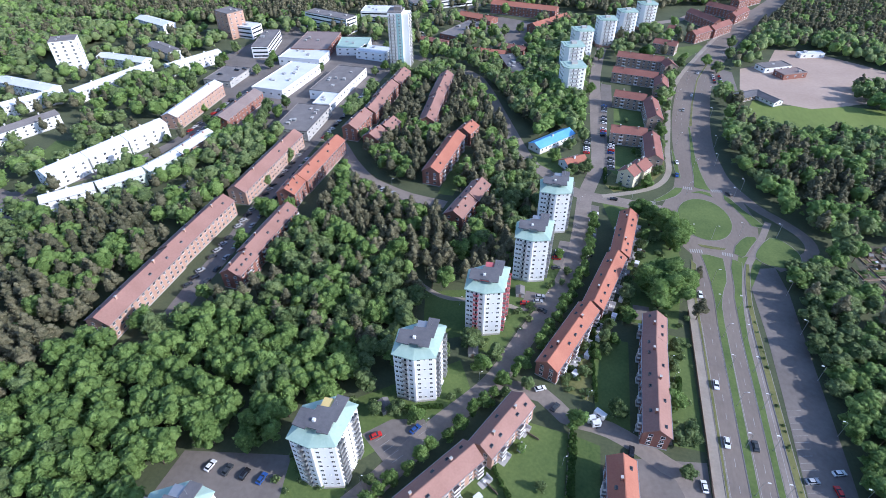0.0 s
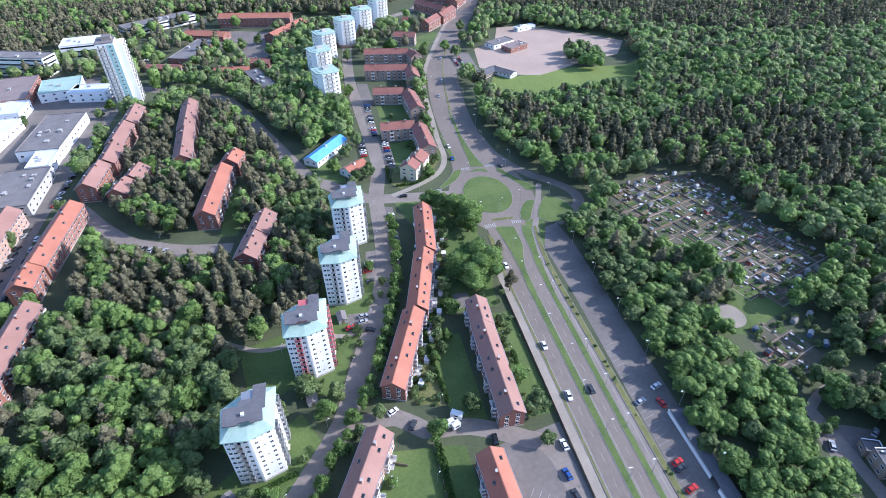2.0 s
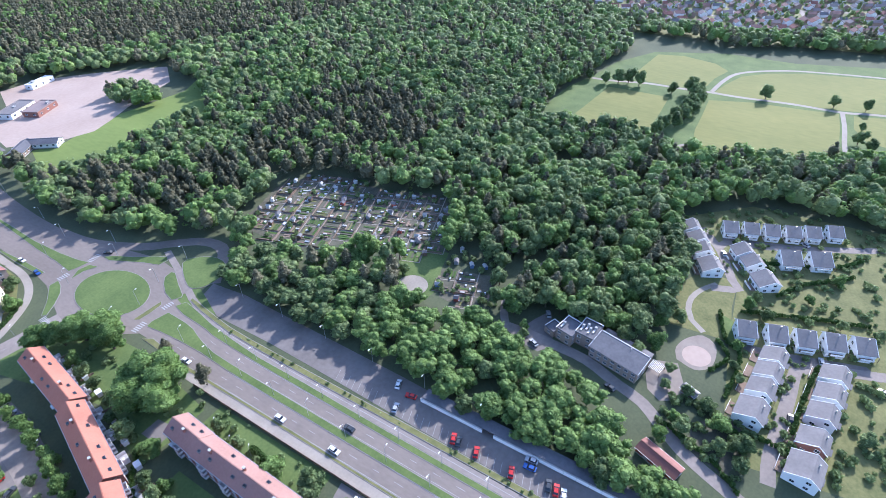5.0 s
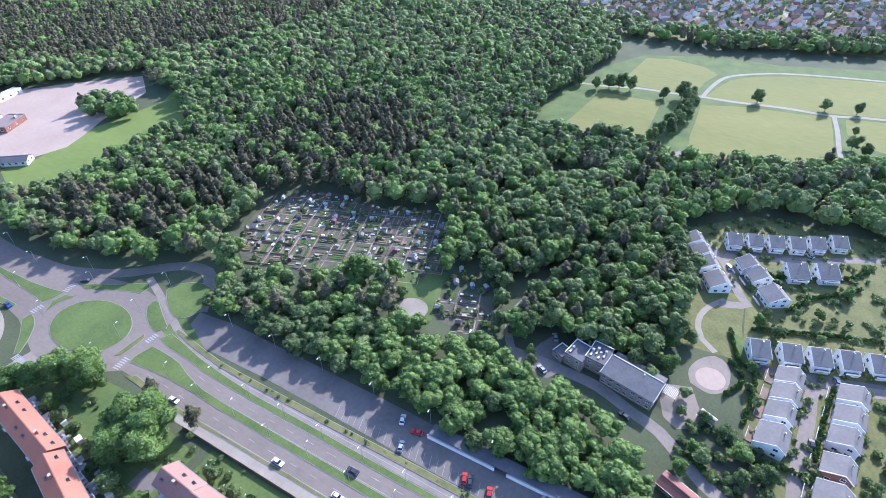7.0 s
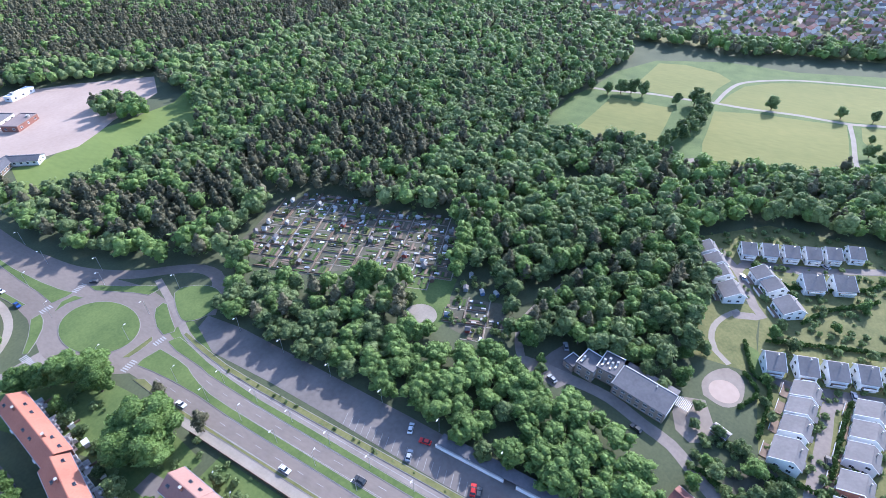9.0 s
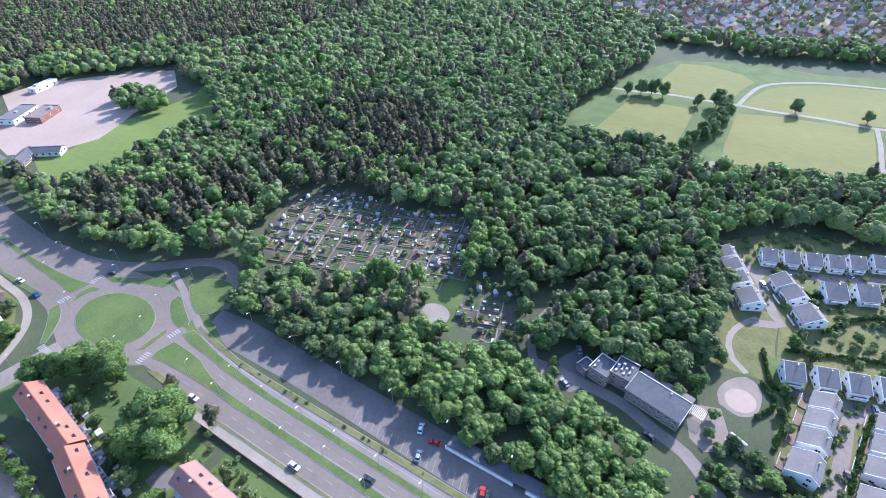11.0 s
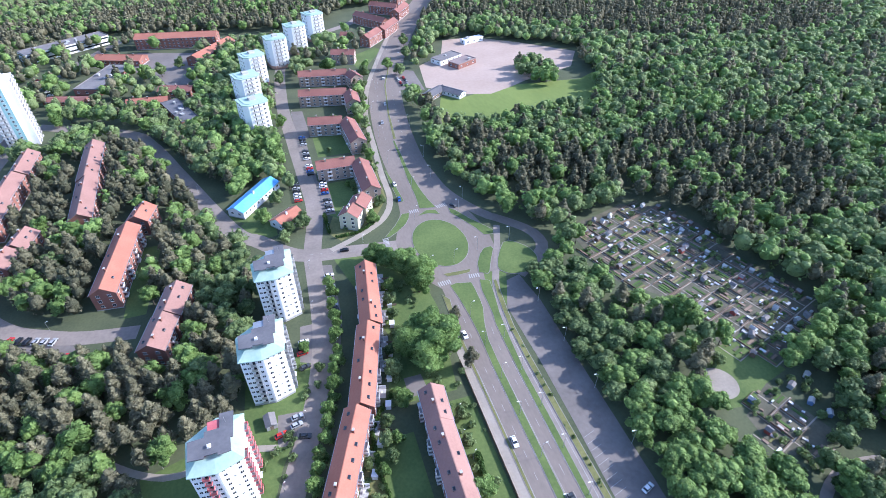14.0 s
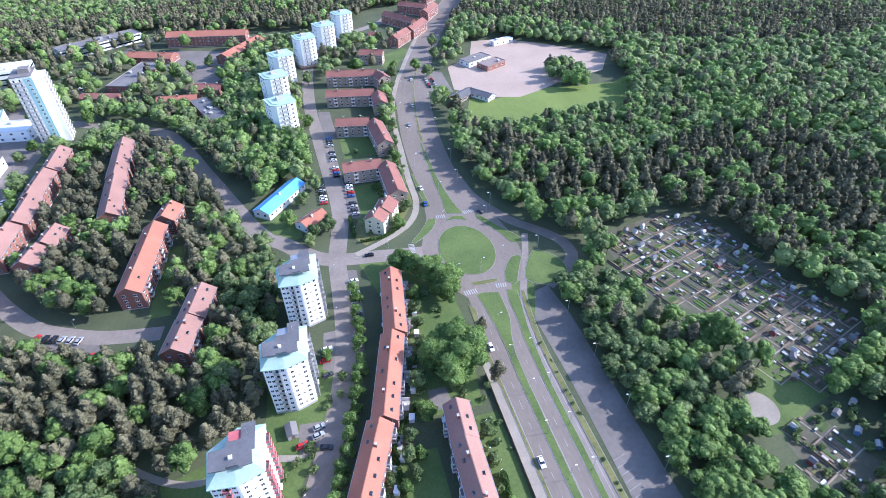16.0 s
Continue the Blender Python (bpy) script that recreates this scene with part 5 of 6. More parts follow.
def leaf_mesh(name, v, f, mat):
    me = bpy.data.meshes.new(name)
    me.vertices.add(len(v))
    me.vertices.foreach_set("co", np.asarray(v, np.float32).ravel())
    me.loops.add(f.size)
    me.loops.foreach_set("vertex_index", np.asarray(f, np.int32).ravel())
    me.polygons.add(len(f))
    me.polygons.foreach_set("loop_start", np.arange(0, f.size, 3, dtype=np.int32))
    me.polygons.foreach_set("use_smooth", np.ones(len(f), bool))
    me.materials.append(mat)
    me.update(calc_edges=True)
    me.validate()
    return me


def trunk_shape(rnd, height, radius, bend=0.3):
    s = Shape().tube(0, 0, -0.1, height * 0.45, radius, radius * 0.7, 7, 0, bend * 0.4, bend * 0.2)
    s.tube(bend * 0.4, bend * 0.2, height * 0.45, height * 0.85, radius * 0.7, radius * 0.25, 6, 0, bend * 0.3, 0)
    for i in range(5):
        a = i * 2.4 + rnd.uniform(-0.4, 0.4)
        s.tube(bend * 0.3, bend * 0.15, height * (0.32 + 0.07 * i), height * (0.48 + 0.08 * i), radius * 0.35, radius * 0.1, 5, 0, 2.0 * math.cos(a), 2.0 * math.sin(a))
    return s


rng = np.random.default_rng(11)
tree_sets = {}
for kind, mat, many in (("broad", LEAF, 5), ("fresh", LEAF_FRESH, 3), ("pine", NEEDLES, 3)):
    made = []
    for i in range(many):
        v, f = crown(rng, "pine" if kind == "pine" else "broad", 620, 0.42 if kind != "pine" else 0.38, 2)
        made.append((leaf_mesh("crown", v, f, mat), trunk_shape(random.Random(i), 12.5, 0.26).mesh("trunk", [BARK])))
    tree_sets[kind] = made
tree_sets["great"] = []
for i in range(3):
    v, f = crown(rng, "broad", 2300, 0.26, 3)
    tree_sets["great"].append((leaf_mesh("crown", v, f, LEAF_FRESH), trunk_shape(random.Random(40 + i), 12.5, 0.34).mesh("trunk", [BARK])))
tree_count = 0


def tree(kind, x, y, height, spread=None, label="", turn=None):
    """One tree of its own: trunk and crown."""
    global tree_count
    rnd = random.Random(tree_count * 31 + 5)
    tree_count += 1
    cm, tm = tree_sets[kind][tree_count % len(tree_sets[kind])]
    k = height / (15.0 if kind == "pine" else 13.0)
    w = spread / 4.0 if spread else k * rnd.uniform(0.9, 1.1)
    words = {"broad": "broad-leaved tree with a dense dark green crown", "great": "great old tree with a wide dense green crown", "fresh": "young tree with a bright green leafy crown", "pine": "tall pine with dark needles and bare lower trunk"}[kind]
    root = thing("tree", pose(x, y, 0, 0, 0, rnd.uniform(0, 360) if turn is None else turn), label or words, "tree", {"great": "great trees by the roundabout", "broad": "garden trees", "fresh": "street trees", "pine": "pines"}[kind])
    root.scale = (w, w, k)
    part("trunk", tm, None, root)
    part("crown", cm, None, root, at=None if kind == "pine" else Matrix.Translation((0, 0, -2.4)) @ Matrix.Diagonal((1, 1, 1.19, 1)))
    return root


# street trees below the towers
line = smooth([(17, 243), (16.5, 222), (14.5, 203), (8, 176), (2.5, 160), (-4, 142), (-20, 112), (-31, 95), (-46, 72), (-54, 58)], 5.4)
for i, (x, y) in enumerate(line):
    tree("fresh", x + math.sin(i * 2.1) * 0.6 + 2.2, y, 6.6 + 1.6 * math.sin(i * 1.7), 2.9 + 0.6 * math.sin(i * 2.9), "young street tree with a light green crown")
# the great trees by the roundabout
for x, y, h, s in ((43, 253, 11, 6.5), (48, 246, 12, 6), (54, 241, 14, 8), (60, 234, 14, 7.5), (57, 227, 13, 6.5), (52, 199, 16, 9), (45, 192, 15, 8), (56, 190, 17, 9), (49, 184, 15, 7.5), (60, 197, 13, 6.5)):
    tree("great", x, y, h, s)
tree("pine", 64, 180, 12, 4.2), tree("pine", 66, 204, 10, 3.6)
# garden and courtyard trees
for k, (x, y, h, s) in enumerate(((51, 132, 8, 4.6), (53, 118, 8.5, 5), (31, 123, 8, 3.8), (17.5, 116, 8.5, 4.2), (26, 158, 7, 3), (28, 165, 6.5, 2.8), (23, 148, 6, 2.6), (19, 139, 5, 2.3), (-25, 143, 10, 5.2), (-19, 132, 9, 4.2), (-15, 139, 8, 3.5), (-35, 134, 8, 3.5), (-37, 105, 6.5, 3.2), (-45, 106, 7, 3.4), (-52, 104, 7, 3.2), (4.5, 208, 6, 2.6), (9, 196, 5, 2.2), (-18, 170, 7, 3), (36, 172, 8, 3.6), (35, 185, 9, 4), (-45, 79, 5, 2.3), (0, 102, 4, 2), (8, 90, 4, 2), (53, 105, 6, 3), (30, 158, 5, 2.6), (27, 152, 5.5, 2.8), (43, 224, 6, 3.2), (44, 232, 7, 3.4), (42, 215, 6, 3), (36, 196, 5, 2.6), (34, 176, 5, 2.4), (52, 150, 5, 2.4), (53, 160, 6, 2.6), (4, 140, 5, 2.6), (-1, 128, 6, 3), (-8, 122, 5, 2.6))):
    tree("broad" if k % 3 else "fresh", x, y, h, s)
# around the courtyard blocks and the northern road
for k, (x, y, h, s) in enumerate(((48, 285, 8, 3.8), (55, 300, 7, 3.4), (57, 315, 8, 3.4), (58, 332, 9, 3.6), (60, 350, 9, 3.6), (62, 370, 9, 3.6), (59, 360, 7, 3), (66, 395, 9, 4), (70, 420, 10, 4.5), (72, 437, 10, 4.6), (77, 462, 9, 4.6), (84, 490, 10, 5), (88, 505, 9, 4), (6, 289, 8, 4), (3, 283, 7, 3.4), (13, 292, 9, 4.6), (-6, 303, 9, 4.5), (2, 320, 9, 4.2), (10, 333, 10, 4.5), (7, 345, 9, 4), (12, 415, 10, 4), (17, 495, 11, 4.4), (38, 520, 11, 5), (48, 540, 12, 5), (56, 515, 10, 5), (72, 548, 9, 4), (90, 585, 9, 4.5), (38, 370, 4, 2), (42, 325, 4, 2), (47, 413, 6, 3), (46, 455, 6, 3), (113, 484, 10, 5), (106, 500, 11, 5), (128, 523, 11, 5), (116, 440, 8, 3.5), (134, 555, 11, 5))):
    tree("broad" if k % 4 else "fresh", x, y, h, s)
# single trees on the meadows
for x, y, h in ((457.5, 31, 11), (464, -13, 10), (468, -33, 9), (432, 159, 9), (430, 145, 10), (435, 136, 12), (439, 129, 13), (437, 120, 12), (434.5, 94, 9), (440, 82, 14), (436, 76, 12), (428, 76, 13), (420, 72, 12), (413, 76, 11), (405, 73, 12), (398, 77, 12), (390, 76, 11), (383, 81, 12), (375, 79, 11), (367, 85, 11), (358, 88, 10), (407, -28, 10), (398, -34, 9), (430, -30, 6)):
    tree("broad", x, y, h, h * 0.45, "round field tree with a dense crown")
# nursery school, estate gardens
for k, (x, y, h, s) in enumerate(((168, 41, 8, 4.4), (160, 46, 7, 3.6), (164, 52, 9, 4), (170, 55, 10, 4.6), (150, 33, 4, 2.2), (134, 24, 6, 3.4), (141, 13, 7, 4.2), (147, 18, 6, 3.4), (132, 12, 6, 3), (127, 30, 7, 3.2), (158, 33, 5, 2.4), (150, 25, 5, 2.6), (137, 27, 5, 2.4), (128, 5, 6, 3), (136, 5, 8, 4), (210, 12, 6, 3), (206, 5, 6, 3.2), (216, 10, 5, 2.4), (183, 13, 5, 2.4), (172, 13, 4, 2), (166, 10, 4, 2), (226, -10, 5, 2.4), (236, -5, 4, 2), (215, -22, 5, 2.6), (245, -20, 6, 3), (160, -30, 5, 3), (187, 36, 7, 3.4), (180, 42, 7, 3.4), (225, 42, 8, 3.6), (146, 88, 5, 2.6), (151, 90, 4, 2.2), (154, 152, 6, 3), (156, 100, 5, 2.4))):
    tree("fresh" if k % 3 == 0 else "broad", x, y, h, s)
# town centre and the streets between the brick blocks
for k, (x, y, h, s) in enumerate(((-153, 209, 11, 6), (-166, 265, 9, 3.5), (-166, 236, 7, 3), (-160, 120, 11, 6), (-150, 118, 12, 6), (-128, 195, 9, 4), (-125, 180, 8, 3.8), (-190, 285, 10, 4.6), (-262, 395, 9, 4), (-272, 352, 9, 4), (-247, 300, 8, 4), (-258, 270, 6, 3), (-262, 318, 6, 3), (-222, 290, 8, 4), (-150, 290, 9, 4), (-126, 300, 10, 4.4), (-108, 300, 11, 4.8), (-99, 292, 12, 5), (-112, 325, 12, 5), (-160, 465, 9, 4), (-175, 478, 9, 4), (-300, 470, 10, 5), (-308, 440, 11, 5), (-250, 505, 8, 4), (-135, 465, 11, 5), (-146, 520, 11, 5), (-153, 545, 10, 4.6), (-214, 300, 11, 5), (-208, 306, 12, 5), (-212, 316, 11, 4.6), (-204, 322, 10, 4.4), (-214, 326, 12, 5), (-206, 338, 10, 4), (-248, 322, 7, 3), (-247, 342, 7, 3), (-258, 410, 10, 4.6), (-262, 424, 11, 5), (-212, 414, 8, 3.6), (-300, 400, 11, 5), (-306, 415, 10, 5), (-294, 352, 12, 5), (-302, 362, 12, 5), (-240, 505, 9, 4), (-228, 512, 9, 4), (-195, 500, 10, 4.4), (-160, 430, 9, 4), (-164, 416, 8, 3.6), (-75, 545, 11, 5), (-88, 540, 11, 4.6), (-62, 560, 10, 4.6), (-128, 470, 12, 5))):
    tree("broad" if k % 3 else "fresh", x, y, h, s)


# ---- woods ----
def woods(name, kind, spots, mat, label, far, seed):
    """Many trees joined into one: spots are rows of x, y, height, spread."""
    r = np.random.default_rng(seed)
    count, size, detail = ((250, 0.44, 2), (64, 0.62, 1), (16, 0.9, 0))[far]
    if kind == "pine":
        size *= 0.85
    kinds = [crown(r, kind, count, size, detail) for _ in range(8)]
    vs, fs, n = [], [], 0
    for i, (x, y, h, s) in enumerate(spots):
        v, f = kinds[i % 8]
        a = r.uniform(0, 6.283)
        c, q = math.cos(a), math.sin(a)
        k = h / (15.3 if kind == "pine" else 13.1)
        p = np.empty_like(v)
        p[:, 0], p[:, 1], p[:, 2] = x + s / 4 * (v[:, 0] * c - v[:, 1] * q), y + s / 4 * (v[:, 0] * q + v[:, 1] * c), v[:, 2] * k
        vs.append(p), fs.append(f + n)
        n += len(v)
    if vs:
        tagged(new(name, leaf_mesh(name, np.concatenate(vs), np.concatenate(fs), mat)), label, "trees", "", "stuff")
    trunks = Shape()
    for x, y, h, s in (spots[::1] if not far else []):
        trunks.tube(x, y, 0, h * 0.6, 0.22, 0.12, 4)
    if trunks.v:
        tagged(new(name + "_trunks", trunks.mesh("trunks", [BARK])), "brown trunks under the crowns", "trees", "", "stuff")


def wave(x, y):
    return math.sin(x * 0.021 + 1.3) * math.cos(y * 0.017 - 0.4) + 0.6 * math.sin(x * 0.053 - y * 0.041) + 0.5 * math.sin(y * 0.09 + x * 0.03)


DENSE = [
    [(-420, -40), (-66, 20), (-74, 60), (-68, 96), (-49, 128), (-49, 140), (-50, 172), (-30, 178), (-17, 188), (-17, 206), (-11, 224), (-9, 262), (-16, 284), (-70, 405), (-108, 420), (-130, 285), (-125, 230), (-126, 140), (-150, 105), (-180, 105), (-184, 292), (-205, 290), (-222, 280), (-236, 215), (-262, 186), (-300, 160), (-420, 180)],
    [(103, -60), (103, 94), (104, 150), (105, 200), (108, 222), (125, 234), (119, 262), (104, 300), (101, 350), (108, 400), (118, 386), (157, 391), (221, 386), (244, 396), (270, 442), (262, 458), (285, 492), (205, 562), (172, 560), (150, 590), (210, 700), (320, 960), (900, 700), (720, 260), (640, 225), (575, 165), (514, 150), (447, 161), (345, 164), (350, 80), (356, 66), (380, -25), (400, -80), (300, -60), (300, 18), (266, 54), (236, 46), (226, 36), (184, 42), (172, 46), (162, 66), (160, 86), (140, 86), (136, 60), (118, 40), (108, 10)],
    [(-760, 480), (-470, 500), (-330, 520), (-290, 570), (-180, 690), (-30, 650), (60, 630), (95, 690), (170, 720), (230, 960), (-760, 960)],
    [(-760, 150), (-460, 200), (-440, 300), (-470, 330), (-450, 480), (-760, 480)],
    [(-120, 430), (-72, 432), (-48, 380), (-20, 330), (8, 345), (8, 470), (-20, 600), (-38, 480), (-60, 420), (-70, 480), (-100, 470)],
    [(-56, 520), (-14, 500), (8, 560), (30, 600), (-8, 610)],
    [(575, 165), (570, 60), (616, -60), (600, -150), (630, -150), (640, -40), (600, 60), (610, 170)],
]
SPARSE = [
    [(-330, 500), (-300, 560), (-190, 680), (-20, 640), (0, 500), (-60, 420), (-110, 430), (-140, 480), (-180, 500)],
    [(-120, 440), (-70, 440), (-60, 470), (-90, 530), (-140, 560), (-160, 520)],
    [(-460, 200), (-300, 160), (-236, 215), (-222, 290), (-250, 300), (-330, 420), (-330, 500), (-460, 480)],
    [(-130, 285), (-108, 420), (-130, 470), (-160, 470), (-158, 330)],
    [(-150, 105), (-126, 140), (-126, 215), (-146, 215), (-160, 150)],
    [(66, 500), (95, 540), (120, 560), (90, 620), (60, 600), (30, 560), (25, 480)],
    [(64, 300), (66, 400), (78, 450), (60, 450), (56, 360)],
]
groups = {}
placer = random.Random(4)
step = 6.3
for i in range(int(1660 / step)):
    for j in range(int(1100 / step)):
        x, y = -760 + (i + placer.uniform(-0.42, 0.42)) * step, -140 + (j + placer.uniform(-0.42, 0.42)) * step
        chance, size, pick = placer.random(), placer.random(), placer.random()
        groups.setdefault("all", []).append((x, y, chance, size, pick))
spots = np.array(groups.pop("all"))
free = np.array([not is_taken(x, y) for x, y in spots[:, :2]])
for belt in ([(575, 165), (566, 120), (590, 20), (624, -62), (620, -160), (645, -160), (650, -50), (612, 40), (600, 130), (640, 225)], oval(220, 448, 15, 27, -8, 24), [(340, 166), (344, 120), (342, 90), (330, 90), (322, 160)], [(101.5, 362), (112, 372), (113, 392), (121, 416), (112, 424), (109, 440), (105, 432), (103.5, 411), (102, 385)], [(127, 492), (136, 503), (150, 520), (168, 560), (176, 590), (168, 596), (150, 560), (136, 524), (126, 502)]):
    free |= inside(belt, spots[:, 0], spots[:, 1])
    DENSE.append(belt)
for belt in ([(54.5, 300), (61, 305), (61.5, 335), (64, 368), (68.5, 420), (80, 470), (74, 474), (62, 425), (59, 368), (57.5, 335)],):
    DENSE.append(belt)
dense, sparse = np.zeros(len(spots), bool), np.zeros(len(spots), bool)
for poly in DENSE:
    dense |= inside(poly, spots[:, 0], spots[:, 1])
for poly in SPARSE:
    sparse |= inside(poly, spots[:, 0], spots[:, 1])
PINES = [oval(250, 265, 75, 62, 20, 24), oval(150, 300, 34, 30, 0, 24), oval(130, 330, 20, 30, 0, 24), oval(420, 560, 180, 90, -20, 24), oval(-90, 300, 55, 120, 0, 24), oval(-42, 198, 26, 42, 0, 24), oval(-215, 130, 40, 70, 0, 24), oval(-350, 620, 330, 90, 10, 24), oval(-10, 700, 200, 60, 0, 24), oval(250, 720, 150, 120, 0, 24)]
piny = np.zeros(len(spots), bool)
for poly in PINES:
    piny |= inside(poly, spots[:, 0], spots[:, 1])
for (x, y, chance, size, pick), ok, d, sp, pn in zip(spots, free, dense, sparse, piny):
    if not ok or not (d or (sp and chance < 0.36)):
        continue
    reach, bearing = math.hypot(x - 10, y - 30), math.degrees(math.atan2(x - 10, y - 30))
    if reach > 900 or not (-62 if reach > 420 else -100) < bearing < 112:
        continue
    far = 0 if reach < 245 else (1 if reach < 470 else 2)
    if d and chance < (0.07, 0.08, 0.12)[far]:
        continue
    w = wave(x, y)
    if (x + 115) ** 2 / 4200 + (y - 88) ** 2 / 1800 < 1 or (104 < x < 150 and y < 150):
        w, pn, pick = 1.6, False, pick * 0.5 + 0.5
    pine = pick < (0.72 if pn else 0.16 + 0.06 * w)
    if pine:
        groups.setdefault(("pine", far), []).append((x, y, 11.8 + 4.2 * size, (4.1 + 1.4 * size) * (1 + 0.13 * far)))
    else:
        h = (9.6 + 5.0 * size) * (1.0 + 0.1 * w)
        if 100 < x < 150 and y < 235:
            h *= 0.66
        groups.setdefault(("fresh" if pick > 0.68 - 0.10 * w else "broad", far), []).append((x, y, h, (3.9 + 2.3 * size) * (1 + 0.10 * far)))
LEAVES = {"pine": NEEDLES, "fresh": LEAF_FRESH, "broad": LEAF}
for n, ((kind, far), rows) in enumerate(sorted(groups.items())):
    woods({"pine": "pine_wood", "fresh": "light_green_wood", "broad": "leafy_wood"}[kind], "pine" if kind == "pine" else "broad", rows, LEAVES[kind], {"pine": "dark pine wood on rough ground", "fresh": "bright fresh green young wood", "broad": "dense green broad-leaved wood"}[kind], far, 20 + n)


# ---- bushes and hedges ----
def bushes(name, spots, mat, label, seed, size=0.4):
    r = np.random.default_rng(seed)
    kinds = []
    for _ in range(5):
        kinds.append(joined([leaf_cloud(r, [(0, 0, 0.75, 1, 1, 0.8), (0.4, 0.3, 0.9, 0.6, 0.6, 0.6)], 46, size), lump(r, 0, 0, 0.6, 0.85, 0.85, 0.7, 5, 3)]))
    vs, fs, n = [], [], 0
    for i, (x, y, s, h) in enumerate(spots):
        v, f = kinds[i % 5]
        vs.append(v * (s, s, h) + (x, y, 0)), fs.append(f + n)
        n += len(v)
    tagged(new(name, leaf_mesh(name, np.concatenate(vs), np.concatenate(fs), mat)), label, "bushes", "", "stuff")


placer = random.Random(9)
low = []
for pts, half in (([(24, 128), (22, 150), (23, 165), (33, 178)], 0.5), ([(16, 112), (16.5, 80)], 0.5), ([(17.2, 112), (18, 70)], 0.4), ([(-8, 94), (0, 78), (-14, 60)], 0.6), ([(28, 278), (40, 279), (50, 286)], 0.6), ([(25, 283), (25, 300)], 0.6), ([(53, 138), (54, 145)], 1.0), ([(166, 20), (176, 15), (184, 20)], 0.8), ([(134, 30), (128, 14), (120, 4)], 0.8), ([(-60, 66), (-48, 68)], 0.5), ([(206, 14), (212, -2), (218, -18), (222, -32)], 0.7), ([(224, 2), (236, -6), (247, -18), (254, -26)], 0.7), ([(186, 13), (178, 11), (168, 11.5), (156, 13)], 0.6), ([(143, -9), (144, 0), (142, 9)], 0.6), ([(201, 22), (186, 17.5), (183, 13)], 0.4), ([(255, 24), (246, 10), (258, -18), (270, -30)], 0.5), ([(188, -15), (176, -12.5), (164, -10.5), (152, -9)], 0.4), ([(236, 4), (244, 8), (250, 14)], 0.5), ([(-44, 108), (-30, 112)], 0.5)):
    for x, y in smooth(pts, 1.1) if len(pts) > 2 else [(pts[0][0] + (pts[1][0] - pts[0][0]) * k / 30, pts[0][1] + (pts[1][1] - pts[0][1]) * k / 30) for k in range(31)]:
        low.append((x + placer.uniform(-half, half) * 0.5, y, placer.uniform(0.55, 0.95), placer.uniform(0.8, 1.3)))
bushes("hedge", low, HEDGE, "clipped green garden hedges", 3)
scrub = []
for poly, n in (([(86.4, 200), (88.2, 200), (87.9, 40), (86.2, 40)], 45), ([(130, 10), (186, 16), (226, 18), (236, 44), (266, 52), (296, 20), (302, -50), (140, -50)], 620), ([(5, 160), (21, 160), (23, 127), (12, 130)], 60), ([(30, 172), (40, 206), (46, 240), (62, 240), (60, 172)], 70), ([(24, 284), (40, 281), (60, 306), (64, 350), (50, 350), (40, 300)], 60), ([(120, 2), (134, 34), (150, 30), (150, 4)], 90), ([(48, 168), (60, 168), (60, 116), (50, 116)], 24), ([(-16, 206), (4, 206), (0, 184), (-30, 150), (-28, 142), (-14, 140), (8, 190)], 50), ([(-72, 100), (-28, 135), (-20, 120), (-52, 85), (-52, 66), (-78, 66)], 50), ([(134, 232), (172, 262), (231, 186), (207, 150), (180, 148)], 170), ([(151, 133), (180, 141), (186, 118), (164, 105), (150, 105)], 50), ([(356, 66), (382, -22), (366, -30), (345, 60)], 60)):
    xs, ys = [p[0] for p in poly], [p[1] for p in poly]
    for _ in range(n):
        x, y = placer.uniform(min(xs), max(xs)), placer.uniform(min(ys), max(ys))
        if inside(poly, np.array(x), np.array(y)):
            s = placer.uniform(0.5, 1.5) if x > 100 or x < 80 else placer.uniform(0.25, 0.6)
            scrub.append((x, y, s, s * placer.uniform(0.7, 1.2)))
bushes("shrubs", scrub, LEAF, "loose green shrubs in gardens and on slopes", 5, 0.45)


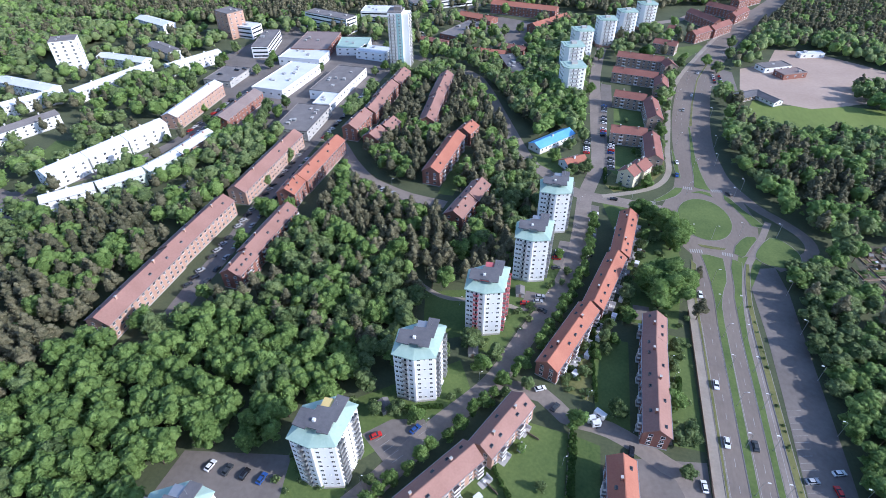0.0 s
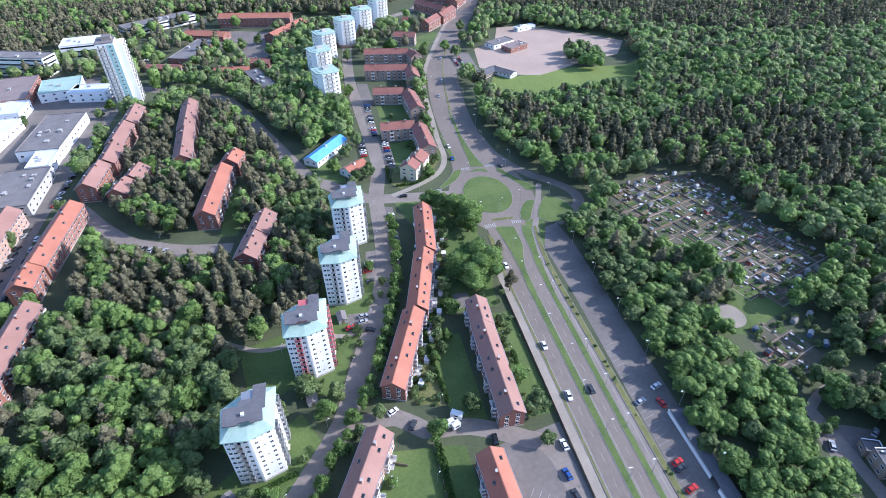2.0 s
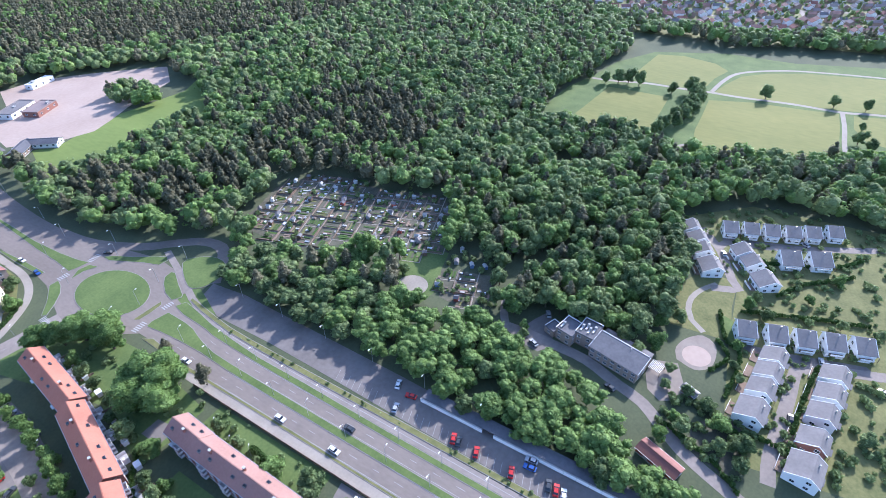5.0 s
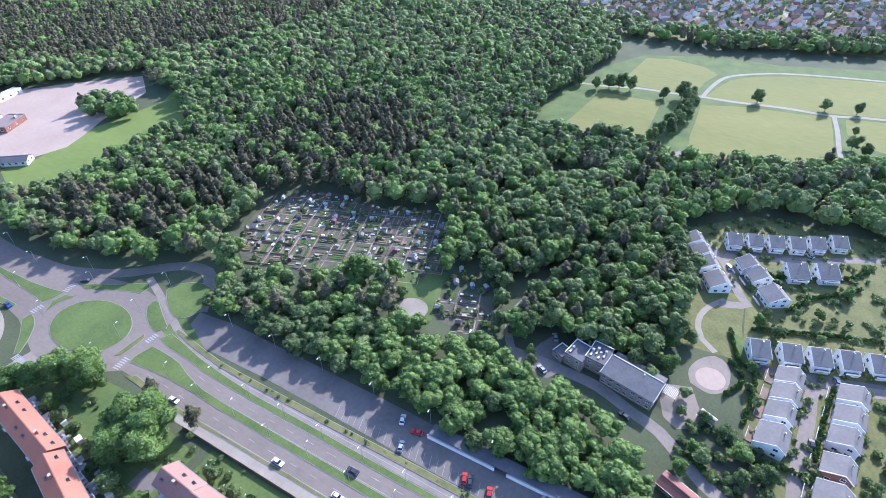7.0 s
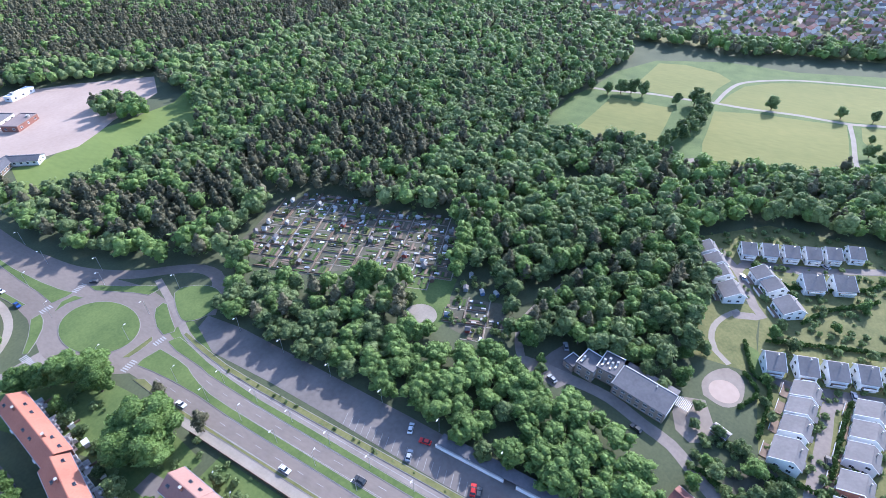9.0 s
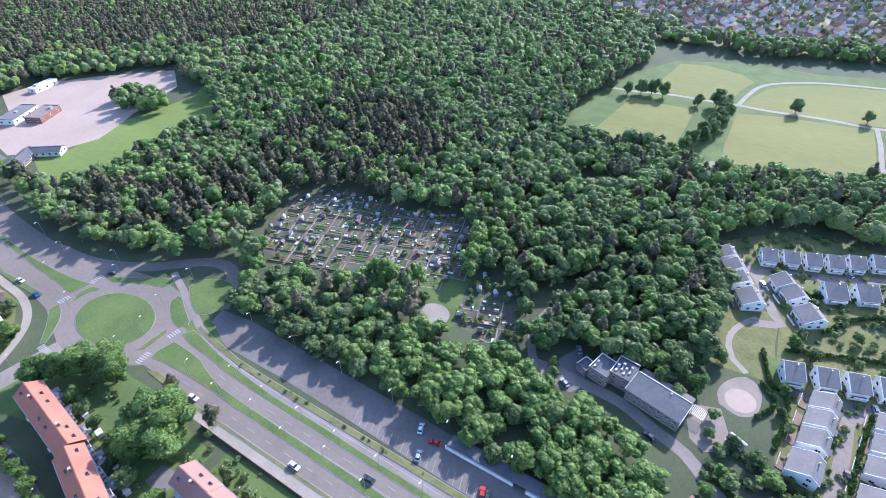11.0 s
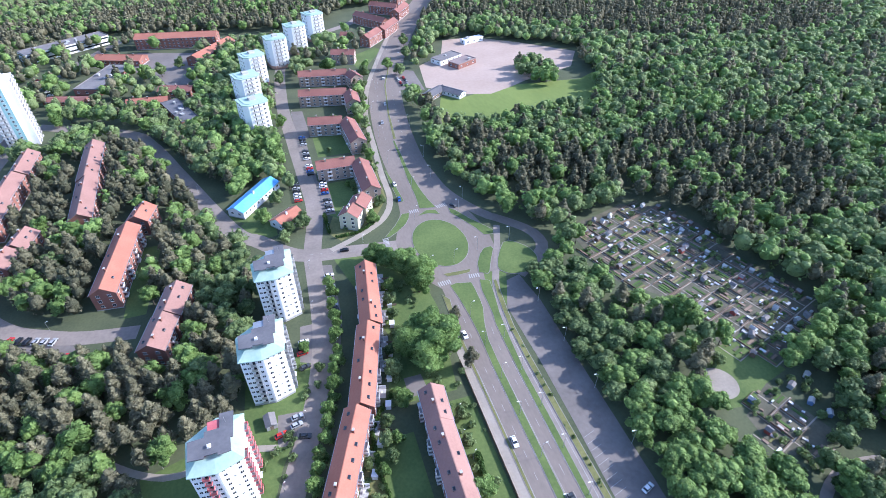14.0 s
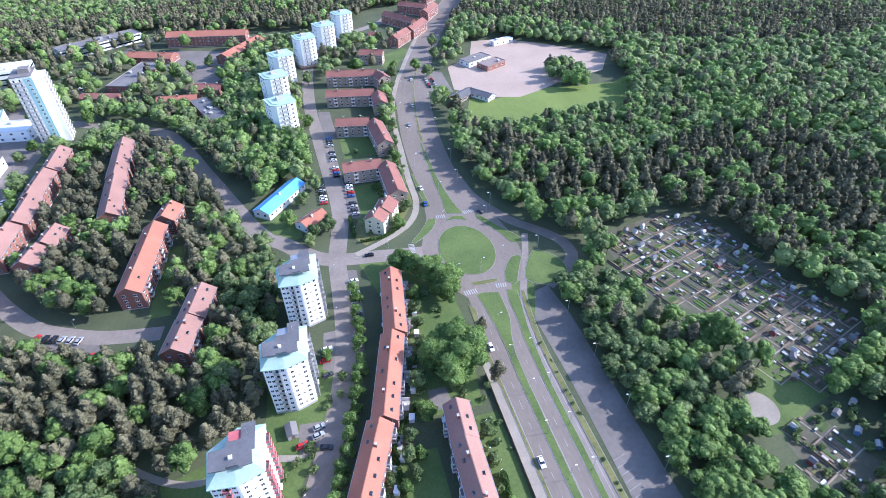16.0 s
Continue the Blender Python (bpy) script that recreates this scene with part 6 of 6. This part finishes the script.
# ---- cars ----
def car_templates(far):
    out = {}
    paints = {"white": (0.75, 0.75, 0.75), "silver": (0.42, 0.43, 0.45), "dark grey": (0.06, 0.065, 0.07), "black": (0.018, 0.018, 0.022), "red": (0.50, 0.035, 0.03), "blue": (0.04, 0.10, 0.32)}
    for name, c in paints.items():
        mat = bpy.data.materials.get("car_paint_" + name.replace(" ", "_")) or surface("car_paint_" + name.replace(" ", "_"), tuple(v * 0.9 for v in c), tuple(min(0.85, v * 1.08) for v in c), 0.22, 1.0, 5.0, metal=0.1 if name != "white" else 0.0)
        body = Shape()
        side = [(-2.15, 0.32), (2.1, 0.32), (2.2, 0.62), (2.05, 0.82), (1.0, 0.98), (-1.75, 1.02), (-2.15, 0.92)]
        k = len(side)
        for y, inset in ((-0.88, 0.0), (0.88, 0.0)):
            body.v += [(x, y, z) for x, z in side]
        body.f += [tuple(range(k)), tuple(reversed(range(k, 2 * k)))] + [(i, i + k, (i + 1) % k + k, (i + 1) % k) for i in range(k)]
        body.m += [0] * (k + 2)
        low = [(0.95, -0.80, 0.98), (0.95, 0.80, 0.98), (-1.75, 0.80, 1.02), (-1.75, -0.80, 1.02)]
        high = [(0.30, -0.64, 1.44), (0.30, 0.64, 1.44), (-1.30, 0.64, 1.46), (-1.30, -0.64, 1.46)]
        cabin, roof = Shape(), Shape()
        for i in range(4):
            j = (i + 1) % 4
            cabin.face([low[i], low[j], high[j], high[i]])
        roof.face([(x, y, z + 0.004) for x, y, z in reversed(high)]).box(-1.28, 0.28, -0.62, 0.62, 1.44, 1.5)
        root = thing("car", pose(0, -3000, 0), name + " parked passenger car on asphalt", "car", "cars")
        if far:
            for x in (-1.35, 1.35):
                for y in (-0.9, 0.74):
                    body.box(x - 0.3, x + 0.3, y, y + 0.16, 0.02, 0.6, 1)
        part("body", body, [mat, RUBBER], root)
        part("glasshouse", cabin, GLASS, root)
        part("roof_panel", roof, mat, root)
        wheel = Shape()
        for i in range(10):
            a, b = 2 * math.pi * i / 10, 2 * math.pi * (i + 1) / 10
            wheel.face([(0.32 * math.cos(a), -0.1, 0.32 * math.sin(a)), (0.32 * math.cos(b), -0.1, 0.32 * math.sin(b)), (0.32 * math.cos(b), 0.1, 0.32 * math.sin(b)), (0.32 * math.cos(a), 0.1, 0.32 * math.sin(a))])
        for y in (-0.1, 0.1):
            wheel.face([(0.32 * math.cos(2 * math.pi * i / 10), y, 0.32 * math.sin(2 * math.pi * i / 10)) for i in range(10)])
        wm = wheel.mesh("wheel", [RUBBER])
        for x in (-1.35, 1.35) if not far else ():
            for y in (-0.82, 0.82):
                part("wheel", wm, None, root, at=pose(x, y, 0.32))
        out[name] = root
    return out


cars, far_cars = car_templates(False), car_templates(True)
moved, car_count = set(), 0
PAINTS = ("white", "silver", "dark grey", "red", "black", "silver", "blue", "white", "dark grey", "black")


def car(x, y, turn, paint=None):
    global car_count
    paint = paint or PAINTS[(car_count * 7 + int(x)) % 10]
    car_count += 1
    m = pose(x, y, 0.062, 0, 0, turn)
    kinds = far_cars if y > 290 or x < -130 or x > 130 else cars
    if (paint, kinds is cars) not in moved:
        moved.add((paint, kinds is cars))
        kinds[paint].matrix_basis = m
        return kinds[paint]
    return copy_thing(kinds[paint], m)


# on the main road, as they stand most of the time
for x, y, turn, paint in ((67.2, 145.5, -91, "white"), (67.3, 121, -91, "white"), (67.4, 196, -88, "white"), (76.4, 122, 91, "dark grey"), (60.5, 244, -60, "white"), (93, 287, 118, "dark grey"), (66.5, 302, -95, "blue"), (67.8, 318, -85, "white"), (88, 430, 78, "white"), (79, 400, -98, "silver"), (98, 480, 75, "white"), (30, 266.5, 175, "black"), (110.5, 226, 30, "black")):
    car(x, y, turn, paint)
# east car park
for x, y, turn, paint in ((100.5, 118, 20, "white"), (98.5, 111, 100, "red"), (91.5, 113, 18, "silver"), (91.5, 89, 18, "red"), (91.5, 87, 18, "dark grey"), (91, 80, 18, "red"), (100.2, 63, 100, "silver"), (97.6, 63, 95, "silver"), (95, 62.5, 95, "blue"), (90.5, 67, 18, "red"), (92.5, 55, 15, "dark grey"), (92.3, 52.4, 15, "red"), (92, 49.8, 15, "white"), (58, 103, 95, "white"), (55, 93, 100, "blue"), (55, 86, 100, "dark grey")):
    car(x, y, turn, paint)
# beside the towers and the terrace
for i, y in enumerate((250, 242, 239.4, 236.6, 230, 227.3, 224.5, 216, 213)):
    car(20.2 - (250 - y) * 0.06, y, 4, ("white", "white", "silver", "white", "silver", "dark grey", "black", "black", "dark grey")[i])
for x, y, turn, paint in ((4.5, 212.5, 8, "white"), (4, 209.6, 8, "black"), (3.4, 206.8, 8, "red"), (3.6, 199.5, 20, "dark grey"), (-1.5, 178, 15, "silver"), (-2, 174.8, 15, "silver"), (-7.5, 172.4, 15, "red"), (0.3, 169.5, -15, "dark grey"), (-49, 95.3, 40, "red"), (-36.5, 101, 60, "blue"), (3.8, 128.4, 30, "white"), (9.8, 121.5, 60, "dark grey"), (36, 110, 85, "black")):
    car(x, y, turn, paint)
for i in range(7):
    car(-98 + i * 3.1, 72 - (i % 2) * 14, 80, PAINTS[i])
# western street
for i in range(26):
    y = 148 + i * 5.2
    if i % 5 != 3:
        car(-158.8 - (y - 148) * 0.045, y, 62 if i % 2 else 58)
for i in range(14):
    car(-151.8 - (i * 9) * 0.045, 152 + i * 9, 88)
for i in range(16):
    car(-158.5, 300 + i * 6.2, 62)
# north street
for i in range(9):
    car(28.5 - (i % 2) * 0.3, 303 + i * 3.6 if i != 4 else 334, 3)
for i in range(12):
    car(23.2, 345 + i * 3.4 + (i // 4) * 6, 4)
for i in range(6):
    car(13.2, 318 + i * 3.3, 3)
for i in range(6):
    car(-109 + i * 3.4, 250 - i * 1.2, 70)
for i in range(4):
    car(-91 + i * 2.9, 233.4, 75)
for i in range(22):
    car(-253.6 + (i % 2) * 7.2, 282 + (i // 2) * 5.8, 70)
for i in range(12):
    car(-150 - i * 1.9, 520 + i * 4.2, 10)
for i in range(8):
    car(109 + (i % 2) * 5, 462 + (i // 2) * 5, 85)
for i in range(8):
    car(-300 + (i % 4) * 4, 176 + (i // 4) * 9, 60)
for x, y, turn in ((163, 84, 30), (139.2, 50, 68), (145, 83, 60), (192, -16, 10), (187, -36, 60), (244, 27, 20), (271, -6, 60), (158, -8, 5)):
    car(x, y, turn)
for x, y, turn in ((-268, 370, 90), (-276, 388, 0), (-284, 376, 0), (-271, 392, 0)):
    ob = car(x, y, turn)
    ob.matrix_basis = pose(x, y, 5.09, 0, 0, turn)

# ---- street lamps ----
lamp_pole = Shape().tube(0, 0, 0, 0.5, 0.14, 0.12, 7).tube(0, 0, 0, 8.0, 0.09, 0.06, 7).tube(0, 0, 7.9, 8.3, 0.05, 0.04, 6, 0, 1.1, 0).mesh("pole", [STEEL])
lamp_head = Shape().box(0.9, 1.7, -0.16, 0.16, 8.22, 8.4).mesh("lamp_head", [LAMP_WHITE])


def lamp(x, y, turn, short=False):
    root = thing("street_lamp", pose(x, y, 0, 0, 0, turn), "tall grey steel street lamp with white head", "street lamp", "street lamps")
    root.scale = (0.7, 0.7, 0.6) if short else (1, 1, 1)
    for n, me in (("pole", lamp_pole), ("lamp_head", lamp_head)):
        part(n, me, None, root)


for k in range(13):
    lamp(73.6 - k * 0.06, 206 - k * 17, 180 if k % 2 else 0), lamp(82.2 - k * 0.05, 190 - k * 17, 180)
for x, y in ((66, 240), (78, 241), (92, 247), (94, 281), (70, 282), (110, 250), (100, 292), (76, 310), (90, 320), (70, 345), (93, 345), (72, 380), (96, 390), (76, 420), (101, 430), (87, 460), (109, 470), (98, 505), (121, 515), (113, 550), (140, 565)):
    lamp(x, y, 0 if x < 82 else 180)
for x, y in ((10, 230), (17, 206), (1, 176), (-8, 152), (-19, 127), (-33, 103), (-48, 78), (12, 258), (40, 270), (25, 285), (14, 330), (22, 380), (20, 430), (-40, 345), (-130, 270), (-95, 252), (52, 144), (51, 152), (53, 162), (37, 118), (14, 100), (21, 128), (-54, 83), (-22, 146), (-35, 165), (-45, 172)):
    lamp(x, y, 30, True)
for k in range(6):
    lamp(104.5, 205 - k * 24, 180)

# ---- road markings ----
paint = Shape()


def dashes(pts, every, length, width, z=0.064):
    line = smooth(pts, 1.0)
    run = 0.0
    for (x0, y0), (x1, y1) in zip(line, line[1:]):
        d = math.hypot(x1 - x0, y1 - y0)
        if run % every < length:
            nx, ny = (y1 - y0) / d * width / 2, -(x1 - x0) / d * width / 2
            paint.face([(x0 - nx, y0 - ny, z), (x0 + nx, y0 + ny, z), (x1 + nx, y1 + ny, z), (x1 - nx, y1 - ny, z)])
        run += d


dashes([(70.8, 215), (69.6, 190), (69.1, 170), (69.0, 142), (68.9, 108), (68.5, 60), (68.3, -20)], 9, 3, 0.14)
dashes([(79.5, 197), (78.6, 187), (78.1, 172), (78, 144), (77.9, 108), (77.6, 60), (77.3, -20)], 9, 3, 0.14)
for off in (-3.1, 2.9):
    dashes([(69.2 + off, 178), (69 + off, 142), (68.9 + off, 108), (68.5 + off, 60), (68.3 + off, -20)], 1, 2, 0.14)
for off in (-2.7, 2.4):
    dashes([(78.2 + off, 178), (78 + off, 144), (77.9 + off, 108), (77.6 + off, 60), (77.3 + off, -20)], 1, 2, 0.14)
dashes([(86.9, 200), (85.6, 190), (84.9, 161), (84.6, 135), (84.4, 112), (83.8, 60)], 1, 2, 0.16)
dashes([(75.5, 374), (80.3, 414), (90, 467), (109, 529), (139, 607)], 9, 3, 0.14)
dashes([(87.5, 372), (92.6, 414), (102, 467), (121, 529), (152, 605)], 9, 3, 0.14)
dashes([(50, 263.5), (35, 265), (10, 269.5)], 5, 2, 0.15)


def zebra(x, y, turn, n=6, length=3.0):
    c, s = math.cos(radians(turn)), math.sin(radians(turn))
    for k in range(n):
        u = (k - (n - 1) / 2) * 1.05
        paint.face([(x + p * c - q * s, y + p * s + q * c, 0.068) for p, q in ((u - 0.28, -length / 2), (u + 0.28, -length / 2), (u + 0.28, length / 2), (u - 0.28, length / 2))])


zebra(69.4, 229, 5), zebra(83.9, 229.6, -5, 5, 2.6), zebra(71.4, 288.8, 0, 5), zebra(87, 289.5, 10, 6), zebra(51, 266.5, 85, 7)
for k in range(34):
    y = 140 - k * 2.6
    x = 88.9 + (y - 102) * 0.035
    paint.face([(x + 0.2, y - 0.06, 0.046), (x + 4.8, y + 1.3 - 0.06, 0.046), (x + 4.8, y + 1.3 + 0.06, 0.046), (x + 0.2, y + 0.06, 0.046)])
for k in range(14):
    y = 252 - k * 2.7
    x = 21.6 - (252 - y) * 0.06
    paint.face([(x - 3.6, y - 0.05, 0.05), (x + 0.6, y - 0.05, 0.05), (x + 0.6, y + 0.05, 0.05), (x - 3.6, y + 0.05, 0.05)])
for x, y, n in ((-48.5, 93.5, 5), (-41, 103.5, 5), (40.5, 88, 9)):
    for k in range(n):
        u, v = x + k * 2.0, y - k * 1.5
        paint.face([(u, v, 0.05), (u + 2.6, v + 3.4, 0.05), (u + 2.72, v + 3.32, 0.05), (u + 0.12, v - 0.08, 0.05)])
tagged(new("road_markings", paint.mesh("road_markings", [PAINT])), "worn white road paint lines and crossings", "road marking", "", "stuff")

# ---- allotments ----
placer = random.Random(21)
hut_walls = [surface("hut_boards_" + n, tuple(v * 0.8 for v in c), c, 0.85, 0.5, 3.0) for n, c in (("white", (0.7, 0.7, 0.68)), ("grey", (0.35, 0.35, 0.36)), ("red", (0.35, 0.09, 0.07)), ("blue", (0.16, 0.24, 0.42)), ("brown", (0.2, 0.13, 0.09)))]
hut_roofs = (ROOF_GREY, CONCRETE, ROOF_DARK)
huts = []
for k in range(7):
    w, d = 1.7 + 0.3 * (k % 3), 2.0 + 0.4 * (k % 2)
    huts.append((Shape().gable_wall(-d / 2, d / 2, -w / 2, w / 2, 1.8, 2.4).mesh("wall", [hut_walls[k % 5]]), Shape().gable(-d / 2, d / 2, -w / 2, w / 2, 1.8, 2.4, 0.2, 0.08).mesh("roof", [hut_roofs[(k * 2 + 1) % 3]]), ("white", "grey", "red", "blue", "brown")[k % 5]))
beds, frames, covers = Shape(), Shape(), Shape()
PLOTS = ([(142, 240), (145, 251), (160, 253), (180, 259), (197, 251), (208, 232), (208, 201), (218, 180), (214, 164), (203, 152), (185, 148), (174, 147), (164, 158), (164, 170), (158, 192), (143, 209)], [(150, 130), (165, 139), (171, 118), (161, 109), (149, 117)])


def turned(x, y, a, u, v):
    return x + u * math.cos(a) - v * math.sin(a), y + u * math.sin(a) + v * math.cos(a)


def hut(x, y, turn, k):
    wall, roof, word = huts[k % 7]
    root = thing("garden_hut", pose(x, y, 0, 0, 0, turn), "small " + word + " wooden allotment hut beside beds", "garden hut", "allotment huts")
    part("wall", wall, None, root)
    part("roof", roof, None, root)


tilt = radians(18)
for poly in PLOTS:
    mx, my = sum(p[0] for p in poly) / len(poly), sum(p[1] for p in poly) / len(poly)
    for i in range(-9, 10):
        for j in range(-9, 10):
            x, y = turned(mx, my, tilt, i * 8.4, j * 9.6)
            if not inside(poly, np.array(x), np.array(y)):
                continue
            for v0, v1, u0, u1 in ((-4.8, -4.3, -4.2, 4.2), (-4.3, 4.8, -4.2, -3.8)):
                frames.prism([turned(x, y, tilt, a, b) for a, b in ((u0, v0), (u1, v0), (u1, v1), (u0, v1))], 0, 0.06, 1)
            for u0, u1, v0, v1 in ((-3.7, 4.1, -4.2, -4.1), (-3.7, -3.6, -4.1, 4.6), (-3.7, 4.1, 4.55, 4.65)):
                if placer.random() < 0.6:
                    frames.prism([turned(x, y, tilt, a, b) for a, b in ((u0, v0), (u1, v0), (u1, v1), (u0, v1))], 0, placer.uniform(0.5, 1.0))
            across = placer.random() < 0.5
            for q in range(5):
                if placer.random() < 0.78:
                    at = -3.0 + q * 1.5
                    ln, wd, ct = placer.uniform(1.6, 3.3), placer.uniform(0.35, 0.6), placer.uniform(-0.5, 0.5)
                    p = [turned(x, y, tilt, *((at + a * wd, ct + b * ln) if across else (ct + a * ln, at + b * wd))) for a, b in ((-1, -1), (1, -1), (1, 1), (-1, 1))]
                    kind = placer.randrange(5)
                    beds.prism(p, 0, placer.uniform(0.1, 0.35), (0, 1, 1, 2, 3)[kind])
            for q in range(7):
                if placer.random() < 0.45:
                    u, v, r, e, a0 = placer.uniform(-3.4, 3.6), placer.uniform(-3.8, 4.2), placer.uniform(0.2, 0.6), placer.uniform(1.2, 2.6), placer.choice((0, 1.57, 0.2))
                    covers.prism([turned(*turned(x, y, tilt, u, v), tilt + a0, a * r, b * r * e) for a, b in ((-1, -1), (1, -1), (1, 1), (-1, 1))], 0, placer.uniform(0.25, 0.9), placer.randrange(4))
            if placer.random() < (0.75 if x > 190 else 0.28):
                hut(*turned(x, y, tilt, placer.uniform(-2.2, 2.4), placer.uniform(1.6, 3.4)), 18 + placer.choice((0, 90)) + placer.uniform(-6, 6), placer.randrange(7))
for k, (x, y) in enumerate(((173.2, 135), (174.4, 127.3), (176.5, 121.3), (182.3, 137), (170.8, 151.5), (177.5, 159.8), (155.4, 157.3), (168, 251), (158, 250), (190, 254))):
    hut(x, y, 25 + 13 * (k % 3), (1, 3, 3, 0, 4, 1, 2, 0, 1, 0)[k])
tagged(new("garden_beds", beds.mesh("garden_beds", [SOIL, HEDGE, TIMBER, ROUGH_GRASS])), "rows of raised allotment beds with plants", "garden bed", "", "stuff")
tagged(new("plot_fences", frames.mesh("plot_fences", [TIMBER, PATH])), "low weathered board fences between plots", "fence", "", "stuff")
tagged(new("garden_clutter", covers.mesh("garden_clutter", [CONCRETE, TIMBER, STEEL, ROOF_WHITE])), "pale crates, covers and cold frames", "garden clutter", "", "stuff")

# ---- gardens behind the terraces ----
shed_wall, shed_roof = Shape().box(-1.2, 1.2, -0.9, 0.9, 0, 2.0).mesh("wall", [FRAME]), Shape().box(-1.35, 1.35, -1.05, 1.05, 2.0, 2.12).mesh("roof", [ROOF_WHITE])
for k, (a, b) in enumerate((((43.5, 243), (38.6, 208)), ((37.2, 205), (27.8, 170)), ((25.8, 167), (13.5, 136)), ((2.6, 112), (-5.2, 94)), ((-7.2, 90), (-20, 71)))):
    n = int(math.hypot(a[0] - b[0], a[1] - b[1]) / 5.2)
    turn = math.degrees(math.atan2(b[1] - a[1], b[0] - a[0]))
    for i in range(n):
        u = (i + 0.5) / n
        x, y = a[0] + (b[0] - a[0]) * u, a[1] + (b[1] - a[1]) * u
        c, s = math.cos(radians(turn)), math.sin(radians(turn))
        ox, oy = (-s, c) if -s > 0 else (s, -c)
        if i % 2:
            root = thing("garden_shed", pose(x + ox * 1.6, y + oy * 1.6, 0, 0, 0, turn + placer.uniform(-6, 6)), "small white garden shed with pale roof", "shed", "terrace garden sheds")
            part("wall", shed_wall, None, root)
            part("roof", shed_roof, None, root)
        else:
            aw = thing("patio_awning", pose(x - ox * 1.0, y - oy * 1.0, 0, 0, 0, turn), "pale patio screen and paved terrace behind terrace", "patio", "terrace patios")
            part("paving", Shape().box(-2.2, 2.2, -1.4, 1.4, 0.02, 0.1), CONCRETE, aw)
            part("screen", Shape().box(-2.2, -2.1, -1.4, 1.4, 0.1, 1.7), FRAME, aw)
            part("table", Shape().box(-0.5, 0.5, -0.4, 0.4, 0.68, 0.74).box(-0.05, 0.05, -0.05, 0.05, 0.1, 0.68), FRAME, aw)
        if i % 3 == 0:
            fn = thing("garden_fence", pose(x + ox * 2.2, y + oy * 2.2, 0, 0, 0, turn + 90), "low brown board fence between gardens", "fence", "garden fences")
            part("panel", Shape().box(-2.4, 2.4, -0.05, 0.05, 0.05, 1.1), TIMBER, fn)
# caravans and trailers on the access road
for x, y, turn, ln in ((25.5, 121.8, -32, 4.2), (22.5, 119, 20, 3.0), (24.2, 117.8, 20, 3.0)):
    van = thing("caravan", pose(x, y, 0, 0, 0, turn), "white parked caravan trailer on the access road", "caravan")
    part("body", Shape().box(-ln / 2, ln / 2, -1.05, 1.05, 0.45, 2.5), FRAME, van)
    part("side_window", Shape().box(-0.8, 0.8, -1.09, -1.04, 1.4, 2.0), GLASS, van)
    for s in (-0.95, 0.95):
        part("wheel", Shape().tube(0, s - 0.1, 0.05, 0.6, 0.3, 0.3, 8), RUBBER, van)

# ---- far suburb ----
placer = random.Random(33)
roofs = [TILE_RED, ROOF_GREY, TILE_ROSE, ROOF_BROWN]
for row_kind in range(2):
    s = Shape()
    for i in range(34):
        for j in range(30):
            x, y = turned(790, 70, radians(-62), (i - 17) * 12.5 + (j % 2) * 3, (j - 15) * 15.5 + (5 if j % 2 else 0))
            if (i + j) % 2 != row_kind or not inside([(600, 175), (640, 230), (760, 300), (980, 60), (960, -200), (680, -180), (640, -62), (610, 60)], np.array(x), np.array(y)) or placer.random() < 0.12:
                continue
            w, d, h, a = placer.uniform(6.5, 10), placer.uniform(5.5, 7), placer.uniform(2.6, 4.2), radians(-62 + placer.choice((0, 90)))
            n0 = len(s.v)
            s.gable_wall(-w / 2, w / 2, -d / 2, d / 2, h, h + 2, 0).gable(-w / 2, w / 2, -d / 2, d / 2, h, h + 2, 0.4, 0.2, placer.randrange(1, 5))
            for q in range(n0, len(s.v)):
                u, v, z = s.v[q]
                s.v[q] = (*turned(x, y, a, u, v), z)
    tagged(new("suburb_houses", s.mesh("suburb_houses", [BRICK_GREY if row_kind else RENDER_WHITE] + roofs)), "far small houses with grey and red roofs", "houses", "", "stuff")
extra = []
for k in range(1100):
    x, y = placer.uniform(600, 960), placer.uniform(-190, 290)
    if inside([(600, 175), (640, 230), (760, 300), (980, 60), (960, -200), (680, -180), (640, -62), (610, 60)], np.array(x), np.array(y)):
        extra.append((x, y, placer.uniform(5, 9), placer.uniform(2.0, 3.8)))
woods("suburb_trees", "broad", extra, LEAF, "scattered garden trees of the far suburb", 2, 77)
